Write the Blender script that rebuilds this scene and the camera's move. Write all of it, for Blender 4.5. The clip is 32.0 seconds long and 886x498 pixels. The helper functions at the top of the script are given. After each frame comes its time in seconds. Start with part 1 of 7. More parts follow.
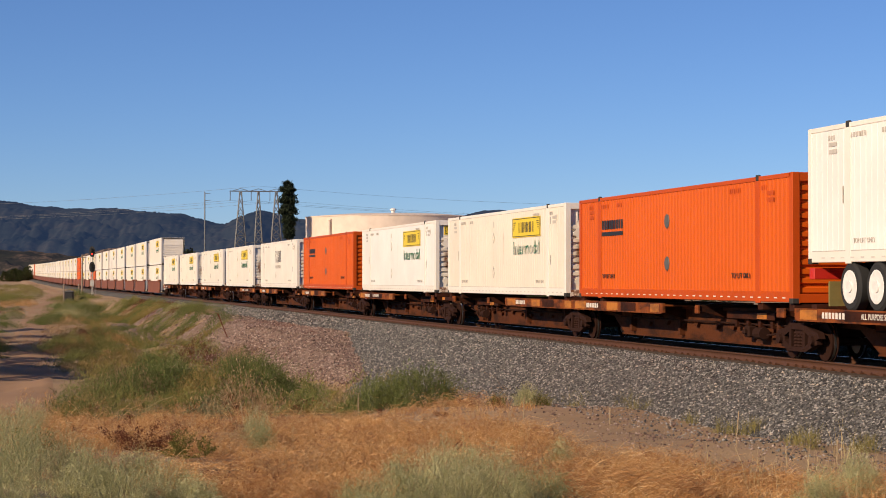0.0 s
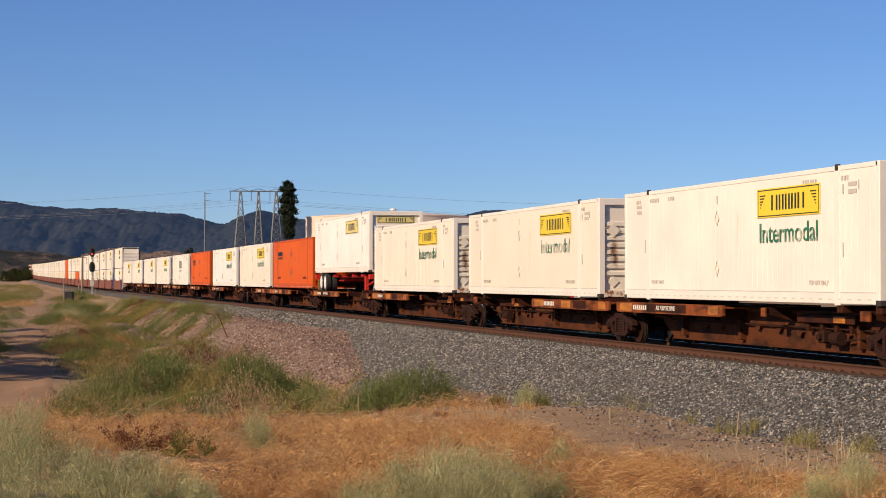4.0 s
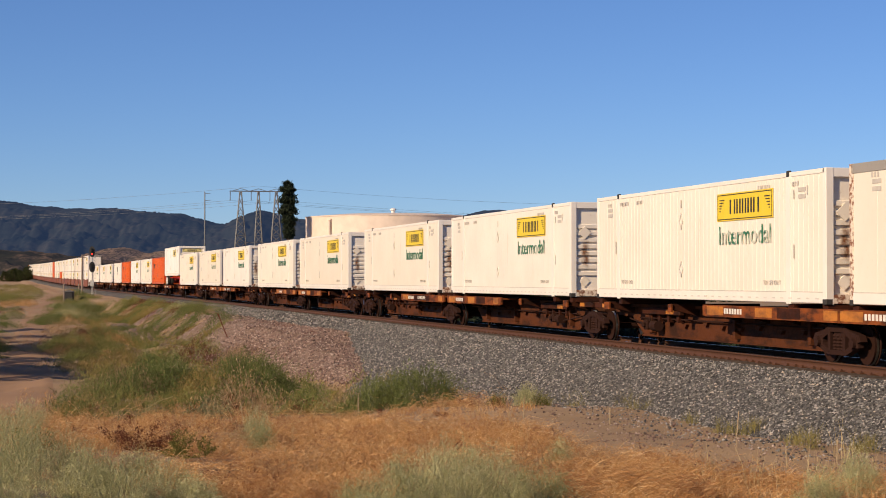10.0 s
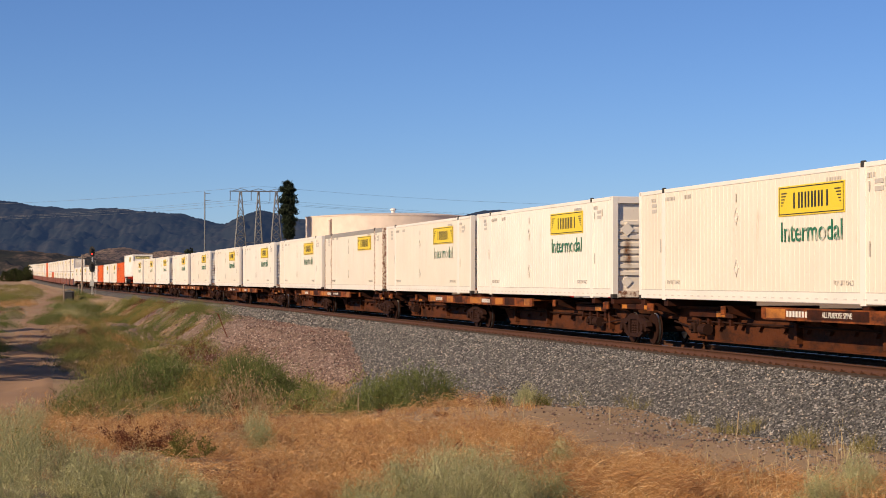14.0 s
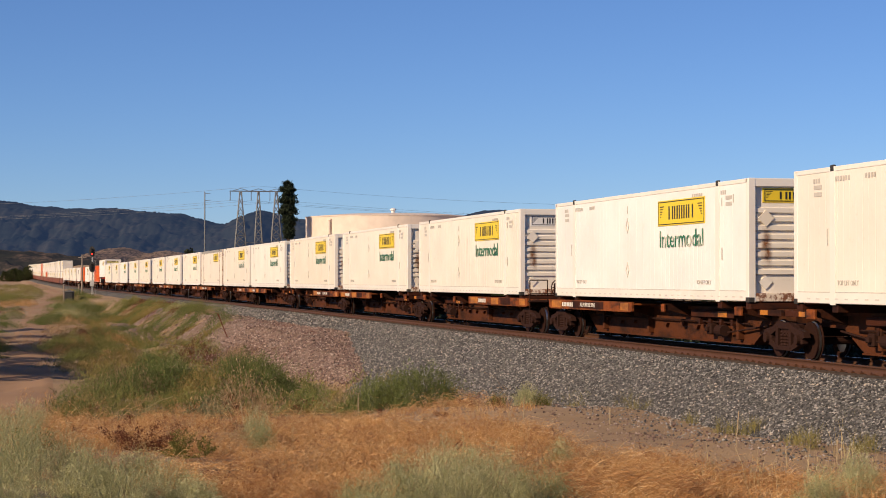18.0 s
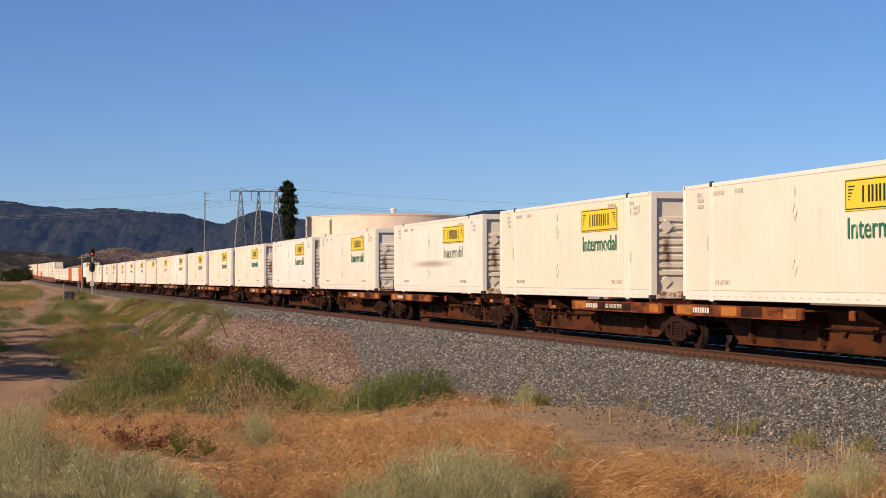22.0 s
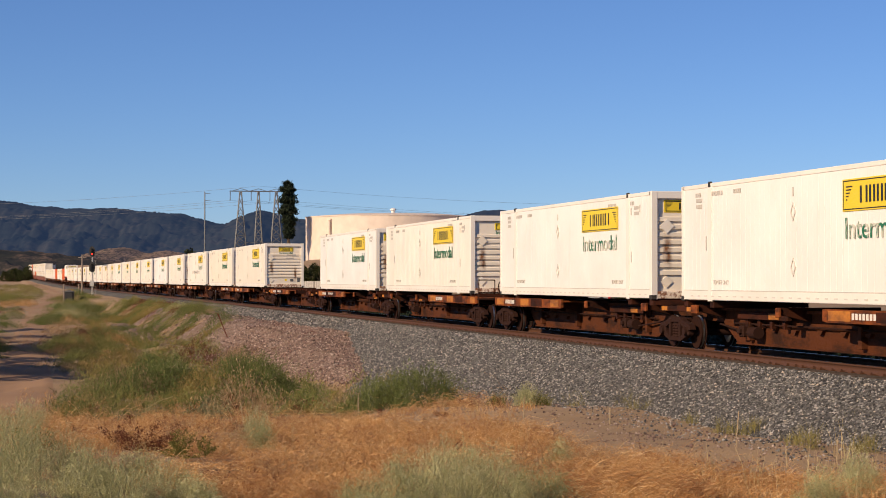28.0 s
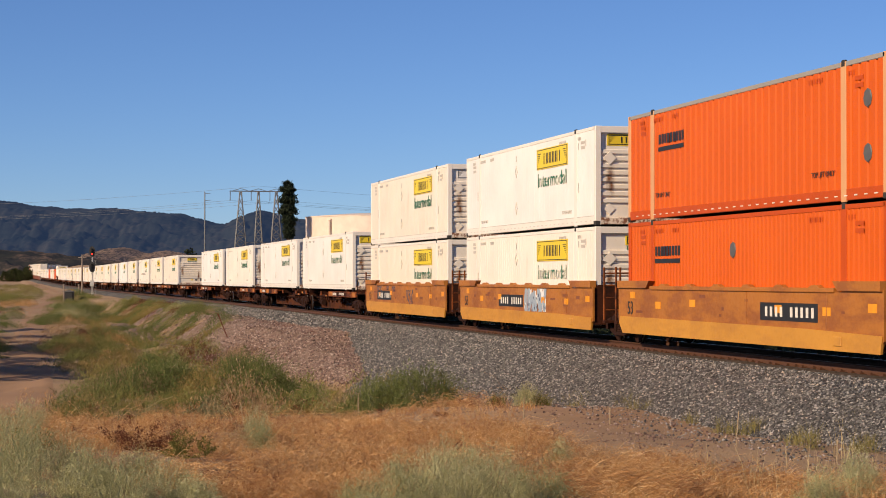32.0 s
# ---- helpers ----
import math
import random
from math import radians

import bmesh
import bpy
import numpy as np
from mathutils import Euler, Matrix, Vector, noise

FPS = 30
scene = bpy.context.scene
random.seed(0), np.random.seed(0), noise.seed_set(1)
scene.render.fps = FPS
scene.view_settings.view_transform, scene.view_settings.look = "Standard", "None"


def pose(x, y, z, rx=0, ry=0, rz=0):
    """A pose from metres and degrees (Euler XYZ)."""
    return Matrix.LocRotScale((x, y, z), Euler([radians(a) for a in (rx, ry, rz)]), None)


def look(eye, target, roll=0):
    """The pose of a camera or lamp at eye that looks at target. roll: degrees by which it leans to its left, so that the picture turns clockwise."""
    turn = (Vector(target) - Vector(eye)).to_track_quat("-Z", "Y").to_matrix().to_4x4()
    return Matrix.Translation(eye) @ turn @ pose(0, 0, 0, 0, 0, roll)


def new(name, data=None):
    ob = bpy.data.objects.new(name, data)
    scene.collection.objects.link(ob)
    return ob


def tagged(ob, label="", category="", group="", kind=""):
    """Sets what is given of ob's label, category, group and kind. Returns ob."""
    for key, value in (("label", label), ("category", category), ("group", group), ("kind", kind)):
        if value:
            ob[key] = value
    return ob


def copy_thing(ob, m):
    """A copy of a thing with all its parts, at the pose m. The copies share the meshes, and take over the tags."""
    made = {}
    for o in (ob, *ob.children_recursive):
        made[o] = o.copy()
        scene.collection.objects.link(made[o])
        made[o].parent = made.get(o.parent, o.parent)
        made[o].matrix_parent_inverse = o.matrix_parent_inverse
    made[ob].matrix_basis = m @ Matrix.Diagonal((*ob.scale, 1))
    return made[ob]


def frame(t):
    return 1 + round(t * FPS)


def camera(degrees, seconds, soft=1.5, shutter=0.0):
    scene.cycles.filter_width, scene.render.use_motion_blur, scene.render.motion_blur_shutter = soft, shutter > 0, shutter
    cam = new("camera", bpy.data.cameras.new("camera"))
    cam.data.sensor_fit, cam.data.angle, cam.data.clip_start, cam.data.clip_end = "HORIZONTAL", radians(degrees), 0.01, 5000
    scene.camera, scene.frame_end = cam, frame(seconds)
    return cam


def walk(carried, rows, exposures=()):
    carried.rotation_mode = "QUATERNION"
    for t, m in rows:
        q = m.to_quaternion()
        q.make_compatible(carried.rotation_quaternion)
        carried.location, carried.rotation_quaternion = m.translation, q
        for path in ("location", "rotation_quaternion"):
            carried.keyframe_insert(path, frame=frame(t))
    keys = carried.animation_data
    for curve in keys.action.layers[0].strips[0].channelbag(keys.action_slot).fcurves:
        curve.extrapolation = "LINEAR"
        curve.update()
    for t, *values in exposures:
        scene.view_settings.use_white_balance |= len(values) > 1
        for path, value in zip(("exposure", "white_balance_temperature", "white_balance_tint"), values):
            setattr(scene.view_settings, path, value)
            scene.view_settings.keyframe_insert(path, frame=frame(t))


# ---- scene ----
cam = camera(25.57, 32.0, soft=0.95)
EYE = (0.0, 0.0, 1.78)
CAM_ROW = look(EYE, (0.0, 100.0, 1.78 + 1.5475))
walk(cam, [(0.0, CAM_ROW), (32.0, CAM_ROW)])

# ---- world, sun, exposure ----
SUN_AZ = radians(51.0)      # to the sun, turned from the way back towards the left
SUN_EL = radians(28.0)
TO_SUN = Vector((-math.sin(SUN_AZ) * math.cos(SUN_EL), -math.cos(SUN_AZ) * math.cos(SUN_EL), math.sin(SUN_EL)))
world = bpy.data.worlds.new("world")
scene.world = world
world.use_nodes = True
wn = world.node_tree
sky = wn.nodes.new("ShaderNodeTexSky")
sky.sky_type = "NISHITA"
sky.sun_disc = False
sky.sun_elevation = SUN_EL
sky.sun_rotation = math.atan2(TO_SUN.x, TO_SUN.y)
sky.altitude = 2000.0
sky.air_density, sky.dust_density, sky.ozone_density = 1.0, 0.0, 5.0
tint = wn.nodes.new("ShaderNodeMix")
tint.data_type, tint.blend_type = "RGBA", "MULTIPLY"
tint.inputs[0].default_value = 1.0
tint.inputs[7].default_value = (0.835, 0.94, 1.19, 1.0)
wn.links.new(sky.outputs["Color"], tint.inputs[6])
wn.links.new(tint.outputs[2], wn.nodes["Background"].inputs["Color"])
wn.nodes["Background"].inputs["Strength"].default_value = 0.070
sun_data = bpy.data.lights.new("sun", "SUN")
sun_data.energy, sun_data.angle, sun_data.color = 5.0, radians(0.53), (1.0, 0.775, 0.54)
sun = new("sun", sun_data)
sun.matrix_world = look(TO_SUN * 50, (0, 0, 0))
scene.view_settings.exposure = 0.22


# ---- material helpers ----
def nodes_of(name, rough=0.6, metal=0.0):
    m = bpy.data.materials.new(name)
    m.use_nodes = True
    nt = m.node_tree
    b = nt.nodes["Principled BSDF"]
    b.inputs["Roughness"].default_value = rough
    b.inputs["Metallic"].default_value = metal
    return m, nt, b


def noise_node(nt, scale, detail=4.0, rough=0.6, vec=None, kind="Object"):
    n = nt.nodes.new("ShaderNodeTexNoise")
    n.inputs["Scale"].default_value, n.inputs["Detail"].default_value, n.inputs["Roughness"].default_value = scale, detail, rough
    if vec is None:
        tc = nt.nodes.new("ShaderNodeTexCoord")
        vec = tc.outputs[kind]
    nt.links.new(vec, n.inputs["Vector"])
    return n


def ramp(nt, src, stops):
    r = nt.nodes.new("ShaderNodeValToRGB")
    el = r.color_ramp.elements
    while len(el) < len(stops):
        el.new(0.5)
    for e, (p, c) in zip(el, stops):
        e.position, e.color = p, (*c, 1.0)
    nt.links.new(src, r.inputs["Fac"])
    return r


def mixed(nt, fac, a, b, mode="MIX"):
    m = nt.nodes.new("ShaderNodeMix")
    m.data_type, m.blend_type = "RGBA", mode
    for v, k in ((fac, 0), (a, 6), (b, 7)):
        if isinstance(v, (int, float)):
            m.inputs[k].default_value = v
        elif isinstance(v, tuple):
            m.inputs[k].default_value = (*v, 1.0)
        else:
            nt.links.new(v, m.inputs[k])
    return m.outputs[2]


def mapped(nt, src, a, b, c=0.0, d=1.0):
    m = nt.nodes.new("ShaderNodeMapRange")
    m.inputs[1].default_value, m.inputs[2].default_value, m.inputs[3].default_value, m.inputs[4].default_value = a, b, c, d
    nt.links.new(src, m.inputs[0])
    return m.outputs[0]


def bumped(nt, b, src, strength, dist):
    n = nt.nodes.new("ShaderNodeBump")
    n.inputs["Strength"].default_value, n.inputs["Distance"].default_value = strength, dist
    nt.links.new(src, n.inputs["Height"])
    nt.links.new(n.outputs[0], b.inputs["Normal"])


def stretched(nt, sx, sy, sz, kind="Object"):
    tc = nt.nodes.new("ShaderNodeTexCoord")
    mp = nt.nodes.new("ShaderNodeMapping")
    mp.inputs["Scale"].default_value = (sx, sy, sz)
    nt.links.new(tc.outputs[kind], mp.inputs["Vector"])
    return mp.outputs[0]


def painted(name, col, grime=(0.25, 0.17, 0.1), amount=0.5, rough=0.45, streak=True, shift=0.0, gloss=0.5, cover=0.0, mottle=0.0):
    """Paint on steel: two scales of tone, fine dirt, streaks that run down, some of each thing's own tone."""
    m, nt, b = nodes_of(name, rough)
    b.inputs["Specular IOR Level"].default_value = gloss
    big = noise_node(nt, 0.5, 3)
    c = mixed(nt, mapped(nt, big.outputs["Fac"], 0.35, 0.7), col, tuple(v * 0.88 for v in col))
    info = nt.nodes.new("ShaderNodeObjectInfo")
    if shift:
        c = mixed(nt, mapped(nt, info.outputs["Random"], 0, 1, 0, shift), c, tuple(v * w for v, w in zip(col, (0.86, 0.8, 0.68))))
    if streak:
        st = noise_node(nt, 1.0, 6, 0.72, stretched(nt, 2.2, 2.2, 0.3))
        f = mapped(nt, st.outputs["Fac"], 0.62 - cover, 0.85 - cover * 1.6, 0.0, amount)
        c = mixed(nt, f, c, grime)
    if mottle:
        mt = noise_node(nt, 1.0, 7, 0.68, stretched(nt, 0.9, 1.6, 2.6))
        c = mixed(nt, mapped(nt, mt.outputs["Fac"], 0.46, 0.60, 0.0, mottle), c, grime)
    fine = noise_node(nt, 9.0, 6, 0.7)
    f2 = mapped(nt, fine.outputs["Fac"], 0.6 - cover * 0.6, 0.85 - cover, 0.0, amount * 0.6)
    c = mixed(nt, f2, c, grime)
    nt.links.new(c, b.inputs["Base Color"])
    nt.links.new(mapped(nt, fine.outputs["Fac"], 0.3, 0.8, rough - 0.08, rough + 0.15), b.inputs["Roughness"])
    bumped(nt, b, big.outputs["Fac"], 0.25, 0.02)
    return m


def plain(name, col, rough=0.6, metal=0.0, vary=0.2, scale=6.0):
    m, nt, b = nodes_of(name, rough, metal)
    n = noise_node(nt, scale, 5)
    c = mixed(nt, mapped(nt, n.outputs["Fac"], 0.3, 0.7), col, tuple(v * (1 - vary) for v in col))
    nt.links.new(c, b.inputs["Base Color"])
    return m


def leafy(name, a, b_, c, rough=0.7, trans=0.25, patch=0.9, dark=None):
    """Leaves and stalks, each island with a tone of its own, and duller patches."""
    m, nt, b = nodes_of(name, rough)
    g = nt.nodes.new("ShaderNodeNewGeometry")
    r = ramp(nt, g.outputs["Random Per Island"], [(0.0, a), (0.55, b_), (1.0, c)])
    n = noise_node(nt, patch, 4, 0.6, kind="Object")
    col = mixed(nt, mapped(nt, n.outputs["Fac"], 0.42, 0.66, 0, 0.7), r.outputs[0], dark or tuple(v * 0.5 for v in b_))
    nt.links.new(col, b.inputs["Base Color"])
    b.inputs["Specular IOR Level"].default_value = 0.15
    tr = nt.nodes.new("ShaderNodeBsdfTranslucent")
    nt.links.new(col, tr.inputs["Color"])
    mx = nt.nodes.new("ShaderNodeMixShader")
    mx.inputs[0].default_value = trans
    nt.links.new(b.outputs[0], mx.inputs[1])
    nt.links.new(tr.outputs[0], mx.inputs[2])
    nt.links.new(mx.outputs[0], nt.nodes["Material Output"].inputs["Surface"])
    return m


def patchy(name, tones, size=0.28, trans=0.3):
    """Weeds whose colour drifts from patch to patch, each shoot with a shade of its own."""
    m, nt, b = nodes_of(name, 0.8)
    n = noise_node(nt, size, 3, 0.6, kind="Object")
    k = len(tones)
    col = ramp(nt, n.outputs["Fac"], [(0.38 + 0.24 * i / (k - 1), t) for i, t in enumerate(tones)]).outputs[0]
    g = nt.nodes.new("ShaderNodeNewGeometry")
    hs = nt.nodes.new("ShaderNodeHueSaturation")
    nt.links.new(mapped(nt, g.outputs["Random Per Island"], 0, 1, 0.7, 1.35), hs.inputs["Value"])
    nt.links.new(col, hs.inputs["Color"])
    nt.links.new(hs.outputs[0], b.inputs["Base Color"])
    b.inputs["Specular IOR Level"].default_value = 0.15
    tr = nt.nodes.new("ShaderNodeBsdfTranslucent")
    nt.links.new(hs.outputs[0], tr.inputs["Color"])
    mx = nt.nodes.new("ShaderNodeMixShader")
    mx.inputs[0].default_value = trans
    nt.links.new(b.outputs[0], mx.inputs[1])
    nt.links.new(tr.outputs[0], mx.inputs[2])
    nt.links.new(mx.outputs[0], nt.nodes["Material Output"].inputs["Surface"])
    return m


# ---- mesh helpers ----
class Shell:
    """Collects pieces of one mesh."""

    def __init__(self):
        self.v, self.f, self.m = [], [], []

    def add(self, verts, faces, mat=0):
        o = len(self.v)
        self.v.extend(verts)
        self.f.extend(tuple(i + o for i in f) for f in faces)
        self.m.extend([mat] * len(faces))
        return self

    def box(self, x0, x1, y0, y1, z0, z1, b=0.0, mat=0):
        if b <= 0:
            v = [(x, y, z) for x in (x0, x1) for y in (y0, y1) for z in (z0, z1)]
            return self.add(v, [(0, 1, 3, 2), (4, 6, 7, 5), (0, 4, 5, 1), (2, 3, 7, 6), (0, 2, 6, 4), (1, 5, 7, 3)], mat)
        b = min(b, abs(x1 - x0) / 2.2, abs(y1 - y0) / 2.2, abs(z1 - z0) / 2.2)
        bm = bmesh.new()
        bmesh.ops.create_cube(bm, size=1.0)
        for w in bm.verts:
            w.co = Vector((x0 + (w.co.x + 0.5) * (x1 - x0), y0 + (w.co.y + 0.5) * (y1 - y0), z0 + (w.co.z + 0.5) * (z1 - z0)))
        bmesh.ops.bevel(bm, geom=bm.edges[:], offset=b, segments=1, affect="EDGES")
        bm.verts.index_update()
        self.add([tuple(w.co) for w in bm.verts], [tuple(w.index for w in f.verts) for f in bm.faces], mat)
        bm.free()
        return self

    def prism(self, pts, y0, y1, axis="y", mat=0):
        """A closed outline pushed along an axis. The outline is (x, z) for y, (y, z) for x, (x, y) for z."""
        n = len(pts)
        put = {"y": lambda p, d: (p[0], d, p[1]), "x": lambda p, d: (d, p[0], p[1]), "z": lambda p, d: (p[0], p[1], d)}[axis]
        v = [put(p, y0) for p in pts] + [put(p, y1) for p in pts]
        f = [(i, (i + 1) % n, n + (i + 1) % n, n + i) for i in range(n)] + [tuple(range(n))[::-1], tuple(range(n, 2 * n))]
        return self.add(v, f, mat)

    def cyl(self, a, b, r0, r1=None, n=12, mat=0, caps=True):
        r1 = r0 if r1 is None else r1
        a, b = Vector(a), Vector(b)
        d = (b - a).normalized()
        u = d.orthogonal().normalized()
        w = d.cross(u)
        ring = [(math.cos(2 * math.pi * i / n), math.sin(2 * math.pi * i / n)) for i in range(n)]
        v = [tuple(a + (u * c + w * s) * r0) for c, s in ring] + [tuple(b + (u * c + w * s) * r1) for c, s in ring]
        f = [(i, (i + 1) % n, n + (i + 1) % n, n + i) for i in range(n)]
        if caps:
            f += [tuple(range(n))[::-1], tuple(range(n, 2 * n))]
        return self.add(v, f, mat)

    def lathe(self, rings, n=24, axis="z", at=(0, 0, 0), mat=0):
        """Rings of (radius, height) turned about an axis."""
        v, f = [], []
        for r, h in rings:
            for i in range(n):
                c, s = r * math.cos(2 * math.pi * i / n), r * math.sin(2 * math.pi * i / n)
                p = {"z": (c, s, h), "y": (c, h, s), "x": (h, c, s)}[axis]
                v.append((p[0] + at[0], p[1] + at[1], p[2] + at[2]))
        for k in range(len(rings) - 1):
            f += [(k * n + i, k * n + (i + 1) % n, (k + 1) * n + (i + 1) % n, (k + 1) * n + i) for i in range(n)]
        f += [tuple(range(n))[::-1], tuple(range((len(rings) - 1) * n, len(rings) * n))]
        return self.add(v, f, mat)

    def tube(self, pts, r, n=6, mat=0):
        """One bent tube through the points."""
        v, f = [], []
        pts = [Vector(p) for p in pts]
        for i, p in enumerate(pts):
            d = (pts[min(i + 1, len(pts) - 1)] - pts[max(i - 1, 0)]).normalized()
            u = d.cross(Vector((0.31, 0.87, 0.38))).normalized()
            w = d.cross(u)
            v += [tuple(p + (u * math.cos(6.2832 * k / n) + w * math.sin(6.2832 * k / n)) * r) for k in range(n)]
        for i in range(len(pts) - 1):
            f += [(i * n + k, i * n + (k + 1) % n, (i + 1) * n + (k + 1) % n, (i + 1) * n + k) for k in range(n)]
        f += [tuple(range(n))[::-1], tuple(range((len(pts) - 1) * n, len(pts) * n))]
        return self.add(v, f, mat)

    def mesh(self, name, mats, smooth=False):
        me = bpy.data.meshes.new(name)
        me.from_pydata(self.v, [], self.f)
        for m in mats if isinstance(mats, (list, tuple)) else [mats]:
            me.materials.append(m)
        me.polygons.foreach_set("material_index", self.m)
        bm = bmesh.new()
        bm.from_mesh(me)
        bmesh.ops.recalc_face_normals(bm, faces=bm.faces)
        bm.to_mesh(me)
        bm.free()
        if smooth:
            me.polygons.foreach_set("use_smooth", [True] * len(me.polygons))
            me.set_sharp_from_angle(angle=radians(38))
        me.update()
        return me


def part(name, shell, mats, parent, label="", at=None, smooth=False):
    """One mesh object under a thing or a part. shell: a Shell, or mesh data that is shared."""
    me = shell if isinstance(shell, bpy.types.Mesh) else shell.mesh(name, mats, smooth)
    ob = new(name, me)
    ob.parent = parent
    if at is not None:
        ob.matrix_basis = at
    if label:
        tagged(ob, label)
    return ob


def thing(name, label, category, group="", m=None, kind=""):
    ob = new(name)
    ob.empty_display_size = 0.3
    if m is not None:
        ob.matrix_basis = m
    return tagged(ob, label, category, group, kind)


def raw_mesh(name, verts, quads, mat, smooth=False):
    """A mesh straight from arrays of vertices and of faces that have all the same number of corners."""
    verts, quads = np.asarray(verts, np.float32), np.asarray(quads, np.int32)
    k = quads.shape[1]
    me = bpy.data.meshes.new(name)
    me.vertices.add(len(verts))
    me.vertices.foreach_set("co", verts.ravel())
    me.loops.add(quads.size)
    me.loops.foreach_set("vertex_index", quads.ravel())
    me.polygons.add(len(quads))
    me.polygons.foreach_set("loop_start", np.arange(0, quads.size, k, dtype=np.int32))
    if smooth:
        me.polygons.foreach_set("use_smooth", np.ones(len(quads), bool))
    me.materials.append(mat)
    me.update(calc_edges=True)
    me.validate()
    return me


def lettering(text, size, spread=1.0):
    """A flat text mesh, centred, in the xy plane, one unit of thickness left at zero."""
    cu = bpy.data.curves.new("lettering", "FONT")
    cu.body, cu.size, cu.align_x, cu.align_y, cu.space_character = text, size, "CENTER", "CENTER", spread
    cu.extrude = 0.003
    cu.offset = size * 0.006
    cu.resolution_u = 3
    ob = bpy.data.objects.new("lettering", cu)
    scene.collection.objects.link(ob)
    me = bpy.data.meshes.new_from_object(ob.evaluated_get(bpy.context.evaluated_depsgraph_get()))
    bpy.data.objects.remove(ob)
    return me


# ---- the line of the track ----
# s runs along the track the way the train goes; n runs across it, to the right, from the camera
TH = 0.2229
SN, CS = math.sin(TH), math.cos(TH)
N_TRACK = 18.21                 # from the camera to the middle of the track
S_FOOT = -46.95                 # s of the point beside the camera


def rise(s):
    return 3.0 * (max(0.0, s - 300.0) / 700.0) ** 1.5


def line_points():
    """The middle of the track every 2 m: x, y and heading."""
    pts, x, y = [], 0.0, 0.0
    x = CS * N_TRACK - SN * (-60.0 - S_FOOT)
    y = SN * N_TRACK + CS * (-60.0 - S_FOOT)
    h = TH
    for i in range(0, 801):
        s = -60.0 + 2.0 * i
        pts.append((x, y, h))
        k = 1.6e-5 if 60 < s < 400 else (-1.5e-4 if s > 860 else 0.0)
        h += 2.0 * k
        x -= math.sin(h) * 2.0
        y += math.cos(h) * 2.0
    return pts


LINE = line_points()


def on_track(s):
    i = min(max((s + 60.0) / 2.0, 0.0), len(LINE) - 2.001)
    k = int(i)
    f = (s + 60.0) / 2.0 - k
    a, b = LINE[k], LINE[k + 1]
    return Vector((a[0] + (b[0] - a[0]) * f, a[1] + (b[1] - a[1]) * f, rise(s)))


def track_pose(s, span=12.0):
    a, b = on_track(s - span / 2), on_track(s + span / 2)
    d = (b - a).normalized()
    left = Vector((0, 0, 1)).cross(d).normalized()
    up = d.cross(left)
    m = Matrix((d, left, up)).transposed().to_4x4()
    m.translation = (a + b) / 2
    return m


def way(t):
    """How far the train has gone at t seconds, in metres."""
    return 16.394 * t - 0.0158 * ((t - 16.0) ** 2 - 256.0)


MOVERS = []     # things that ride along, with the s of their middle at the start

# ---- materials ----
M_WHITE = painted("white_paint", (0.81, 0.757, 0.672), (0.40, 0.28, 0.17), 0.55, 0.5, shift=0.6)
M_WHITE_END = painted("rust_streaked_white_paint", (0.82, 0.76, 0.66), (0.28, 0.12, 0.045), 0.9, 0.5, shift=0.5)
M_WHITE_POST = painted("white_post_paint", (0.78, 0.73, 0.65), (0.35, 0.22, 0.12), 0.45, 0.5)
M_ROOF = painted("roof_steel", (0.30, 0.28, 0.25), (0.18, 0.13, 0.09), 0.6, 0.55)
M_ORANGE = painted("orange_paint", (0.62, 0.105, 0.006), (0.30, 0.07, 0.02), 0.4, 0.5, shift=0.4, gloss=0.2)
M_ORANGE_DK = painted("orange_frame_paint", (0.48, 0.07, 0.006), (0.2, 0.05, 0.02), 0.4, 0.5, gloss=0.2)
M_CREAM = painted("cream_post_paint", (0.62, 0.32, 0.14), (0.4, 0.2, 0.1), 0.5, 0.5)
M_SIGN = painted("sign_yellow", (0.80, 0.60, 0.03), (0.35, 0.22, 0.05), 0.3, 0.45, shift=0.5)
M_BLACK = plain("black_vinyl", (0.02, 0.02, 0.02), 0.5)
M_DARK = plain("dark_gap", (0.03, 0.027, 0.024), 0.8)
M_GREEN_INK = plain("green_vinyl", (0.02, 0.15, 0.075), 0.5)
def worn_ink(name, col, under, wear):
    """Vinyl letters that have flaked off here and there, down to the paint."""
    m, nt, b = nodes_of(name, 0.5)
    n = noise_node(nt, 1.3, 5, 0.7, stretched(nt, 1.6, 1.0, 1.0))
    info = nt.nodes.new("ShaderNodeObjectInfo")
    add = nt.nodes.new("ShaderNodeMath")
    add.operation = "ADD"
    nt.links.new(n.outputs["Fac"], add.inputs[0])
    nt.links.new(mapped(nt, info.outputs["Random"], 0, 1, -0.08, 0.07), add.inputs[1])
    nt.links.new(mixed(nt, mapped(nt, add.outputs[0], 0.50, 0.58, 0.0, wear), col, under), b.inputs["Base Color"])
    return m


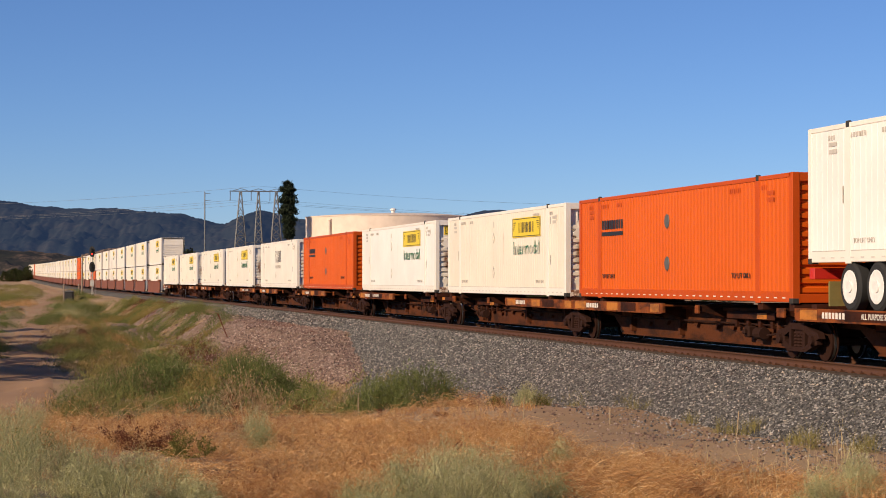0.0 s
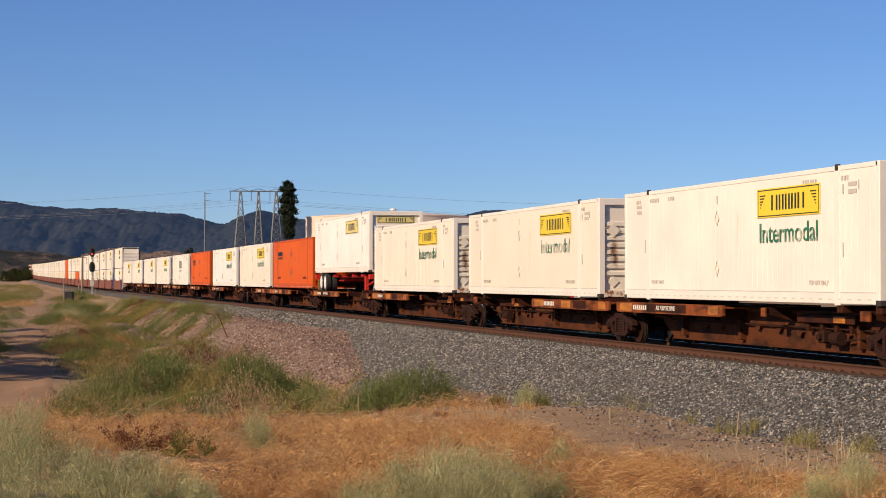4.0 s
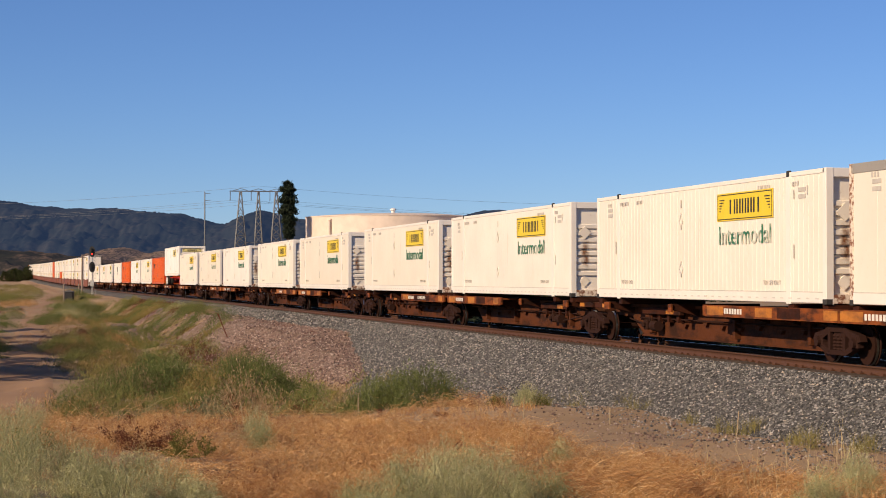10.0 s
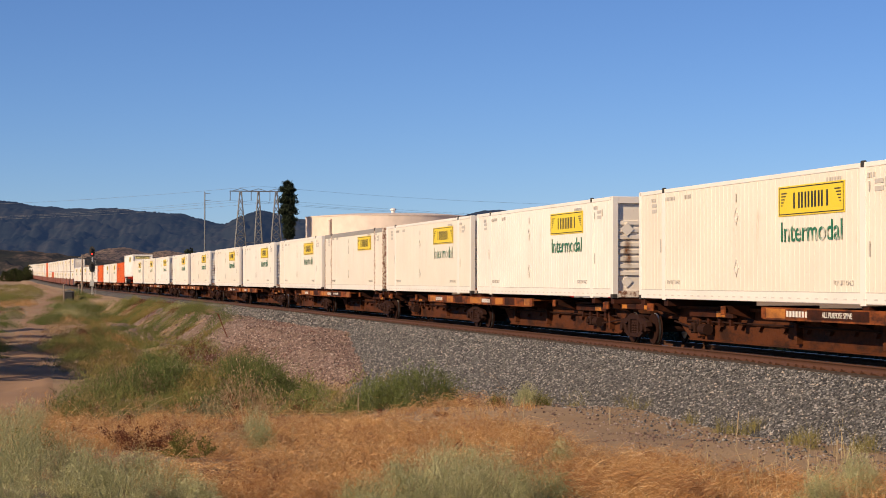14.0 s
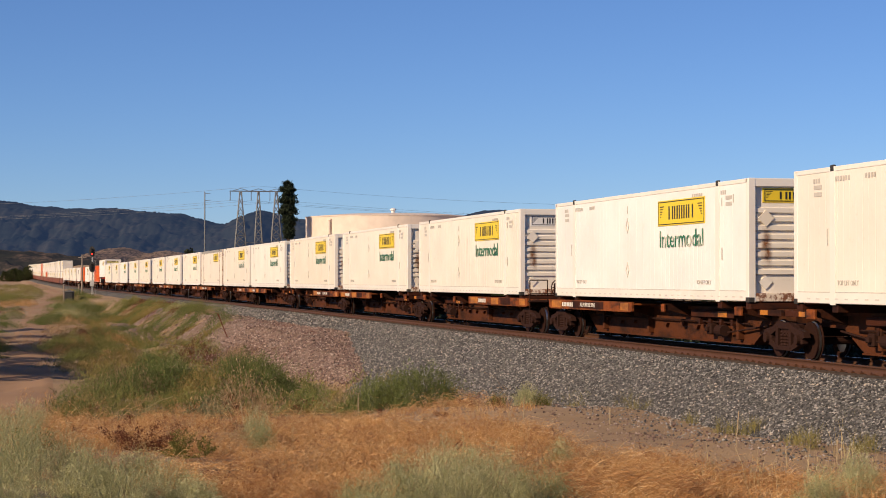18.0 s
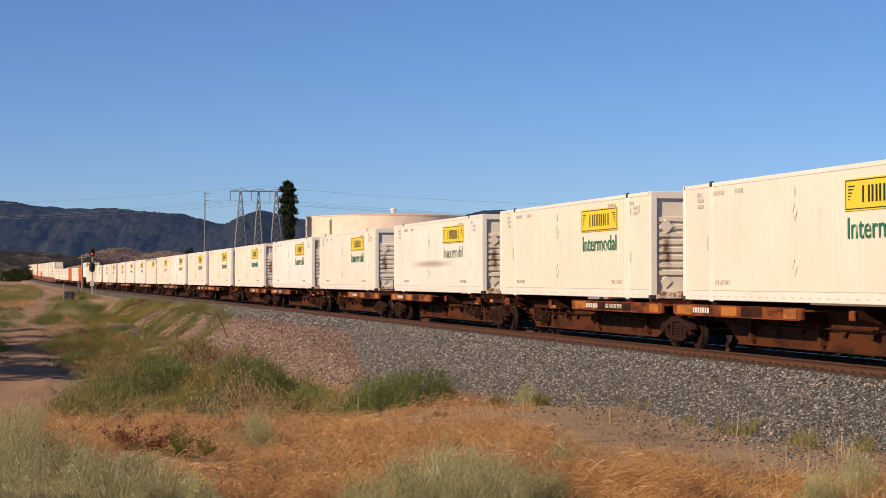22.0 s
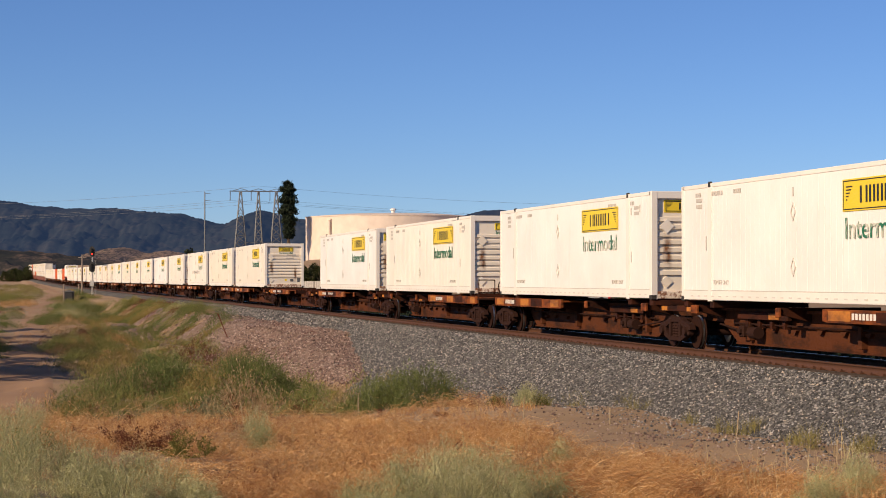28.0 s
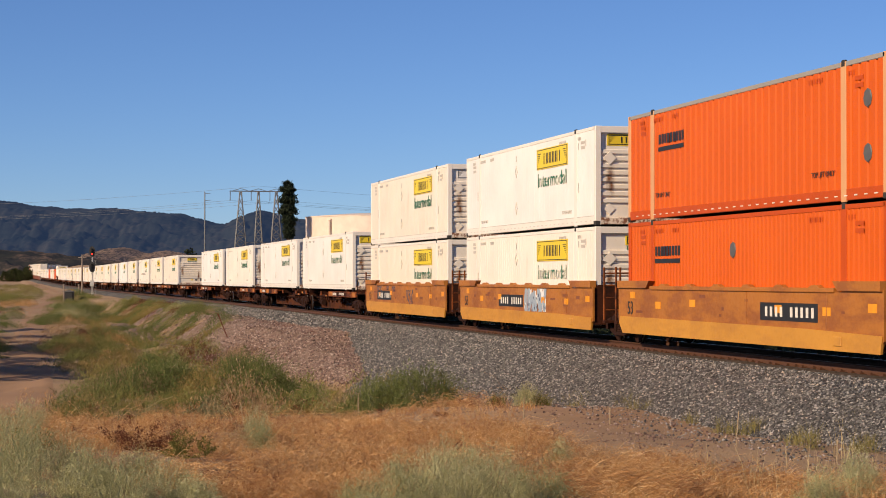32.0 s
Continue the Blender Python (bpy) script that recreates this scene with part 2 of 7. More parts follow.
M_GREEN_WORN = worn_ink("worn_green_vinyl", (0.022, 0.15, 0.075), (0.62, 0.60, 0.50), 0.85)
M_GREY_INK = plain("faded_grey_marking", (0.52, 0.48, 0.42), 0.6)
M_FAINT = plain("faint_grey_marking", (0.64, 0.60, 0.53), 0.6)
M_BROWN = painted("brown_car_paint", (0.052, 0.0145, 0.006), (0.013, 0.006, 0.004), 0.6, 0.75, streak=False, shift=0.4, gloss=0.15, cover=0.1, mottle=0.8)
M_SILL = painted("rusty_deck_paint", (0.23, 0.060, 0.012), (0.034, 0.013, 0.007), 0.7, 0.7, streak=False, shift=0.5, gloss=0.2, cover=0.1, mottle=0.9)
M_PATCH = painted("yellow_sill_paint", (0.46, 0.165, 0.018), (0.09, 0.03, 0.012), 0.6, 0.6, streak=False, shift=0.3, cover=0.1, mottle=0.6)
M_REFLECT = plain("orange_reflector", (0.85, 0.33, 0.012), 0.4)
M_MARK = plain("white_lettering", (0.72, 0.68, 0.60), 0.6)
M_WELL = painted("well_car_yellow", (0.40, 0.150, 0.022), (0.17, 0.045, 0.016), 0.5, 0.55, streak=False, shift=0.3, cover=0.08, mottle=0.55)
M_WELL_LOW = painted("well_sill_yellow", (0.54, 0.255, 0.035), (0.24, 0.085, 0.025), 0.5, 0.5, streak=False, shift=0.3, cover=0.05, mottle=0.25)
M_WELL_RED = painted("well_car_brown", (0.20, 0.062, 0.026), (0.08, 0.035, 0.02), 0.7, 0.6, shift=0.4)
M_BEAM = painted("beam_brown_paint", (0.088, 0.027, 0.009), (0.020, 0.009, 0.005), 0.6, 0.75, streak=False, shift=0.5, gloss=0.15, cover=0.1, mottle=0.8)
M_TRUCK = painted("truck_steel", (0.029, 0.012, 0.008), (0.014, 0.007, 0.005), 0.9, 0.8, gloss=0.12)
M_WHEEL = painted("wheel_steel", (0.026, 0.010, 0.006), (0.015, 0.008, 0.006), 0.6, 0.8, streak=False, gloss=0.12)
M_TREAD = plain("bright_tread_steel", (0.62, 0.60, 0.57), 0.32, 1.0, 0.1)
M_RED = painted("red_chassis_paint", (0.50, 0.020, 0.010), (0.14, 0.03, 0.02), 0.5, 0.5)
M_TYRE = plain("tyre_rubber", (0.018, 0.018, 0.018), 0.85)
M_RIM = plain("white_rim_paint", (0.78, 0.76, 0.72), 0.5)
M_HOSE = plain("grey_box_paint", (0.10, 0.10, 0.10), 0.6)
M_RUST = painted("rust_scale", (0.11, 0.028, 0.012), (0.10, 0.04, 0.02), 0.7, 0.8)
M_TIE = plain("tie_timber", (0.075, 0.052, 0.038), 0.9, 0.0, 0.5, 8.0)
M_RAIL = painted("rail_rust", (0.078, 0.029, 0.011), (0.032, 0.014, 0.008), 0.6, 0.7, streak=False)
M_RAIL_TOP = plain("rail_head_steel", (0.40, 0.36, 0.33), 0.3, 1.0, 0.2)
M_TANK = painted("tank_cream_paint", (0.72, 0.60, 0.49), (0.42, 0.32, 0.24), 0.18, 0.6)
M_GALV = plain("galvanised_steel", (0.17, 0.17, 0.165), 0.5, 0.4)
M_POLE = plain("weathered_pole", (0.24, 0.19, 0.15), 0.85)
M_SIGNAL = plain("signal_black", (0.012, 0.012, 0.012), 0.6)
M_SILVER = plain("silver_mast_paint", (0.42, 0.42, 0.40), 0.5, 0.2)
M_WIRE = plain("cable", (0.10, 0.10, 0.11), 0.6)
M_BARK = plain("bark", (0.10, 0.070, 0.048), 0.95, 0.0, 0.5, 3.0)


def glow(name, col, strength):
    m, nt, b = nodes_of(name, 0.4)
    b.inputs["Base Color"].default_value = (*col, 1)
    b.inputs["Emission Color"].default_value = (*col, 1)
    b.inputs["Emission Strength"].default_value = strength
    return m


M_RED_LAMP = glow("lit_red_lens", (1.0, 0.04, 0.02), 2.5)


def ballast_material():
    m, nt, b = nodes_of("ballast", 0.95)
    tc = nt.nodes.new("ShaderNodeTexCoord")
    v = nt.nodes.new("ShaderNodeTexVoronoi")
    v.inputs["Scale"].default_value = 15.0
    nt.links.new(tc.outputs["Object"], v.inputs["Vector"])
    sep = nt.nodes.new("ShaderNodeSeparateColor")
    nt.links.new(v.outputs["Color"], sep.inputs[0])
    r = ramp(nt, sep.outputs[0], [(0.0, (0.02, 0.019, 0.018)), (0.5, (0.066, 0.063, 0.060)), (0.85, (0.13, 0.122, 0.110)), (1.0, (0.26, 0.235, 0.20))])
    nt.links.new(r.outputs[0], b.inputs["Base Color"])
    bumped(nt, b, v.outputs["Distance"], 1.0, 0.05)
    return m


def stone_material(name, stops):
    m, nt, b = nodes_of(name, 0.9)
    g = nt.nodes.new("ShaderNodeNewGeometry")
    r = ramp(nt, g.outputs["Random Per Island"], stops)
    n = noise_node(nt, 30.0, 3)
    c = mixed(nt, mapped(nt, n.outputs["Fac"], 0.4, 0.7, 0, 0.35), r.outputs[0], (0.07, 0.06, 0.055))
    nt.links.new(c, b.inputs["Base Color"])
    return m


def earth_material():
    m, nt, b = nodes_of("earth", 0.95)
    big = noise_node(nt, 0.09, 5)
    mid = noise_node(nt, 0.9, 6, 0.65)
    fine = noise_node(nt, 11.0, 6, 0.7)
    c = ramp(nt, big.outputs["Fac"], [(0.3, (0.21, 0.138, 0.074)), (0.5, (0.29, 0.194, 0.106)), (0.7, (0.35, 0.24, 0.132))]).outputs[0]
    c = mixed(nt, mapped(nt, mid.outputs["Fac"], 0.45, 0.75, 0, 0.6), c, (0.17, 0.115, 0.068))
    c = mixed(nt, mapped(nt, fine.outputs["Fac"], 0.5, 0.8, 0, 0.7), c, (0.31, 0.22, 0.155))
    nt.links.new(c, b.inputs["Base Color"])
    bumped(nt, b, fine.outputs["Fac"], 0.8, 0.04)
    return m


def hill_material(name, low, high, patch, haze_col, haze_strength, spots_=0.9, dots=0.0):
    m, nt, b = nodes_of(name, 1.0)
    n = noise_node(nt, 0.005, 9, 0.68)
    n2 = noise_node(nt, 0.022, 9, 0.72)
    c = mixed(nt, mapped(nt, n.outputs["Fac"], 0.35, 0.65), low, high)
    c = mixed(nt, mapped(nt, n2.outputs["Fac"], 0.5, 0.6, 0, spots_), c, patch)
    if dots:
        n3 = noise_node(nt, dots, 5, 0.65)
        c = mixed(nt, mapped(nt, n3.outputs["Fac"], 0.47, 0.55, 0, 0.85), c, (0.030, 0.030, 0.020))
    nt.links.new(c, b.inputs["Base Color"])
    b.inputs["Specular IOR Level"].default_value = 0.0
    # even blue emission paints the haze of distance onto the hills
    b.inputs["Emission Color"].default_value = (*haze_col, 1)
    b.inputs["Emission Strength"].default_value = haze_strength
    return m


M_BALLAST = ballast_material()
M_EARTH = earth_material()
M_ROAD = painted("packed_dirt", (0.29, 0.172, 0.090), (0.15, 0.090, 0.050), 0.7, 0.95, streak=False)
M_STONE = stone_material("ballast_stone", [(0.0, (0.024, 0.024, 0.025)), (0.35, (0.080, 0.079, 0.079)), (0.7, (0.205, 0.200, 0.192)), (0.92, (0.39, 0.37, 0.345)), (1.0, (0.54, 0.45, 0.37))])
M_REDSTONE = stone_material("red_rubble", [(0.0, (0.06, 0.034, 0.028)), (0.4, (0.18, 0.108, 0.088)), (0.8, (0.30, 0.20, 0.16)), (1.0, (0.54, 0.43, 0.36))])
# the blue glow for haze weakens on the nearer hills
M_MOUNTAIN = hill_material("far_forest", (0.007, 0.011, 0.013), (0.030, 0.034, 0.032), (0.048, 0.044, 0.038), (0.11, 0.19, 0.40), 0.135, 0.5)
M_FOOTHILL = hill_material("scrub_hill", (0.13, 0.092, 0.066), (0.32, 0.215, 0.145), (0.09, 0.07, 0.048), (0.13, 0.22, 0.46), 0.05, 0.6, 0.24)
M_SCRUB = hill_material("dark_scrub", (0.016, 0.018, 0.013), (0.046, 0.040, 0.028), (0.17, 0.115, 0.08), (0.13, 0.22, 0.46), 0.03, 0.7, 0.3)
M_DRY = leafy("dry_grass", (0.36, 0.175, 0.055), (0.60, 0.335, 0.13), (0.86, 0.63, 0.34), 0.8, 0.3, 1.1, (0.27, 0.125, 0.06))
M_PALE_SIGN = painted("pale_sign_yellow", (0.72, 0.60, 0.22), (0.4, 0.33, 0.15), 0.3, 0.5)
M_STRAW = leafy("pale_straw", (0.42, 0.31, 0.15), (0.55, 0.43, 0.22), (0.68, 0.57, 0.34), 0.8, 0.3)
M_SAGE = leafy("sage_leaf", (0.27, 0.275, 0.135), (0.45, 0.44, 0.225), (0.64, 0.60, 0.37), 0.85, 0.3, 1.2, (0.24, 0.25, 0.115))
M_BANK = patchy("bank_weeds", [(0.025, 0.045, 0.014), (0.055, 0.095, 0.024), (0.13, 0.145, 0.034), (0.25, 0.205, 0.06), (0.09, 0.125, 0.034), (0.16, 0.15, 0.05), (0.30, 0.21, 0.10)])
M_WEED_DARK = leafy("dark_green_weed", (0.070, 0.090, 0.026), (0.112, 0.142, 0.040), (0.185, 0.205, 0.068), 0.75, 0.14, 0.35, (0.078, 0.090, 0.030))
M_WEED_MID = leafy("green_weed", (0.118, 0.130, 0.038), (0.190, 0.198, 0.060), (0.285, 0.272, 0.094), 0.75, 0.14, 0.35, (0.130, 0.126, 0.042))
M_WEED_OLIVE = leafy("olive_green_weed", (0.175, 0.140, 0.042), (0.270, 0.208, 0.064), (0.370, 0.285, 0.10), 0.75, 0.14, 0.35, (0.190, 0.135, 0.048))
M_WEED_BLUE = leafy("grey_green_weed", (0.14, 0.145, 0.072), (0.215, 0.215, 0.110), (0.32, 0.31, 0.17), 0.75, 0.14, 0.35, (0.15, 0.15, 0.08))
M_OLIVE = leafy("olive_weed", (0.13, 0.115, 0.03), (0.27, 0.225, 0.07), (0.46, 0.36, 0.14), 0.8, 0.3)
M_TAN = leafy("tan_weed", (0.25, 0.16, 0.085), (0.40, 0.27, 0.15), (0.56, 0.42, 0.26), 0.8, 0.3)
M_DEAD = leafy("grey_brown_brush", (0.10, 0.060, 0.040), (0.19, 0.115, 0.075), (0.32, 0.21, 0.14), 0.8, 0.2)
M_GREEN = leafy("green_brush", (0.075, 0.085, 0.018), (0.17, 0.165, 0.042), (0.38, 0.31, 0.11), 0.75, 0.3)
M_RUSTY = leafy("dead_brush", (0.07, 0.020, 0.014), (0.13, 0.042, 0.026), (0.28, 0.12, 0.06), 0.8, 0.2)
M_LEAF = leafy("tree_leaf", (0.012, 0.018, 0.006), (0.032, 0.042, 0.012), (0.085, 0.090, 0.026), 0.7, 0.2)
M_NEEDLE = leafy("pine_needle", (0.010, 0.018, 0.011), (0.024, 0.036, 0.02), (0.045, 0.058, 0.032), 0.7, 0.15)


# ---- ground ----
def smooth(a, b, x):
    t = np.clip((np.asarray(x, float) - a) / (b - a), 0, 1)
    return t * t * (3 - 2 * t)


def low_ground(q):
    """The natural ground beside the track: falls to a dip and rises again towards the far signal."""
    z = -0.55 - 0.45 * smooth(8, 20, q) - 1.3 * smooth(28, 62, q)
    z = z + 1.55 * smooth(120, 330, q)
    return z + 3.2 * (np.clip(q - 347, 0, 1200) / 700.0) ** 1.5 * 0.75


def lumps(x, y, size, seed):
    """Cheap uneven ground from a few crossing waves."""
    r = np.random.RandomState(seed)
    z = 0
    for k in range(6):
        a, w, p = r.uniform(0, 6.28), (1.0 + 0.9 * k) / size, r.uniform(0, 6.28)
        z = z + np.sin((x * np.cos(a) + y * np.sin(a)) * w * 6.28 + p + 1.3 * np.sin((x * np.sin(a) - y * np.cos(a)) * w * 4.1 + p)) / (1 + 0.8 * k)
    return z / 2.6


def ground_z(n, q):
    n, q = np.asarray(n, float), np.asarray(q, float)
    s = q + S_FOOT
    track = 3.0 * (np.clip(s - 300.0, 0, 1100) / 700.0) ** 1.5
    low = low_ground(q)
    d = np.abs(n - N_TRACK)
    bank = track - 0.48 - np.clip(d - 2.7, 0, None) / 1.9
    # an older, wider bench of red rubble beside the ballast, past the near stretch
    edge = 12.7 - 3.6 * smooth(170, 290, q)
    bench = track - 0.55 + 0.08 * lumps(n, q, 5.0, 21) - np.clip(edge + 0.5 * lumps(n * 0, q, 7.0, 8) - n, 0, None) / 1.55
    bench = bench - np.clip(82.0 + 1.0 * (n - 12.5) + 1.2 * lumps(n, q * 0, 9.0, 12) - q, 0, None) * 0.085
    # gullies washed down its slope
    bench = bench - 0.13 * (0.5 + 0.5 * lumps(q + 0.5 * n, n * 0.15, 3.4, 19)) * smooth(13.4, 12.2, n) * smooth(9.0, 11.0, n)
    near = low + 0.35 * smooth(6, -4, n) * smooth(60, 40, q) + 0.7 * smooth(0.2, -3.5, n) * smooth(60, 100, q)
    near = near + 0.42 * smooth(34, 44, q) * smooth(59, 51, q) * smooth(8.6, 10.4, n + 0.5 * lumps(n, q, 6.0, 14))
    near = near + lumps(n, q, 9.0, 3) * 0.12 * smooth(16, 10, n) + lumps(n, q, 4.5, 5) * 0.05 * smooth(15, 11, n)
    near = near + 0.55 * np.clip(lumps(n, q, 8.0, 33) + 0.1, -0.3, 1.0) * smooth(66, 74, q) * smooth(2.6, 4.6, n - 0.012 * (q - 70)) * smooth(230, 150, q)
    near = near + 0.30 * smooth(70.5, 73, q) * smooth(80, 76, q) * smooth(0.2, 2.0, n) * smooth(4.2, 3.2, n)
    near = np.maximum(near, bench)
    away = SN * n + CS * q
    far = -1.1 + 6.6 * smooth(272, 365, away) * smooth(34, 60, n) + lumps(n, q, 40.0, 9) * 0.4 * smooth(272, 300, away)
    far = far + 3.2 * (np.clip(q - 347, 0, 1200) / 700.0) ** 1.5
    # added shoulder that keeps ground seen under the train inside its shadow
    far = far + 0.65 * smooth(N_TRACK + 10.5, N_TRACK + 8.0, n)
    base = np.where(n < N_TRACK, near, far)
    return np.maximum(base, bank)


def graded(stops):
    """Steps that widen: rows of (from, to, step)."""
    out = []
    for a, b, d in stops:
        out += list(np.arange(a, b, d))
    return np.array(out + [stops[-1][1]])


def make_ground():
    ns = graded([(-2500, -300, 220), (-300, -60, 24), (-60, -12, 4), (-12, 24, 0.4), (24, 60, 3), (60, 300, 12), (300, 3200, 290)])
    qs = graded([(-120, 4, 12), (4, 50, 0.8), (50, 100, 0.4), (100, 120, 0.8), (120, 360, 3), (360, 1200, 28), (1200, 4400, 320)])
    N, Q = np.meshgrid(ns, qs, indexing="ij")
    Z = ground_z(N, Q) - 0.02
    X, Y = CS * N - SN * Q, SN * N + CS * Q
    a, b = N.shape
    i = (np.arange(a - 1)[:, None] * b + np.arange(b - 1)[None]).ravel()
    me = raw_mesh("ground", np.stack([X, Y, Z], -1).reshape(-1, 3), np.stack([i, i + b, i + b + 1, i + 1], -1), M_EARTH, True)
    return tagged(new("ground", me), "dry reddish-brown earth with dips and banks", "ground", kind="structure")


ground = make_ground()


# near-black, unreflecting: the train's shade put into the colour of the bed
M_BED_SHADE = plain("shade_black_ballast", (0.008, 0.006, 0.0045), 1.0, 0.0, 0.5, 12.0)
M_BED_SHADE.node_tree.nodes["Principled BSDF"].inputs["Specular IOR Level"].default_value = 0.0


def strip(name, mat, s_list, edge, label, category):
    """A sheet laid along the track; edge gives the offsets across and heights."""
    v, f = [], []
    for s in s_list:
        m = track_pose(s, 4.0)
        for off, z in edge:
            v.append(m @ Vector((0, -off, z)))
    k = len(edge)
    for i in range(len(s_list) - 1):
        for j in range(k - 1):
            f.append((i * k + j, i * k + j + 1, (i + 1) * k + j + 1, (i + 1) * k + j))
    me = raw_mesh(name, [tuple(p) for p in v], f, mat, True)
    return tagged(new(name, me), label, category, kind="structure")


S_TRACK = list(np.arange(-58, 200, 2.0)) + list(np.arange(200, 1200, 8.0))
ballast = strip("ballast_bed", M_BALLAST, S_TRACK, [(-6.4, -2.3), (-4.6, -1.22), (-3.1, -0.42), (-2.6, -0.24), (-1.4, -0.2), (0, -0.23), (1.4, -0.2), (2.6, -0.24), (3.1, -0.42), (5.2, -1.5)],
                "grey crushed-stone ballast bed under the rails", "ballast")

# sheet of painted shade from the near rail down the far bank
strip("oily_track_bed", M_BED_SHADE, S_TRACK, [(-0.70, -0.206), (-0.4, -0.19), (2.5, -0.185), (3.1, -0.36), (6.5, -1.55)], "stone bed under the train, its shade painted near-black", "ballast")


def rail_mesh(off):
    prof = [(-0.07, -0.18), (-0.07, -0.165), (-0.012, -0.14), (-0.01, -0.045), (-0.036, -0.035), (-0.036, -0.004), (0.036, -0.004), (0.036, -0.035), (0.01, -0.045), (0.012, -0.14), (0.07, -0.165), (0.07, -0.18)]
    v, f = [], []
    for s in S_TRACK:
        m = track_pose(s, 4.0)
        for a, z in prof:
            v.append(tuple(m @ Vector((0, off + a, z))))
    k = len(prof)
    for i in range(len(S_TRACK) - 1):
        for j in range(k):
            f.append((i * k + j, i * k + (j + 1) % k, (i + 1) * k + (j + 1) % k, (i + 1) * k + j))
    return raw_mesh("rail", v, f, M_RAIL)


track = tagged(new("railway_track"), "rusty steel rails on timber ties", "railway track", kind="structure")
for off in (0.755, -0.755):
    r = new("rail", rail_mesh(off))
    r.parent = track
    v = []
    for s in S_TRACK:
        m = track_pose(s, 4.0)
        v += [tuple(m @ Vector((0, off + a, 0.0))) for a in (-0.03, 0.03)]
    k = len(S_TRACK)
    top = new("rail_head", raw_mesh("rail_head", v, [(2 * i, 2 * i + 1, 2 * i + 3, 2 * i + 2) for i in range(k - 1)], M_RAIL_TOP))
    top.parent = track


# ---- hills and far country ----
def ridge(name, dist, x0, x1, bumps, base, mat, label, depth=700.0, rough=0.12, steps=150, seed=1):
    """A range of hills at a distance, its crest from rounded rises, folded down towards the viewer."""
    r = np.random.RandomState(seed)
    xs = np.linspace(x0, x1, steps)
    ds = np.linspace(0, 1, 34)
    crest = np.full_like(xs, float(base))
    for c, w, h in bumps:
        crest += h * np.exp(-((xs - c) / w) ** 2)
    fine = sum(np.sin(xs / (dist * 0.0105 / (k + 1)) + r.uniform(0, 6)) / (k + 1) ** 1.1 for k in range(9)) * dist * 0.0006
    crest = crest + fine
    tufts = r.normal(0, dist * 0.00013, steps)
    X, D = np.meshgrid(xs, ds, indexing="ij")
    C = np.repeat(crest[:, None], len(ds), 1)
    fold = lumps(X, D * depth * 1.4, dist * 0.075, seed + 3) * 0.5 + lumps(X + D * 130, D * depth, dist * 0.03, seed + 4) * 0.35 + lumps(X, D * depth, dist * 0.012, seed + 5) * 0.18
    Z = C * (1 - D ** 1.25) + fold * C * rough * 4 * D * (1 - D) - 8 * D + tufts[:, None] * np.exp(-60 * D)
    Y = dist - D * depth
    a, b = X.shape
    i = (np.arange(a - 1)[:, None] * b + np.arange(b - 1)[None]).ravel()
    me = raw_mesh(name, np.stack([X, Y, Z], -1).reshape(-1, 3), np.stack([i, i + b, i + b + 1, i + 1], -1), mat, True)
    return tagged(new(name, me), label, "mountain", kind="structure")


def az(px, dist):
    return (px - 784.0) / 3457.6 * dist


def hz(py, dist):
    return 1.78 + (494.5 - py) / 3457.6 * dist


D1 = 4200.0
RISES = [(-300, 90, 77), (-180, 90, 49), (-60, 75, 60), (30, 60, 46), (110, 55, 41), (190, 55, 50), (270, 55, 33), (340, 55, 29), (455, 55, 45), (560, 70, 26), (700, 90, 28), (870, 70, 53), (1000, 70, 37), (1150, 70, 47), (1300, 90, 29), (1500, 120, 18), (1800, 200, 26)]
ridge("mountain_range", D1, az(-420, D1), az(2050, D1), [(az(c, D1), w * D1 / 3457.6, h) for c, w, h in RISES], 100, M_MOUNTAIN, "forested mountains with a blue glow for haze", 1000, 0.22, 1100, 2)

# ---- containers ----
M_WHITE_STAINED = painted("stained_white_paint", (0.78, 0.715, 0.61), (0.34, 0.17, 0.08), 0.75, 0.5, shift=0.4)
M_WHITE_BRIGHT = painted("bright_white_paint", (0.83, 0.80, 0.75), (0.5, 0.42, 0.33), 0.3, 0.45, shift=0.2)
M_OLD_POST = painted("rusty_post_paint", (0.70, 0.60, 0.48), (0.17, 0.055, 0.02), 1.6, 0.65, streak=False)
for _n in M_OLD_POST.node_tree.nodes:
    if _n.bl_idname == "ShaderNodeMapRange" and abs(_n.inputs[1].default_value - 0.6) < 1e-4:
        _n.inputs[1].default_value, _n.inputs[2].default_value = 0.46, 0.56

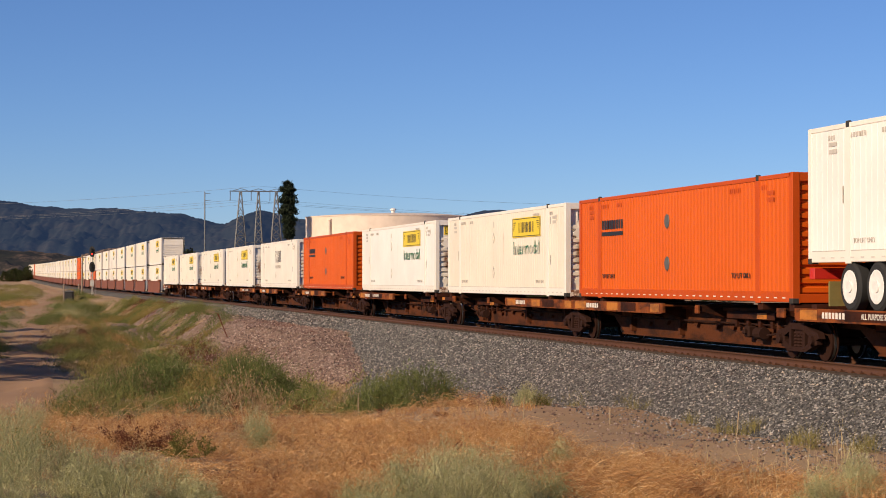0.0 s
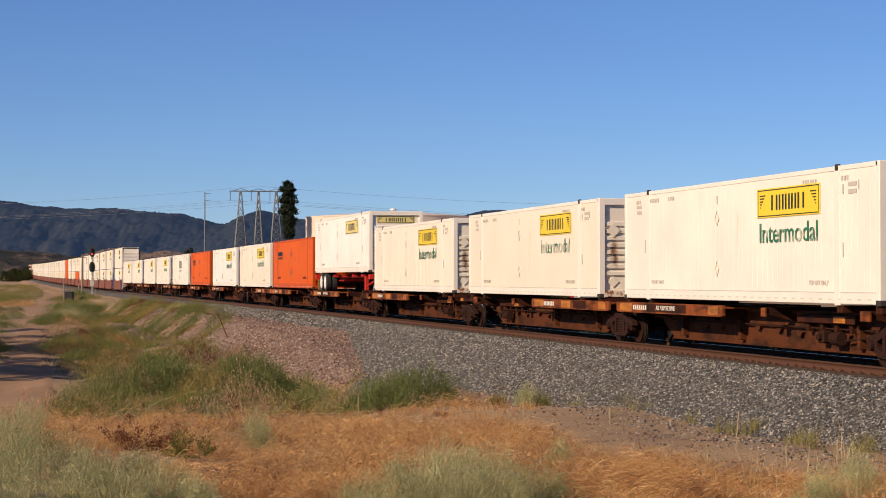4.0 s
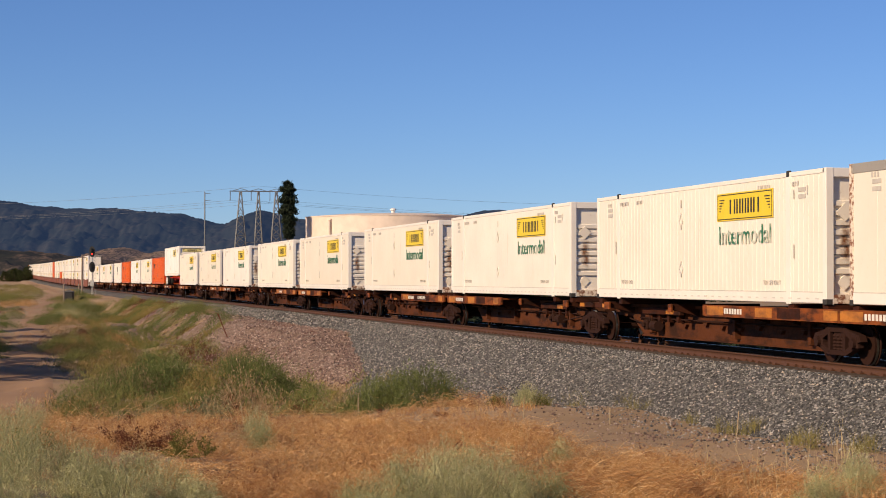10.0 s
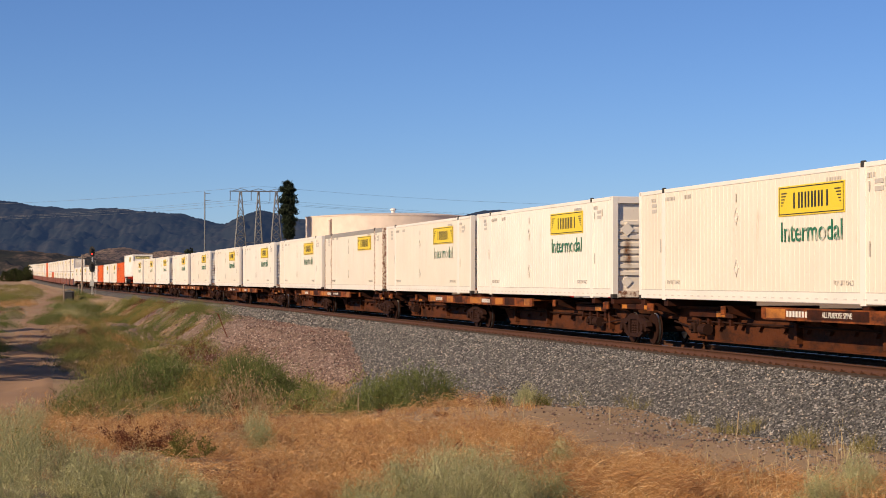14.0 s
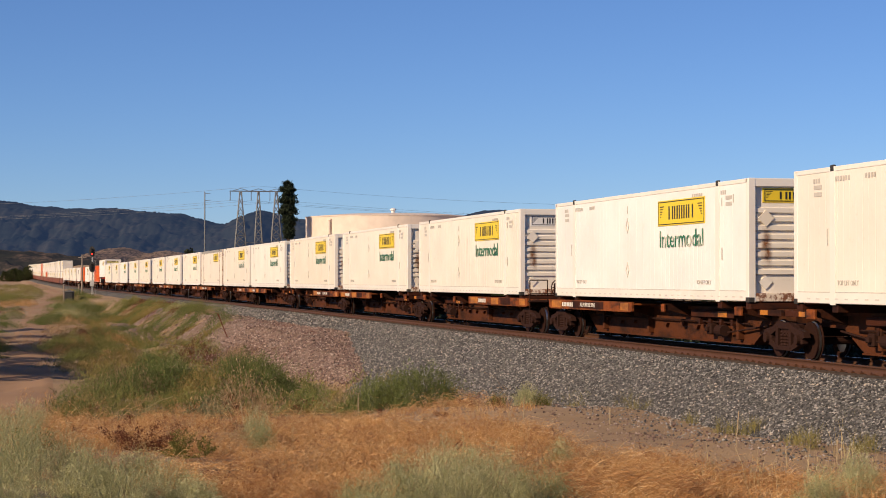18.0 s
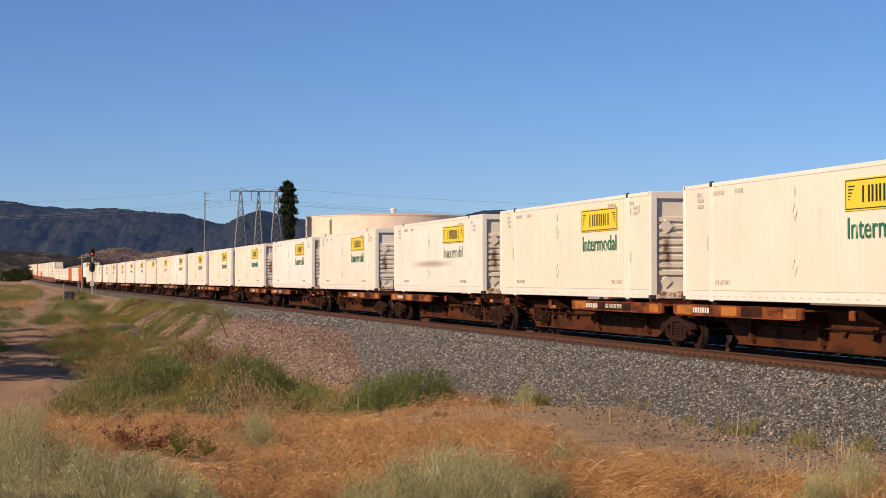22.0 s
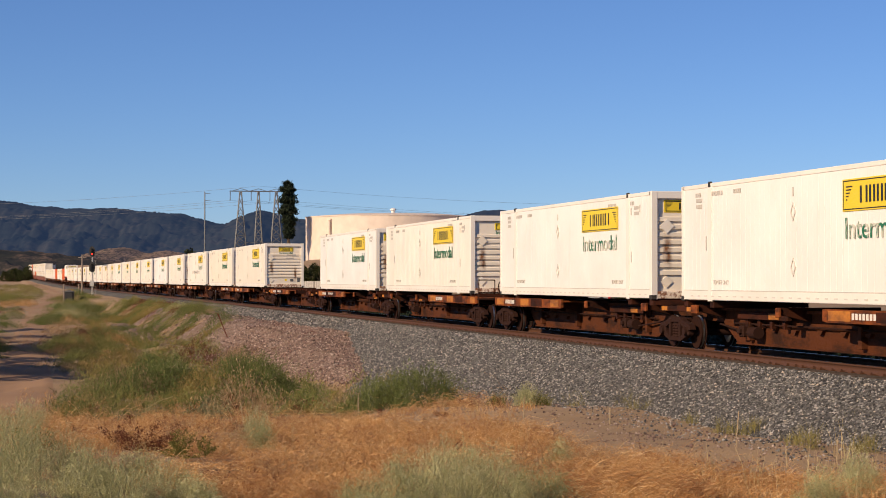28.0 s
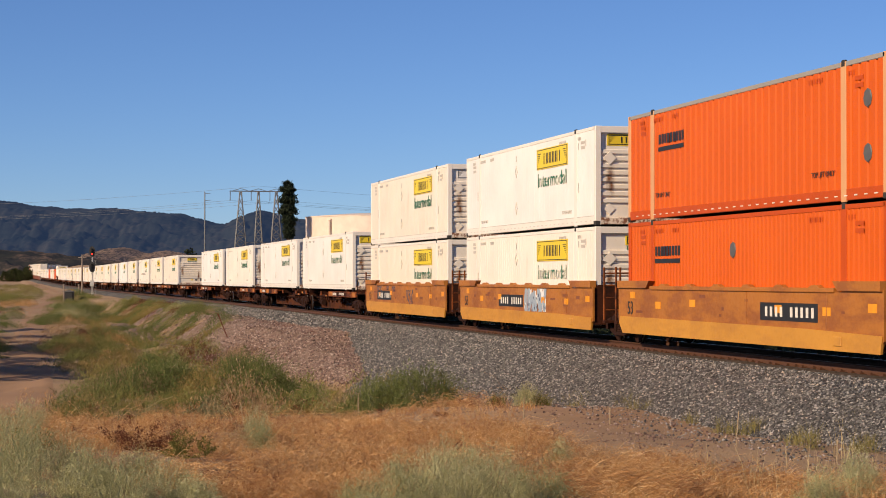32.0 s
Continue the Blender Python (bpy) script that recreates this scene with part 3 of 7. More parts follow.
def smear_material(name, col, axes, most, rag=0.0):
    """Soft dirt that fades out at its edges and breaks up along its length."""
    m, nt, b = nodes_of(name, 0.7)
    b.inputs["Base Color"].default_value = (*col, 1)
    tc = nt.nodes.new("ShaderNodeTexCoord")
    xyz = nt.nodes.new("ShaderNodeSeparateXYZ")
    nt.links.new(tc.outputs["Generated"], xyz.inputs[0])
    fac = None
    for axis in axes:
        d = nt.nodes.new("ShaderNodeMath")
        d.operation = "SUBTRACT"
        d.inputs[1].default_value = 0.5
        nt.links.new(xyz.outputs[axis], d.inputs[0])
        q = nt.nodes.new("ShaderNodeMath")
        q.operation = "ABSOLUTE"
        nt.links.new(d.outputs[0], q.inputs[0])
        f = mapped(nt, q.outputs[0], 0.1, 0.5, 1, 0)
        if fac is None:
            fac = f
        else:
            mu = nt.nodes.new("ShaderNodeMath")
            mu.operation = "MULTIPLY"
            nt.links.new(fac, mu.inputs[0])
            nt.links.new(f, mu.inputs[1])
            fac = mu.outputs[0]
    sc = nt.nodes.new("ShaderNodeMath")
    sc.operation = "MULTIPLY"
    sc.inputs[1].default_value = most
    if rag:
        rn = noise_node(nt, rag, 5, 0.7)
        fac = mixed(nt, mapped(nt, rn.outputs["Fac"], 0.35, 0.6), (0.0, 0.0, 0.0), fac)
    nt.links.new(fac, sc.inputs[0])
    tr = nt.nodes.new("ShaderNodeBsdfTransparent")
    mx = nt.nodes.new("ShaderNodeMixShader")
    nt.links.new(sc.outputs[0], mx.inputs[0])
    nt.links.new(tr.outputs[0], mx.inputs[1])
    nt.links.new(b.outputs[0], mx.inputs[2])
    nt.links.new(mx.outputs[0], nt.nodes["Material Output"].inputs["Surface"])
    return m


M_SMEAR = smear_material("grey_smear", (0.40, 0.36, 0.31), ("X", "Z"), 0.28)
M_RUST_SMEAR = smear_material("rust_smear", (0.21, 0.080, 0.024), ("Y", "Z"), 1.0, 3.0)


CL, CW, CH = 16.15, 2.59, 2.896


def ribbed_panel(x0, x1, z0, z1, y, pitch, land, depth):
    """A sheet with upright ribs, facing +y."""
    sh = Shell()
    n = max(1, round((x1 - x0) / pitch))
    p = (x1 - x0) / n
    xs = []
    for i in range(n):
        a = x0 + i * p
        g = (p - land) / 2
        xs += [(a, y), (a + land, y), (a + land + g * 0.45, y - depth), (a + p - g * 0.45, y - depth)]
    xs.append((x1, y))
    v = [(x, yy, z) for x, yy in xs for z in (z0, z1)]
    f = [(2 * i, 2 * i + 2, 2 * i + 3, 2 * i + 1) for i in range(len(xs) - 1)]
    sh.add(v, f)
    return sh


def end_ribs(x, depth, rows):
    """One pressed sheet with level ribs across the rear end, facing -x."""
    sh = Shell()
    prof = [(x + 0.05, 0.2)]
    for z in sorted(rows):
        prof += [(x + 0.05, z - 0.07), (x + 0.05 - depth, z - 0.05), (x + 0.05 - depth, z + 0.05), (x + 0.05, z + 0.07)]
    prof.append((x + 0.05, CH - 0.18))
    y0, y1 = -CW / 2 + 0.17, CW / 2 - 0.17
    k = len(prof)
    v = [(a, y, z) for y in (y0, y1) for a, z in prof] + [(x + 0.1, y, z) for y in (y0, y1) for a, z in prof]
    f = [(i, i + 1, k + i + 1, k + i) for i in range(k - 1)]
    f += [(i, 2 * k + i, 2 * k + i + 1, i + 1) for i in range(k - 1)] + [(k + i, k + i + 1, 3 * k + i + 1, 3 * k + i) for i in range(k - 1)]
    sh.add(v, f)
    return sh


def rib_streak(x, depth, rows, y0, y1, z0, z1):
    """A film of rust that follows the ribs of the end, from z0 up to z1."""
    prof = [(x + 0.046, z0)]
    for z in sorted(rows):
        if z0 < z - 0.08 and z + 0.08 < z1:
            prof += [(x + 0.046, z - 0.075), (x + 0.046 - depth, z - 0.055), (x + 0.046 - depth, z + 0.055), (x + 0.046, z + 0.075)]
    prof.append((x + 0.046, z1))
    k = len(prof)
    return Shell().add([(a, y, z) for y in (y0, y1) for a, z in prof], [(i, i + 1, k + i + 1, k + i) for i in range(k - 1)])


def turned_text(me_src, mat, name):
    me = me_src.copy()
    me.name = name
    me.materials.clear()
    me.materials.append(mat)
    return me


SIDE = Matrix(((-1, 0, 0, 0), (0, 0, 1, 0), (0, 1, 0, 0), (0, 0, 0, 1)))     # text that reads towards -x on the +y side
REAR = Matrix(((0, 0, -1, 0), (-1, 0, 0, 0), (0, 1, 0, 0), (0, 0, 0, 1)))    # text on the -x end

T_INTER = turned_text(lettering("Intermodal", 0.76, 0.99), M_GREEN_WORN, "word")
T_INTER.transform(Matrix.Diagonal((1.0, 0.82, 1.0, 1.0)))
T_INTER_S = turned_text(lettering("Intermodal", 0.20), M_GREEN_INK, "word")
T_LIFT = turned_text(lettering("TOP LIFT ONLY", 0.145), M_GREY_INK, "word")
T_LIFT_BLACK = turned_text(lettering("TOP LIFT ONLY", 0.17), M_BLACK, "word")


def sign_shell(w, h):
    """Dark frame lines, block letters as bars and side flashes, all on one plate, proud of it."""
    sh = Shell()
    b = 0.035
    for z in (-h / 2 + 0.03, h / 2 - 0.03 - b * 0.6):
        sh.box(-w / 2 + 0.05, w / 2 - 0.05, 0.012, 0.017, z, z + b * 0.6)
    for x in (-w / 2 + 0.05, w / 2 - 0.07):
        sh.box(x, x + 0.02, 0.012, 0.017, -h / 2 + 0.03, h / 2 - 0.03)
    # plain upright bars in the place of six letters, two to each but the first and last
    lw, st = w * 0.072, w * 0.025
    for i, bars in enumerate(((0.5,), (0.0, 1.0), (0.0, 1.0), (0.0, 1.0), (0.0, 1.0), (0.5,))):
        for f in bars:
            x = -w * 0.29 + i * w * 0.1 + f * (lw - st)
            sh.box(x, x + st, 0.012, 0.017, -h * 0.26, h * 0.26)
    for sgn in (-1, 1):
        for k in range(5):
            x = sgn * w * (0.36 + 0.018 * k)
            sh.box(min(x, sgn * w * 0.45), max(x, sgn * w * 0.45), 0.012, 0.016, h * (0.24 - 0.1 * k), h * (0.28 - 0.1 * k))
    return sh


def dashes(x0, x1, step, ln, z0, z1, y):
    sh = Shell()
    x = x0
    while x < x1:
        sh.box(x, x + ln, y, y + 0.006, z0, z1)
        x += step
    return sh


def container(label, style, group, far=False):
    """A domestic box container; its middle at the bottom is the origin, +x goes forward, +y faces the camera's side."""
    base, style = style, {"white_b": "white", "white_c": "white", "white_d": "white"}.get(style, style)
    white = style in ("white", "plain", "old", "swift")
    body = {"white_c": M_WHITE_STAINED, "white_d": M_WHITE_BRIGHT, "plain": M_WHITE_BRIGHT}.get(base, M_WHITE) if white else M_ORANGE
    post = M_WHITE_POST if white else M_ORANGE_DK
    if style == "orange_tall":
        post = M_CREAM
    c = thing("shipping_container", label, "container", group)
    hx, hy = CL / 2, CW / 2
    top, pitch, land, dep = CH - 0.1, 0.30, 0.235, 0.003
    if base in ("white_b", "white_c", "plain"):
        pitch, land, dep = 0.27, 0.19, 0.007
    if style == "old":
        pitch, land, dep, top = 1.14, 1.09, 0.005, CH - 0.2
    if style.startswith("orange"):
        pitch, land, dep = (0.40, 0.26, 0.035) if style == "orange_tall" else (0.24, 0.15, 0.024)
    near = ribbed_panel(-hx + 0.16, hx - 0.16, 0.26, top, hy - 0.012, pitch, land, dep).mesh("side_panel", body)
    part("side_panel", near, None, c)
    part("side_panel", near, None, c, at=pose(0, 0, 0, 0, 0, 180))
    part("roof", Shell().box(-hx + 0.05, hx - 0.05, -hy + 0.06, hy - 0.06, CH - 0.06, CH - 0.01, 0.01), M_ROOF if not white or style == "old" else body, c)
    rail_t = Shell().box(-hx + 0.1, hx - 0.1, -0.05, 0.02, top - 0.01, CH - 0.004, 0.012).mesh("top_rail", M_ROOF if style in ("old", "orange_tall") else post)
    rail_b = Shell().box(-hx + 0.1, hx - 0.1, -0.07, 0.012, 0.03, 0.27, 0.012).mesh("bottom_rail", M_ORANGE_DK if style == "orange_tall" else post)
    corner = Shell().box(-0.09, 0.09, -0.09, 0.09, 0.0, CH, 0.012).mesh("corner_post", M_OLD_POST if style == "old" else post)
    for sgn, turn in ((1, 0), (-1, 180)) if not far else ((1, 0),):
        part("top_rail", rail_t, None, c, at=pose(0, sgn * (hy - 0.02), 0, 0, 0, turn))
        part("bottom_rail", rail_b, None, c, at=pose(0, sgn * (hy - 0.014), 0, 0, 0, turn))
        for sx in (1, -1) if not far else (-1,):
            part("corner_post", corner, None, c, at=pose(sx * (hx - 0.09), sgn * (hy - 0.09), 0))
    ends = [CH - 0.34 - 0.205 * i for i in range(12)]
    rear = end_ribs(-hx + 0.04, 0.05, ends[2:10] if white else ends)
    part("end_panel", rear, M_WHITE_END if white else body if style != "orange_tall" else M_ORANGE_DK, c)
    part("end_panel", Shell().box(hx - 0.08, hx - 0.04, -hy + 0.12, hy - 0.12, 0.1, CH - 0.05), body, c)
    if not far:
        part("end_beam", Shell().box(-hx + 0.005, -hx + 0.1, -hy + 0.1, hy - 0.1, 0.02, 0.22, 0.01), M_OLD_POST if white else post, c)
        part("end_beam", Shell().box(-hx + 0.005, -hx + 0.1, -hy + 0.1, hy - 0.1, CH - 0.2, CH - 0.004, 0.01), post, c)
    part("floor", Shell().box(-hx + 0.1, hx - 0.1, -hy + 0.05, hy - 0.05, 0.1, 0.16), M_DARK, c)
    # lifting posts at the inner stations, with a dark catch on top
    lift = Shell().box(-0.13, 0.13, -0.03, 0.004, 0.0, CH - 0.002, 0.006).mesh("lifting_post", M_OLD_POST if style == "old" else post)
    catch = Shell().box(-0.09, 0.09, -0.05, 0.012, CH - 0.11, CH + 0.035, 0.015).mesh("lifting_catch", M_DARK)
    for sx in (1, -1) if not far else ():
        part("lifting_post", lift, None, c, at=pose(sx * 6.05, hy, 0))
        part("lifting_catch", catch, None, c, at=pose(sx * 6.05, hy, 0))
        for sy in ((1, -1) if not far else ()):
            part("corner_casting", CAST, None, c, at=pose(sx * (hx - 0.095), sy * (hy - 0.075), 0))
    if style != "old" and not far:
        part("lashing_slot", dashes(-hx + 0.4, hx - 0.4, 0.48, 0.16, 0.115, 0.142, hy), M_FAINT if white else M_MARK, c, "row of small slots along the bottom rail")["kind"] = "stuff"
    # writing and signs on the side
    if style in ("white", "plain", "old"):
        s = part("sign", Shell().box(-1.75, 1.75, 0.0, 0.012, -0.33, 0.33, 0.003), M_PALE_SIGN if style == "plain" else M_SIGN, c, "yellow sign plate with black bars", pose(-3.45, hy - 0.004, 2.26))
        part("sign_lettering", SIGN_BARS, None, s)
    if style == "white":
        part("word", T_INTER, None, c, "green lettering", Matrix.Translation((-3.45, hy + 0.004, 1.56)) @ SIDE)
    if style in ("white", "plain") and not far:
        wide = base in ("white_c", "plain", "white_d")
        if wide:
            s = part("end_sign", Shell().box(-0.012, 0.0, -0.92, 0.92, -0.17, 0.17, 0.003), M_SIGN if base == "white_d" else M_PALE_SIGN if base == "plain" else M_RIM, c, "wide sign plate with black bars", pose(-hx + 0.088, 0.0, CH - 0.40))
            part("sign_lettering", WIDE_BARS, None, s)
        else:
            s = part("end_sign", Shell().box(-0.012, 0.0, -0.48, 0.48, -0.14, 0.14, 0.003), M_SIGN, c, "yellow sign plate with black bars", pose(-hx + 0.088, -0.12, CH - 0.40))
            part("sign_lettering", END_BARS, None, s)
            part("word", T_INTER_S, None, c, "small black lettering", Matrix.Translation((-hx + 0.082, -0.12, CH - 0.635)) @ REAR)
        part("rust_streak", rib_streak(-hx + 0.04, 0.05, ends[2:10], 0.68, 0.98, 0.72, 1.86), M_RUST_SMEAR, c, "soft brown rust streak")
        part("rust_streak", rib_streak(-hx + 0.04, 0.05, ends[2:10], -0.84, -0.62, 0.26, 1.5), M_RUST_SMEAR, c, "soft brown rust streak")
        part("placard_holder", Shell().prism([(0.85, 1.76), (1.05, 1.96), (0.85, 2.16), (0.65, 1.96)], -hx + 0.015, -hx + 0.042, "x"), M_WHITE_END, c, "square placard holder on its corner")
        part("placard_holder", Shell().prism([(0.85, 0.30), (1.02, 0.47), (0.85, 0.64), (0.68, 0.47)], -hx + 0.062, -hx + 0.092, "x"), M_WHITE_END, c, "square placard holder on its corner")
        part("number_plate", Shell().box(-hx + 0.07, -hx + 0.092, -0.60, -0.40, 0.40, 0.56, 0.003), M_HOSE, c)
        part("number_plate", Shell().box(-hx + 0.07, -hx + 0.092, -1.06, -0.86, 0.36, 0.70, 0.003), M_HOSE, c)
        part("yellow_label", Shell().box(-hx + 0.084, -hx + 0.092, -0.18, -0.04, 0.42, 0.56), M_SIGN, c)
        part("end_marking", Shell().box(-hx + 0.034, -hx + 0.041, -0.78, -0.18, 2.10, 2.17).box(-hx + 0.034, -hx + 0.041, -0.62, -0.1, 1.90, 1.97), M_GREY_INK, c)["kind"] = "stuff"
    if style == "swift":
        lg = Shell()
        for i in range(5):
            x = -1.1 + i * 0.52
            lg.prism([(x, -0.36), (x + 0.2, -0.36), (x + 0.36, 0.36), (x + 0.16, 0.36)], 0, 0.006)
        part("logo", lg, M_BLACK, c, "black logo as plain bars", at=pose(-0.3, hy - 0.004, 1.95))
        part("small_print", dashes(-1.2, 1.2, 0.4, 0.26, 1.22, 1.42, hy - 0.006), M_GREY_INK, c)
    if style.startswith("orange"):
        bx = 4.9 if style == "orange" else 4.6
        lg = Shell()
        for i in range(9):
            lg.box(i * 0.22 - 1.0, i * 0.22 - 0.84, 0.0, 0.006, 0.02, 0.27)
        lg.box(-1.0, 0.95, 0.0, 0.006, -0.17, -0.06)
        part("logo", lg, M_BLACK, c, "black logo as plain bars", at=pose(bx, hy - 0.006, 1.95))
        for x in (6.9 - 1.7, -5.0):
            part("word", T_LIFT_BLACK, None, c, "", Matrix.Translation((x, hy - 0.002, 0.62)) @ SIDE)
        for z in (0.95, 2.05):
            part("placard_holder", Shell().lathe([(0.02, 0.0), (0.2, 0.004), (0.18, 0.02), (0.02, 0.022)], 8, "y", (0, 0, 0)), M_HOSE, c, "grey placard holder", pose(0.2 if style == "orange" else -7.2, hy - 0.01, z))
    elif not far:
        for x in (5.3, -5.1):
            part("word", T_LIFT, None, c, "", Matrix.Translation((x, hy - 0.006, 0.46)) @ SIDE)
        for z in (0.80, 2.02):
            ring = Shell()
            o = [(0.9 + 0.14 * sx, z + 0.21 * sz) for sx, sz in ((1, 0), (0, 1), (-1, 0), (0, -1))]
            n_ = [(0.9 + 0.10 * sx, z + 0.16 * sz) for sx, sz in ((1, 0), (0, 1), (-1, 0), (0, -1))]
            for k in range(4):
                ring.prism([o[k], o[(k + 1) % 4], n_[(k + 1) % 4], n_[k]], hy - 0.012, hy + 0.006)
            part("placard_holder", ring, M_FAINT, c, "pale diamond placard frame")
        part("rail_seam", Shell().box(-hx + 0.2, hx - 0.2, hy - 0.004, hy + 0.0005, 0.262, 0.278), M_GREY_INK, c)
    if not far:
        sp = Shell()
        for x, w in ((5.2, 0.9), (4.0, 0.55), (-5.0, 0.9), (-6.6, 0.4), (6.7, 0.4)):
            for k in range(int(w / 0.13)):
                sp.box(x + k * 0.13, x + k * 0.13 + 0.08, hy - 0.008, hy - 0.002, CH - 0.32, CH - 0.22)
        for z in (CH - 0.45, CH - 0.6):
            sp.box(6.6, 7.0, hy - 0.008, hy - 0.002, z, z + 0.09)
            sp.box(-7.0, -6.6, hy - 0.008, hy - 0.002, z, z + 0.09)
        for x, z0, z1 in ((0.9, 2.36, 2.56), (6.3, 1.25, 1.6), (-6.35, 1.0, 1.3), (-6.35, 2.3, 2.5), (-7.1, 2.36, 2.56)) if white else ():
            sp.box(x - 0.02, x + 0.02, hy - 0.008, hy + 0.003, z0, z1)
        part("small_print", sp, M_GREY_INK if white else M_ORANGE_DK, c)["kind"] = "stuff"
    return c


CAST = Shell().box(-0.1, 0.1, -0.08, 0.08, -0.002, 0.13, 0.015).mesh("corner_casting", M_DARK)
SIGN_BARS = sign_shell(3.5, 0.66).mesh("sign_lettering", M_BLACK)
_e = sign_shell(0.96, 0.28)
_e.v = [(-y, -x, z) for x, y, z in _e.v]
END_BARS = _e.mesh("end_sign_bars", M_BLACK)
_e = sign_shell(1.84, 0.34)
_e.v = [(-y, -x, z) for x, y, z in _e.v]
WIDE_BARS = _e.mesh("wide_sign_bars", M_BLACK)


# ---- railway trucks and cars ----
def wheel_mesh():
    sh = Shell()
    sh.lathe([(0.08, -0.09), (0.09, -0.07), (0.30, -0.035), (0.36, -0.065), (0.415, -0.065), (0.415, 0.05), (0.45, 0.055), (0.45, 0.075), (0.36, 0.075), (0.32, 0.02), (0.12, 0.03), (0.1, 0.09)], 28, "y")
    sh.lathe([(0.41, -0.02), (0.421, -0.018), (0.423, 0.030), (0.41, 0.032)], 28, "y", mat=1)
    return sh.mesh("wheel", [M_WHEEL, M_TREAD], True)


WHEEL = wheel_mesh()


def truck_frame():
    """A cast side frame: arched top member, tension member, two columns round the spring window, and axle boxes."""
    sh = Shell()
    sh.prism([(-1.2, 0.50), (-1.1, 0.63), (-0.62, 0.71), (-0.36, 0.81), (0.36, 0.81), (0.62, 0.71), (1.1, 0.63), (1.2, 0.50), (0.98, 0.46), (0.62, 0.55), (0.3, 0.67), (-0.3, 0.67), (-0.62, 0.55), (-0.98, 0.46)], 0.94, 1.09)
    sh.prism([(-1.06, 0.49), (-0.96, 0.35), (-0.45, 0.19), (0.45, 0.19), (0.96, 0.35), (1.06, 0.49), (0.84, 0.49), (0.40, 0.29), (-0.40, 0.29), (-0.84, 0.49)], 0.94, 1.09)
    for x in (-0.37, 0.37):
        sh.box(x - 0.06, x + 0.06, 0.93, 1.10, 0.24, 0.74, 0.01)
    for x in (-0.88, 0.88):
        sh.cyl((x, 1.06, 0.45), (x, 1.17, 0.45), 0.12, 0.11, 12)
        sh.box(x - 0.16, x + 0.16, 0.92, 1.10, 0.34, 0.62, 0.03)
    return sh


TRUCK_SIDE = truck_frame().mesh("side_frame", M_TRUCK)
SPRING = Shell().lathe([(0.05, 0.26)] + [(0.085 if k % 2 else 0.058, 0.27 + 0.035 * k) for k in range(11)] + [(0.05, 0.64)], 8, "z").mesh("spring", M_TRUCK)
BOLSTER = Shell().box(-0.24, 0.24, -1.05, 1.05, 0.5, 0.78, 0.03).mesh("bolster", M_TRUCK)
AXLE = Shell().cyl((0, -0.95, 0), (0, 0.95, 0), 0.085, n=10).mesh("axle", M_WHEEL)


def far_truck():
    sh = truck_frame()
    sh.prism([(-1.2, 0.46), (-0.35, 0.80), (0.35, 0.80), (1.2, 0.46), (0.40, 0.22), (-0.40, 0.22)], -1.08, -0.94)
    for x in (-0.88, 0.88):
        sh.lathe([(0.1, 0.68), (0.42, 0.69), (0.42, 0.8), (0.1, 0.82)], 16, "y", (x, 0, 0.42))
        sh.lathe([(0.1, -0.82), (0.42, -0.8), (0.42, -0.69), (0.1, -0.68)], 16, "y", (x, 0, 0.42))
    return sh.box(-0.24, 0.24, -1.05, 1.05, 0.5, 0.78)


FAR_TRUCK = far_truck().mesh("truck", M_TRUCK)


def truck(parent, x):
    t = part("truck", BOLSTER, None, parent, at=pose(x, 0, 0))
    part("side_frame", TRUCK_SIDE, None, t)
    part("side_frame", TRUCK_SIDE, None, t, at=pose(0, 0, 0, 0, 0, 180))
    for dx in (-0.2, 0.0, 0.2):
        part("spring", SPRING, None, t, at=pose(dx, 1.0, 0))
    for dx in (-0.88, 0.88):
        part("axle", AXLE, None, t, at=pose(dx, 0, 0.425))
        part("wheel", WHEEL, None, t, at=pose(dx, 0.76, 0.425, 0, 0, 180))
        part("wheel", WHEEL, None, t, at=pose(dx, -0.76, 0.425))
    return t


SILL_TEXT = turned_text(lettering("ALL PURPOSE SPINE", 0.17), M_MARK, "word")
NUM53 = turned_text(lettering("53", 0.5), M_BLACK, "number")
NUM53W = turned_text(lettering("53", 0.2), M_MARK, "number")


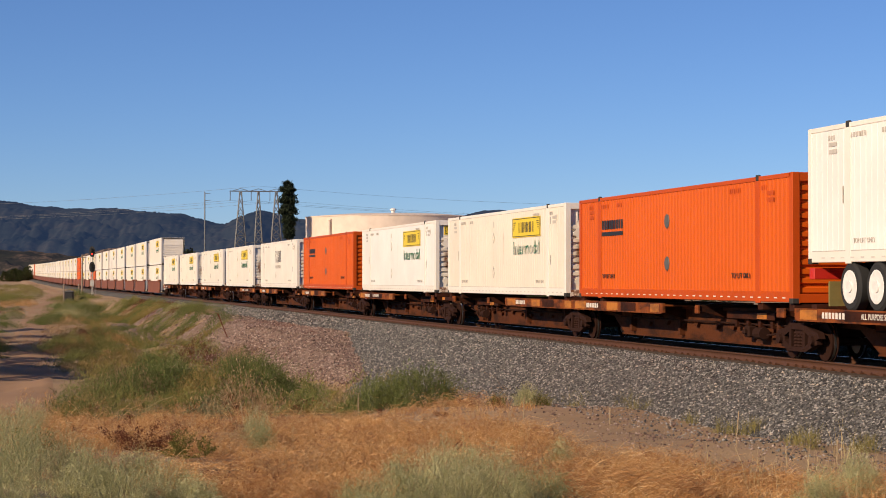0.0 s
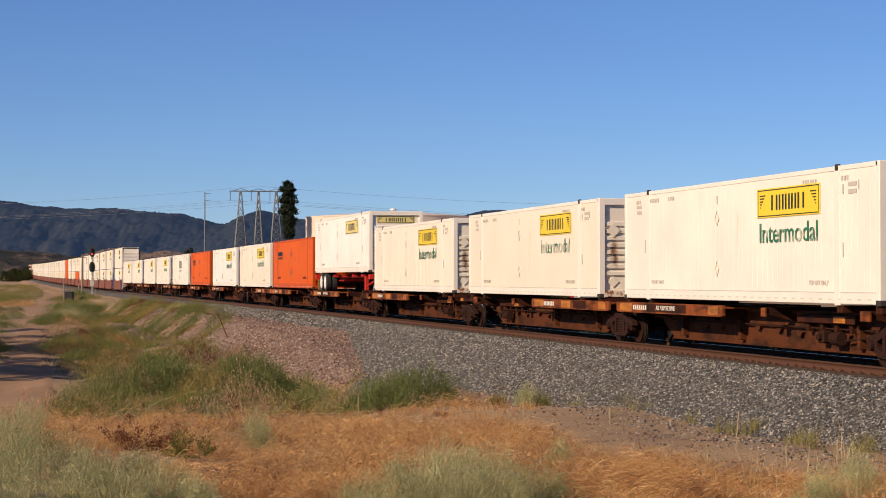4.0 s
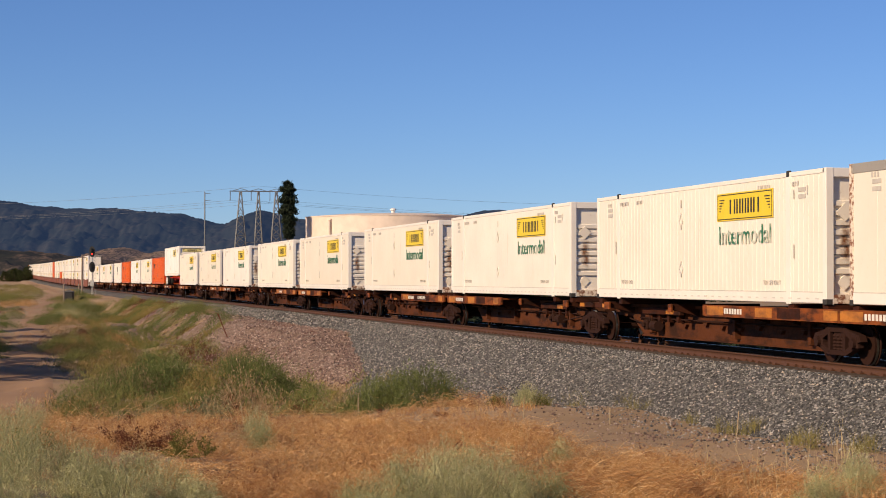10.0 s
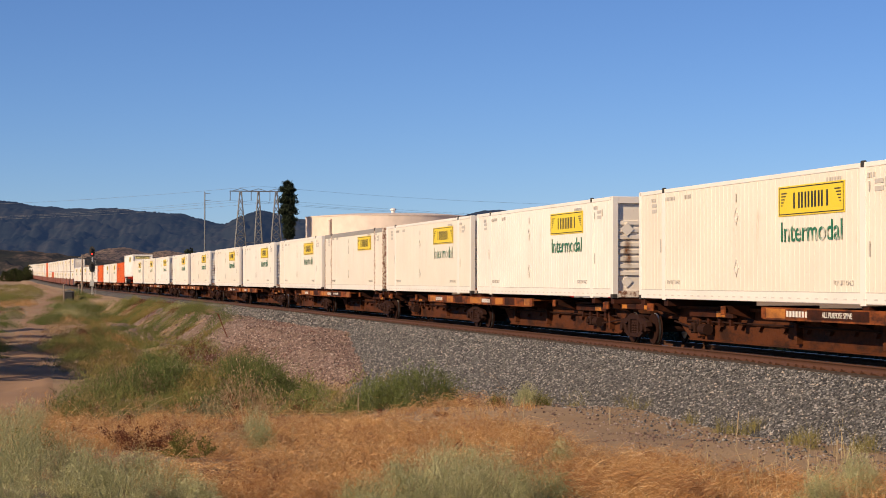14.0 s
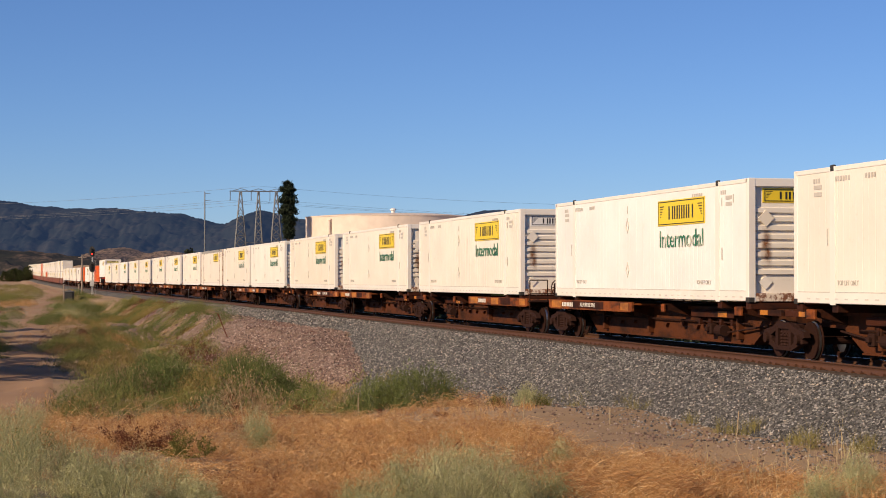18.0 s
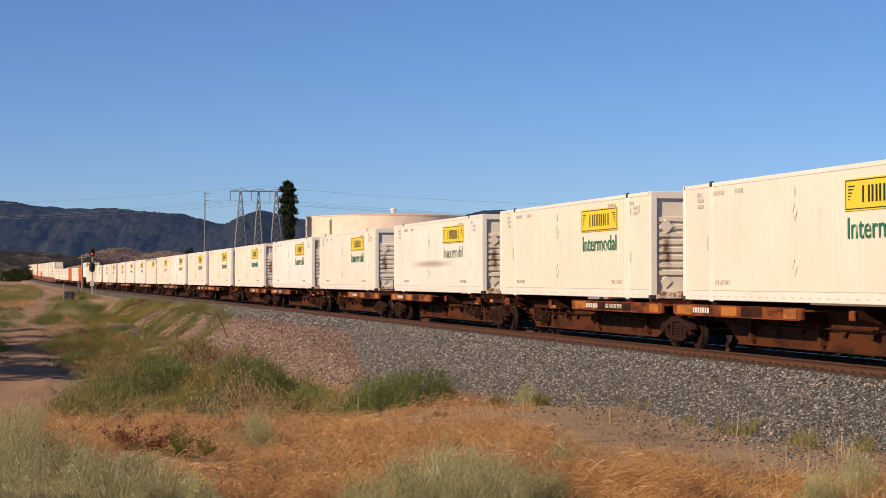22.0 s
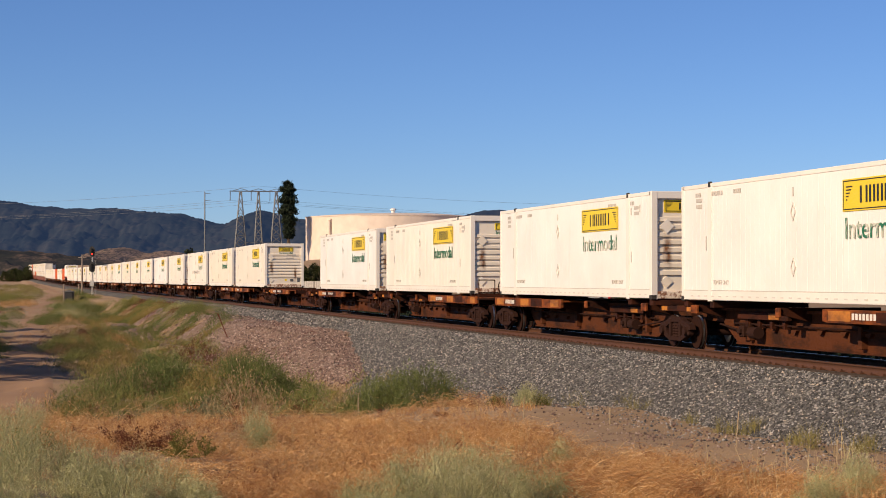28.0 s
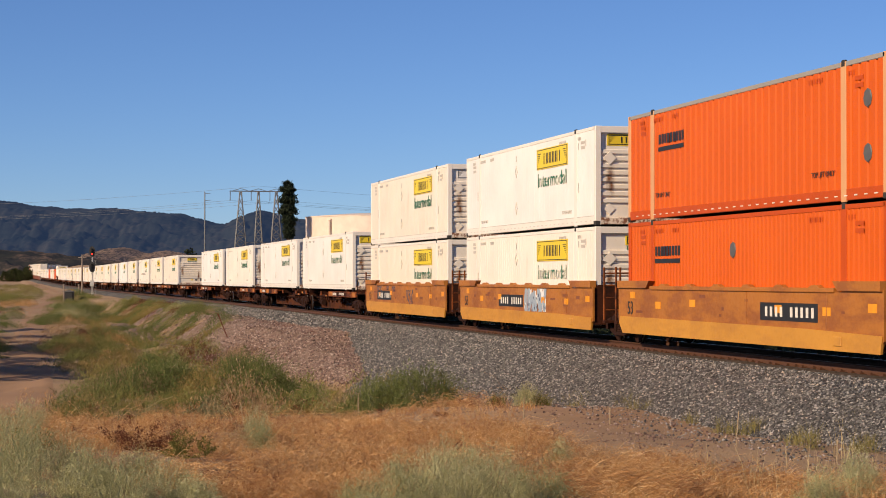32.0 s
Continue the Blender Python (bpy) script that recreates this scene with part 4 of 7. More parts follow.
def spine_unit(label, half, deck_front, rear_truck, brake_end, hitch, seed):
    """One platform of an articulated spine car. half: half the length between its ends."""
    r = random.Random(seed)
    u = thing("spine_car_platform", label, "railcar", "platforms of the spine cars")
    d = 1 if deck_front else -1
    sh = Shell()
    sh.prism([(-half + 0.4, 0.74), (-half + 2.0, 0.70), (-half + 3.0, 0.20), (half - 3.0, 0.20), (half - 2.0, 0.70), (half - 0.4, 0.74), (half - 0.4, 1.06), (-half + 0.4, 1.06)], -0.46, 0.46)
    sh.box(-half + 0.6, half - 0.6, -0.58, 0.58, 1.0, 1.08, 0.01)
    sh.box(-half + 3.0, half - 3.0, -0.53, 0.53, 0.185, 0.225, 0.01)
    part("spine_beam", sh, M_BEAM, u)
    # small lugs in a row along the beam
    lug = Shell().prism([(-0.15, 0.62), (0.15, 0.62), (0.15, 0.55), (-0.06, 0.52)], 0.44, 0.55).mesh("beam_lug", M_BEAM)
    for i in range(9):
        part("beam_lug", lug, None, u, at=pose(-half + 4.2 + i * (2 * half - 8.4) / 8 + r.uniform(-0.2, 0.2), 0, r.uniform(-0.04, 0.04)))
    for x in (-half + 3.6, half - 4.1, d * 1.1):
        part("beam_bracket", Shell().box(x, x + 0.16, 0.44, 0.62, 0.30, 0.92, 0.01), M_BEAM, u)
    # wide deck that carries trailer wheels, at one end
    x0, x1 = (0.6, half - 0.4) if deck_front else (-half + 0.4, -0.6)
    part("deck", Shell().box(x0, x1, -1.22, 1.22, 1.06, 1.11, 0.01), M_SILL, u)
    sill = Shell()
    sill.prism([(x0, 0.90), (x0 + 0.2, 0.87), (x1 - 0.2, 0.87), (x1, 0.90), (x1, 1.15), (x0, 1.15)], 1.2, 1.27)
    sill_me = sill.mesh("side_sill", M_SILL)
    s = part("side_sill", sill_me, None, u, "rusty orange side sill")
    part("side_sill", sill_me, None, u, at=pose(0, -2.47, 0))
    xs = x0 + 0.3
    pat = (0.9, 0.9) if r.random() < 0.5 else (0.7, 1.1)
    part("paint_patch", Shell().box(xs, xs + pat[0], 1.268, 1.274, 0.91, 1.12), M_PATCH, s)
    part("paint_patch", Shell().box(x1 - 0.3 - pat[1], x1 - 0.3, 1.268, 1.274, 0.91, 1.12), M_PATCH, s)
    mid = (x0 + x1) / 2
    if seed % 3 == 0:
        part("stencil_plate", Shell().box(mid - 1.55, mid + 1.55, 1.268, 1.273, 0.91, 1.12), M_BROWN, s)
        part("word", SILL_TEXT, None, s, "white stencilled words", Matrix.Translation((mid, 1.277, 1.015)) @ SIDE)
    else:
        part("paint_patch", Shell().box(mid - 0.3, mid + 0.7, 1.268, 1.274, 0.91, 1.12), M_PATCH, s)
        part("grime_patch", Shell().box(mid - 1.9, mid - 0.6, 1.268, 1.273, 0.90, 1.14), M_BROWN, s)
    mk = Shell()
    for k in range(7):
        mk.box(x1 - 2.6 + k * 0.17, x1 - 2.6 + k * 0.17 + 0.11, 1.268, 1.276, 0.95, 1.08)
    part("stencil_marking", mk, M_MARK, s)["kind"] = "stuff"
    br = Shell().prism([(-0.44, 0.72), (0.44, 0.72), (1.2, 0.93), (1.2, 1.06), (-1.2, 1.06), (-1.2, 0.93)], -0.04, 0.04, "x").mesh("deck_bracket", M_BROWN)
    for k in range(5):
        part("deck_bracket", br, None, u, at=pose(x0 + 0.5 + k * (x1 - x0 - 1.0) / 4, 0, 0))
    # container supports on the open part
    for x, w in ((-d * (half - 2.0), 0.22), (-d * 1.9, 0.12)):
        arm = Shell().prism([(-1.22, 1.0), (-1.22, 1.14), (1.22, 1.14), (1.22, 1.0), (0.44, 0.80), (-0.44, 0.80)], x - w * 0.7, x + w * 0.7, "x")
        part("cross_bearer", arm, M_BROWN, u)
        part("bearer_end", Shell().box(x - w, x + w, 1.2, 1.26, 0.92, 1.13, 0.01), M_SILL, u)
    lo = sorted((-d * (half - 3.6), -d * 2.6))
    part("side_channel", Shell().box(lo[0], lo[1], 0.60, 0.72, 0.82, 1.0, 0.01), M_BROWN, u, "rusty channel along the open half")
    for k in range(4):
        x = lo[0] + 0.4 + k * (lo[1] - lo[0] - 0.8) / 3
        part("channel_hanger", Shell().prism([(x - 0.12, 1.0), (x + 0.12, 1.0), (x + 0.06, 0.62), (x - 0.06, 0.62)], 0.46, 0.64), M_BROWN, u)
    part("paint_patch", Shell().box(lo[0] + 0.5, lo[0] + 1.1, 0.718, 0.726, 0.84, 0.98), M_PATCH, u)
    part("end_sill", Shell().box(-d * (half - 0.7) - 0.7, -d * (half - 0.7) + 0.7, 0.9, 1.0, 0.94, 1.08, 0.01), M_BROWN, u)
    part("paint_patch", Shell().box(-d * (half - 1.0) - 0.22, -d * (half - 1.0) + 0.22, 0.99, 1.006, 0.955, 1.065), M_PATCH, u)
    for x in (-6.05, 6.05, -7.9, 7.9):
        part("container_pad", Shell().box(x - 0.14, x + 0.14, -1.24, 1.24, 1.08, 1.2365, 0.01), M_BROWN, u)
    # brake gear hung beside the beam
    gx = -d * (half - 4.6)
    part("brake_cylinder", Shell().cyl((gx - 0.22, 0.66, 0.50), (gx + 0.22, 0.66, 0.50), 0.14, n=14).cyl((gx + 0.22, 0.66, 0.50), (gx + 0.4, 0.66, 0.50), 0.06, n=8), M_TRUCK, u)
    part("brake_valve", Shell().box(gx + 0.7, gx + 1.0, 0.46, 0.70, 0.38, 0.66, 0.03).box(gx + 0.76, gx + 0.92, 0.66, 0.78, 0.46, 0.58, 0.02), M_TRUCK, u)
    part("brake_pipe", Shell().cyl((-half + 3, 0.56, 0.70), (half - 3, 0.56, 0.70), 0.022, n=6), M_TRUCK, u)
    part("brake_rod", Shell().cyl((gx - d * 0.3, 0.62, 0.46), (gx - d * 2.6, 0.55, 0.66), 0.025, n=6), M_TRUCK, u)
    truck(u, half - 0.1 if not brake_end == 1 else half - 1.1)
    if rear_truck:
        truck(u, -half + 1.1)
        coup = Shell().box(-half - 0.35, -half + 0.7, -0.16, 0.16, 0.68, 0.98, 0.03)
        part("coupler", coup, M_TRUCK, u)
        pf = Shell()
        for y in (1.22, 0.62):
            pf.cyl((-half + 0.25, y, 0.8), (-half + 0.25, y, 1.75), 0.02, n=6)
        pf.cyl((-half + 0.25, 1.22, 1.75), (-half + 0.25, 0.62, 1.75), 0.02, n=6)
        pf.box(-half + 0.1, -half + 0.6, -1.25, 1.25, 1.02, 1.08, 0.01)
        pf.cyl((-half + 0.2, 1.22, 1.3), (-half + 0.2, -1.22, 1.3), 0.02, n=6)
        part("end_platform_rail", pf, M_TRUCK, u)
        wh = Shell()
        nseg = 20
        pts = [(0.28 * math.cos(6.2832 * k / nseg), 0.28 * math.sin(6.2832 * k / nseg)) for k in range(nseg)]
        for k in range(nseg):
            a, b = pts[k], pts[(k + 1) % nseg]
            wh.cyl((-half + 0.1, 0.25 + a[0], 1.5 + a[1]), (-half + 0.1, 0.25 + b[0], 1.5 + b[1]), 0.02, n=5, caps=False)
        for k in range(0, nseg, 5):
            wh.cyl((-half + 0.1, 0.25, 1.5), (-half + 0.1, 0.25 + pts[k][0], 1.5 + pts[k][1]), 0.014, n=5)
        wh.box(-half + 0.1, -half + 0.3, 0.1, 0.4, 1.2, 1.65, 0.02)
        part("hand_brake_wheel", wh, M_TRUCK, u)
    if hitch:
        hx = -d * (half - 2.2)
        hs = Shell()
        hs.box(hx - 0.45, hx + 0.45, -0.4, 0.4, 1.08, 1.14, 0.01)
        for y in (-0.17, 0.17):
            hs.box(hx - 0.08, hx + 0.08, y - 0.07, y + 0.07, 1.12, 2.0 if hitch == 2 else 1.3, 0.02)
            if hitch == 2:
                hs.cyl((hx + d * 1.9, y, 1.16), (hx + d * 0.1, y * 0.8, 1.8), 0.06, n=8)
        if hitch == 2:
            hs.box(hx - 0.2, hx + 0.2, -0.32, 0.32, 1.98, 2.12, 0.03)
        part("trailer_hitch", hs, M_RUST, u, "raised rusty trailer hitch" if hitch == 2 else "")
    return u


def well_unit(label, half, main, low, seed, detail=True, last=False, board=-2.3, paint=False):
    """One well of an articulated double-stack car."""
    u = thing("well_car_unit", label, "railcar", "wells of the double-stack cars")
    a = half - 1.75
    for sy in (1, -1) if detail else (1,):
        side = Shell()
        side.prism([(-a - 0.3, 0.56), (-a - 0.1, 0.36), (a + 0.4, 0.36), (a + 0.75, 0.66), (a + 0.75, 1.56), (a - 2.1, 1.52), (-a + 2.1, 1.52), (-a - 0.3, 1.56)],
                   sy * 1.38 - 0.03, sy * 1.38 + 0.03)
        sd = part("side_wall", side, main, u)
        part("bottom_sill", Shell().prism([(-a - 0.2, 0.30), (a + 0.3, 0.30), (a + 0.62, 0.58), (a + 0.5, 0.76), (-a + 3.5, 0.72), (-a - 0.28, 0.66)], sy * 1.41 - 0.02, sy * 1.41 + 0.03), low, sd)
        part("top_chord", Shell().box(-a + 2.0, a - 2.0, sy * 1.38 - 0.07, sy * 1.38 + 0.07, 1.50, 1.60, 0.012), main, sd)
        for sx in (1, -1):
            e = a + 0.7 if sx == 1 else a + 0.25
            part("end_cap", Shell().prism([(sx * e, 1.54), (sx * e, 1.74), (sx * (a - 2.0), 1.74), (sx * (a - 1.75), 1.54)], sy * 1.38 - 0.09, sy * 1.38 + 0.09), main, sd)
        if sy == 1 and detail:
            for x in (-a + 2.4, -a + 6.9):
                part("side_post", Shell().box(x - 0.02, x + 0.02, 1.40, 1.425, 0.75, 1.5, 0.006), main, sd)
            part("jacking_pad", Shell().box(-a + 1.6, -a + 2.0, 1.43, 1.46, 0.40, 0.60, 0.02), low, sd)
            for k, (x, z) in enumerate(((a - 0.5, 1.35), (a - 2.6, 1.1), (a - 5.2, 1.18), (-a + 5.0, 1.12), (-a + 2.4, 1.1), (-a + 0.2, 1.2))):
                part("reflector", Shell().box(x - 0.2, x + 0.2, 1.41, 1.418, z - 0.09, z + 0.09), M_REFLECT, sd)
            plate = part("number_board", Shell().box(board - 1.6, board + 1.6, 1.41, 1.416, 0.86, 1.26), M_BLACK, sd)
            pm = Shell()
            for k in range(10):
                if k != 5:
                    pm.box(board - 1.4 + k * 0.285, board - 1.4 + k * 0.285 + 0.13, 1.416, 1.421, 0.95, 1.17)
            part("number_lettering", pm, M_MARK, plate)["kind"] = "stuff"
            if paint:
                rg = random.Random(77)
                for k, (mat_, tag, count, big) in enumerate(((M_RIM, "patchy white painted ground of the graffiti", 18, 0.24), (M_GRAFFITI, "faded blue-grey painted graffiti", 34, 0.22), (M_GRAFFITI_DARK, "dark blue outlines of the graffiti", 14, 0.055))):
                    gp = Shell()
                    for j in range(count):
                        cx, cz = board - 1.85 - rg.uniform(0.0, 2.5), 1.06 + rg.uniform(-0.30, 0.36)
                        ww, hh, tilt = rg.uniform(0.5, 1.0) * big, rg.uniform(0.8, 1.5) * big, rg.uniform(-0.6, 0.6)
                        ol = []
                        for g_ in range(9):
                            ex, ez = ww * math.cos(g_ * 0.698) * rg.uniform(0.7, 1.1), hh * math.sin(g_ * 0.698) * rg.uniform(0.7, 1.1)
                            ol.append((cx + ex + tilt * ez, min(max(cz + ez, 0.74), 1.48)))
                        y_ = 1.4105 + 0.0045 * k + 0.00015 * j
                        gp.prism(ol, y_ - 0.002, y_)
                    part("graffiti", gp, mat_, sd, tag)["kind"] = "stuff"
            if seed == 5:
                sc = Shell()
                for cx, cz, rx, rz, turns in ((board + 1.3, 1.36, 0.16, 0.10, 2.2), (board + 0.7, 1.36, 0.12, 0.10, 1.6), (board - 0.8, 1.38, 0.16, 0.09, 1.8), (board - 2.2, 1.36, 0.14, 0.10, 2.4), (board - 5.6, 1.02, 0.34, 0.30, 1.4), (board - 5.2, 1.10, 0.20, 0.22, 1.7), (board - 6.1, 1.05, 0.16, 0.30, 1.0)):
                    pts = [(cx - 0.25 + 0.5 * k / 22 + rx * math.cos(turns * 6.2832 * k / 22), 1.414, cz + rz * math.sin(turns * 6.2832 * k / 22 + 0.4)) for k in range(23)]
                    sc.tube(pts, 0.012, 4)
                part("graffiti", sc, M_GRAFFITI_DARK, sd, "thin dark sprayed scrawls")["kind"] = "stuff"
            part("number", NUM53, None, sd, "", Matrix.Translation((a - 0.3, 1.416, 0.98)) @ SIDE)
            cl = Shell()
            for k in range(6):
                x = -a + 3.0 + k * (2 * a - 6.0) / 5
                cl.prism([(x - 0.3, 1.6), (x - 0.12, 1.66), (x + 0.12, 1.66), (x + 0.3, 1.6)], 1.32, 1.44)
            part("guide_lug", cl, main, sd)
            pr = Shell()
            rr = random.Random(seed)
            for k in range(9):
                x = -a + 1.0 + rr.random() * (2 * a - 2.0)
                z = 0.85 + rr.random() * 0.5
                pr.box(x, x + 0.12 + rr.random() * 0.5, 1.408, 1.413, z, z + 0.05 + rr.random() * 0.06)
            part("stencil_marking", pr, M_WELL_RED, sd)["kind"] = "stuff"
    part("well_floor", Shell().box(-a, a, -1.3, 1.3, 0.34, 0.42), M_BROWN, u)
    for sx in (1, -1):
        part("end_platform", Shell().prism([(sx * (a - 0.1), 0.45), (sx * (half - 0.15), 0.85), (sx * (half - 0.15), 1.2), (sx * (a + 0.4), 1.3), (sx * (a - 0.1), 1.3)], -0.55, 0.55), M_BROWN, u)
        if detail:
            part("end_bulkhead", Shell().box(sx * (a + 0.2) - 0.05, sx * (a + 0.2) + 0.05, -1.33, 1.33, 0.45, 1.62, 0.01), M_BROWN, u, "dark end wall of the well")
            part("step_plate", Shell().box(sx * (half - 0.55) - 0.12, sx * (half - 0.55) + 0.12, 0.84, 1.36, 0.52, 0.60, 0.01), M_BROWN, u)
            ld = Shell()
            for y in (1.34, 0.86):
                ld.cyl((sx * (half - 0.55), y, 0.6), (sx * (half - 0.55), y, 2.12), 0.035, n=6)
            for z in (0.9, 1.25, 1.6, 1.95):
                ld.cyl((sx * (half - 0.55), 1.34, z), (sx * (half - 0.55), 0.86, z), 0.022, n=6)
            part("end_ladder", ld, M_SILL, u)
    if detail:
        truck(u, half - 0.05)
    else:
        part("truck", FAR_TRUCK, None, u, at=pose(half - 0.05, 0, 0))
    if last:
        truck(u, -half + 0.05)
    return u


def chassis():
    """A red container chassis with landing legs and two axles; its wheels stand on z = 0."""
    c = thing("trailer_chassis", "red steel road chassis with white-rimmed dual tyres", "trailer")
    fr = Shell()
    for y in (0.5, -0.5):
        fr.box(-8.0, 8.0, y - 0.06, y + 0.06, 0.72, 0.905, 0.01)
    for x in (-7.9, -5.5, -3, 0, 2.5, 5, 7.9):
        fr.box(x - 0.06, x + 0.06, -1.2, 1.2, 0.76, 0.9, 0.01)
    part("frame", fr, M_RED, c)
    part("bolster", Shell().box(-8.05, -7.8, -1.28, 1.28, 0.66, 0.906, 0.015), M_RED, c)
    part("bolster", Shell().box(7.8, 8.05, -1.28, 1.28, 0.66, 0.906, 0.015), M_RED, c)
    leg = Shell()
    for y in (0.85, -0.85):
        leg.box(-5.2, -5.0, y - 0.1, y + 0.1, 0.12, 0.85, 0.015)
        leg.cyl((-5.0, y, 0.3), (-6.6, y * 0.6, 0.76), 0.04, n=6)
    leg.box(-5.15, -5.05, -0.85, 0.85, 0.4, 0.5)
    part("landing_leg", leg, M_RED, c)
    slider = Shell()
    slider.box(3.0, 6.9, -0.6, 0.6, 0.55, 0.72, 0.02)
    slider.box(6.6, 7.6, -0.9, 0.9, 0.25, 0.6, 0.03)
    part("bogie_frame", slider, M_RED, c)
    tyre = Shell().lathe([(0.30, -0.13), (0.45, -0.14), (0.505, -0.10), (0.51, 0.0), (0.505, 0.10), (0.45, 0.14), (0.30, 0.13)], 28, "y").mesh("tyre", M_TYRE, True)
    rim = Shell().lathe([(0.05, 0.10), (0.31, 0.132), (0.345, 0.146), (0.325, 0.153), (0.28, 0.143), (0.20, 0.136), (0.12, 0.138), (0.11, 0.165), (0.03, 0.168)], 24, "y").mesh("rim", M_RIM, True)
    for x in (6.0, 4.75):
        part("axle", Shell().cyl((x, -1.0, 0.51), (x, 1.0, 0.51), 0.07, n=8), M_DARK, c)
        for y in (1.14, 0.82, -0.82, -1.14):
            t = part("tyre", tyre, None, c, at=pose(x, y, 0.51))
            if abs(y) > 1:
                part("rim", rim, None, t, "white wheel rim", pose(0, 0, 0, 0, 0, 0 if y > 0 else 180))
    flap = Shell().box(7.0, 7.06, 0.6, 1.28, 0.1, 0.62)
    part("mud_flap", flap, M_OLIVE, c)
    return c


M_OLIVE = plain("olive_flap", (0.20, 0.17, 0.05), 0.8)
M_GRAFFITI_DARK = painted("dark_graffiti_paint", (0.03, 0.05, 0.09), (0.02, 0.02, 0.03), 0.5, 0.6, streak=False)
M_GRAFFITI = painted("graffiti_paint", (0.30, 0.36, 0.42), (0.08, 0.10, 0.13), 0.9, 0.6, streak=False)


# ---- the train, car by car ----
# s of each load's front corner at the start, what it is
WHITE = "white corrugated steel container with a yellow sign and green lettering"
UNITS = [(160.8, "white"), (142.2, "white_b"), (121.6, "white"), (103.0, "white"), (82.5, "swift"), (63.8, "orange"), (45.2, "white_d"), (26.8, "white_c"), (9.2, "orange"),
         (-7.8, "trailer"), (-25.3, "white_b"), (-44.0, "white"), (-62.5, "white"), (-83.4, "white_b"), (-102.2, "white"), (-122.8, "white"), (-141.2, "white"), (-160.0, "white_b"),
         (-177.3, "old"), (-194.3, "white"), (-211.4, "white_b"), (-229.9, "white_c"), (-248.4, "white_b"), (-266.9, "white_c"), (-287.3, "white_d"), (-306.1, "white"), (-326.7, "white"),
         (-345.4, "white_b"), (-364.05, "white"), (-383.5, "none"), (-403.0, "white_d"), (-421.6, "white_b"), (-442.1, "white_d"), (-460.6, "white_d")]
STACKS = [(-481.65, "white_c", "white_b"), (-500.9, "white_d", "white_b"), (-520.1, "orange_tall", "orange")]
FAR_STACKS = []
_s, _k = 181.0, 0
while _s < 1020:
    kind = "white"
    if _k in (10, 31):
        kind = "orange"
    FAR_STACKS.append((_s, kind, "orange" if _k in (7, 10, 31) else "white"))
    _s += 22.0 if _k < 1 else (20.6 if _k % 3 == 2 else 19.4)
    _k += 1

LABELS = {"white": WHITE, "white_b": "white ribbed steel container with a yellow sign and green lettering", "white_c": "stained cream-white ribbed container with a yellow sign", "white_d": "bright white steel container with a wide yellow end sign", "old": "older white panelled container with rust-streaked posts and a yellow sign", "swift": "white steel container with slanted black logo bars",
          "orange": "orange ribbed steel container with small black bars", "orange_tall": "orange container with deep ribs and cream posts",
          "plain": "white container with a yellow sign on a red chassis"}
PROTO = {}


def load(style, far=False):
    key = (style, far)
    if key not in PROTO:
        PROTO[key] = container(LABELS[style], style, "containers on the train", far)
        return PROTO[key]
    return copy_thing(PROTO[key], Matrix())


def ride(ob, s_mid, z, side=0.0, span=12.0):
    MOVERS.append((ob, s_mid, z, side, span))
    ob.matrix_basis = track_pose(s_mid, span) @ pose(0, side, z)


def build_train():
    cars = {}
    for i, (s, kind) in enumerate(UNITS):
        mid = s - CL / 2
        gap_f = (UNITS[i - 1][0] - s) if i else 20.5
        gap_r = (s - UNITS[i + 1][0]) if i + 1 < len(UNITS) else 21.0
        front_coupler, rear_coupler = gap_f > 20.0, gap_r > 20.0
        half = 9.28
        trailer = kind == "trailer"
        deck_front = i % 2 == 0 or trailer or kind == "orange"
        if kind == "none":
            deck_front = True
        hitch = 2 if (trailer or kind == "none") else (1 if i % 3 == 0 else 0)
        key = (deck_front, rear_coupler, front_coupler, hitch, i % 2)
        if key not in cars:
            cars[key] = spine_unit("rust-brown steel spine platform with orange side sills", half, deck_front, rear_coupler, 1 if front_coupler else 0, hitch, i + 3)
            car = cars[key]
        else:
            car = copy_thing(cars[key], Matrix())
        ride(car, mid, 0.0)
        if kind == "none":
            tagged(car, "empty rust-brown spine platform with its trailer hitch raised")
            continue
        if trailer:
            ch = chassis()
            ride(ch, mid, 1.115)
            box = container(LABELS["plain"], "plain", "containers on the train")
            ride(box, mid, 2.10)
            continue
        box = load(kind)
        ride(box, mid, 1.238)
        if s == -326.7:
            part("grey_smear", Shell().box(-3.6, 4.6, CW / 2 - 0.006, CW / 2 - 0.002, 1.0, 1.32), M_SMEAR, box, "grey dirt smear along the side")
    well_far = None
    for j, (s, upper, lower) in enumerate(STACKS):
        mid = s - CL / 2
        w = well_unit(("yellow-orange double-stack well with a black number board", "yellow-orange double-stack well with faded blue graffiti", "yellow-orange double-stack well with rust stains")[j], 9.6, M_WELL, M_WELL_LOW, 5 + j,
                      board=(4.2, 1.2, -3.4)[j], paint=j == 1)
        ride(w, mid, 0.0)
        ride(load(lower), mid, 0.424)
        ride(load(upper), mid, 0.424 + CH + 0.045)
    for j, (s, upper, lower) in enumerate(FAR_STACKS):
        mid = s - CL / 2
        if well_far is None:
            well_far = well_unit("rust-brown steel well of a double-stack railcar", 9.6, M_WELL_RED, M_WELL_RED, 6, False)
            w = well_far
        else:
            w = copy_thing(well_far, Matrix())
        ride(w, mid, 0.0)
        ride(load(lower, True), mid, 0.424)
        ride(load(upper, True), mid, 0.424 + CH + 0.045)


build_train()


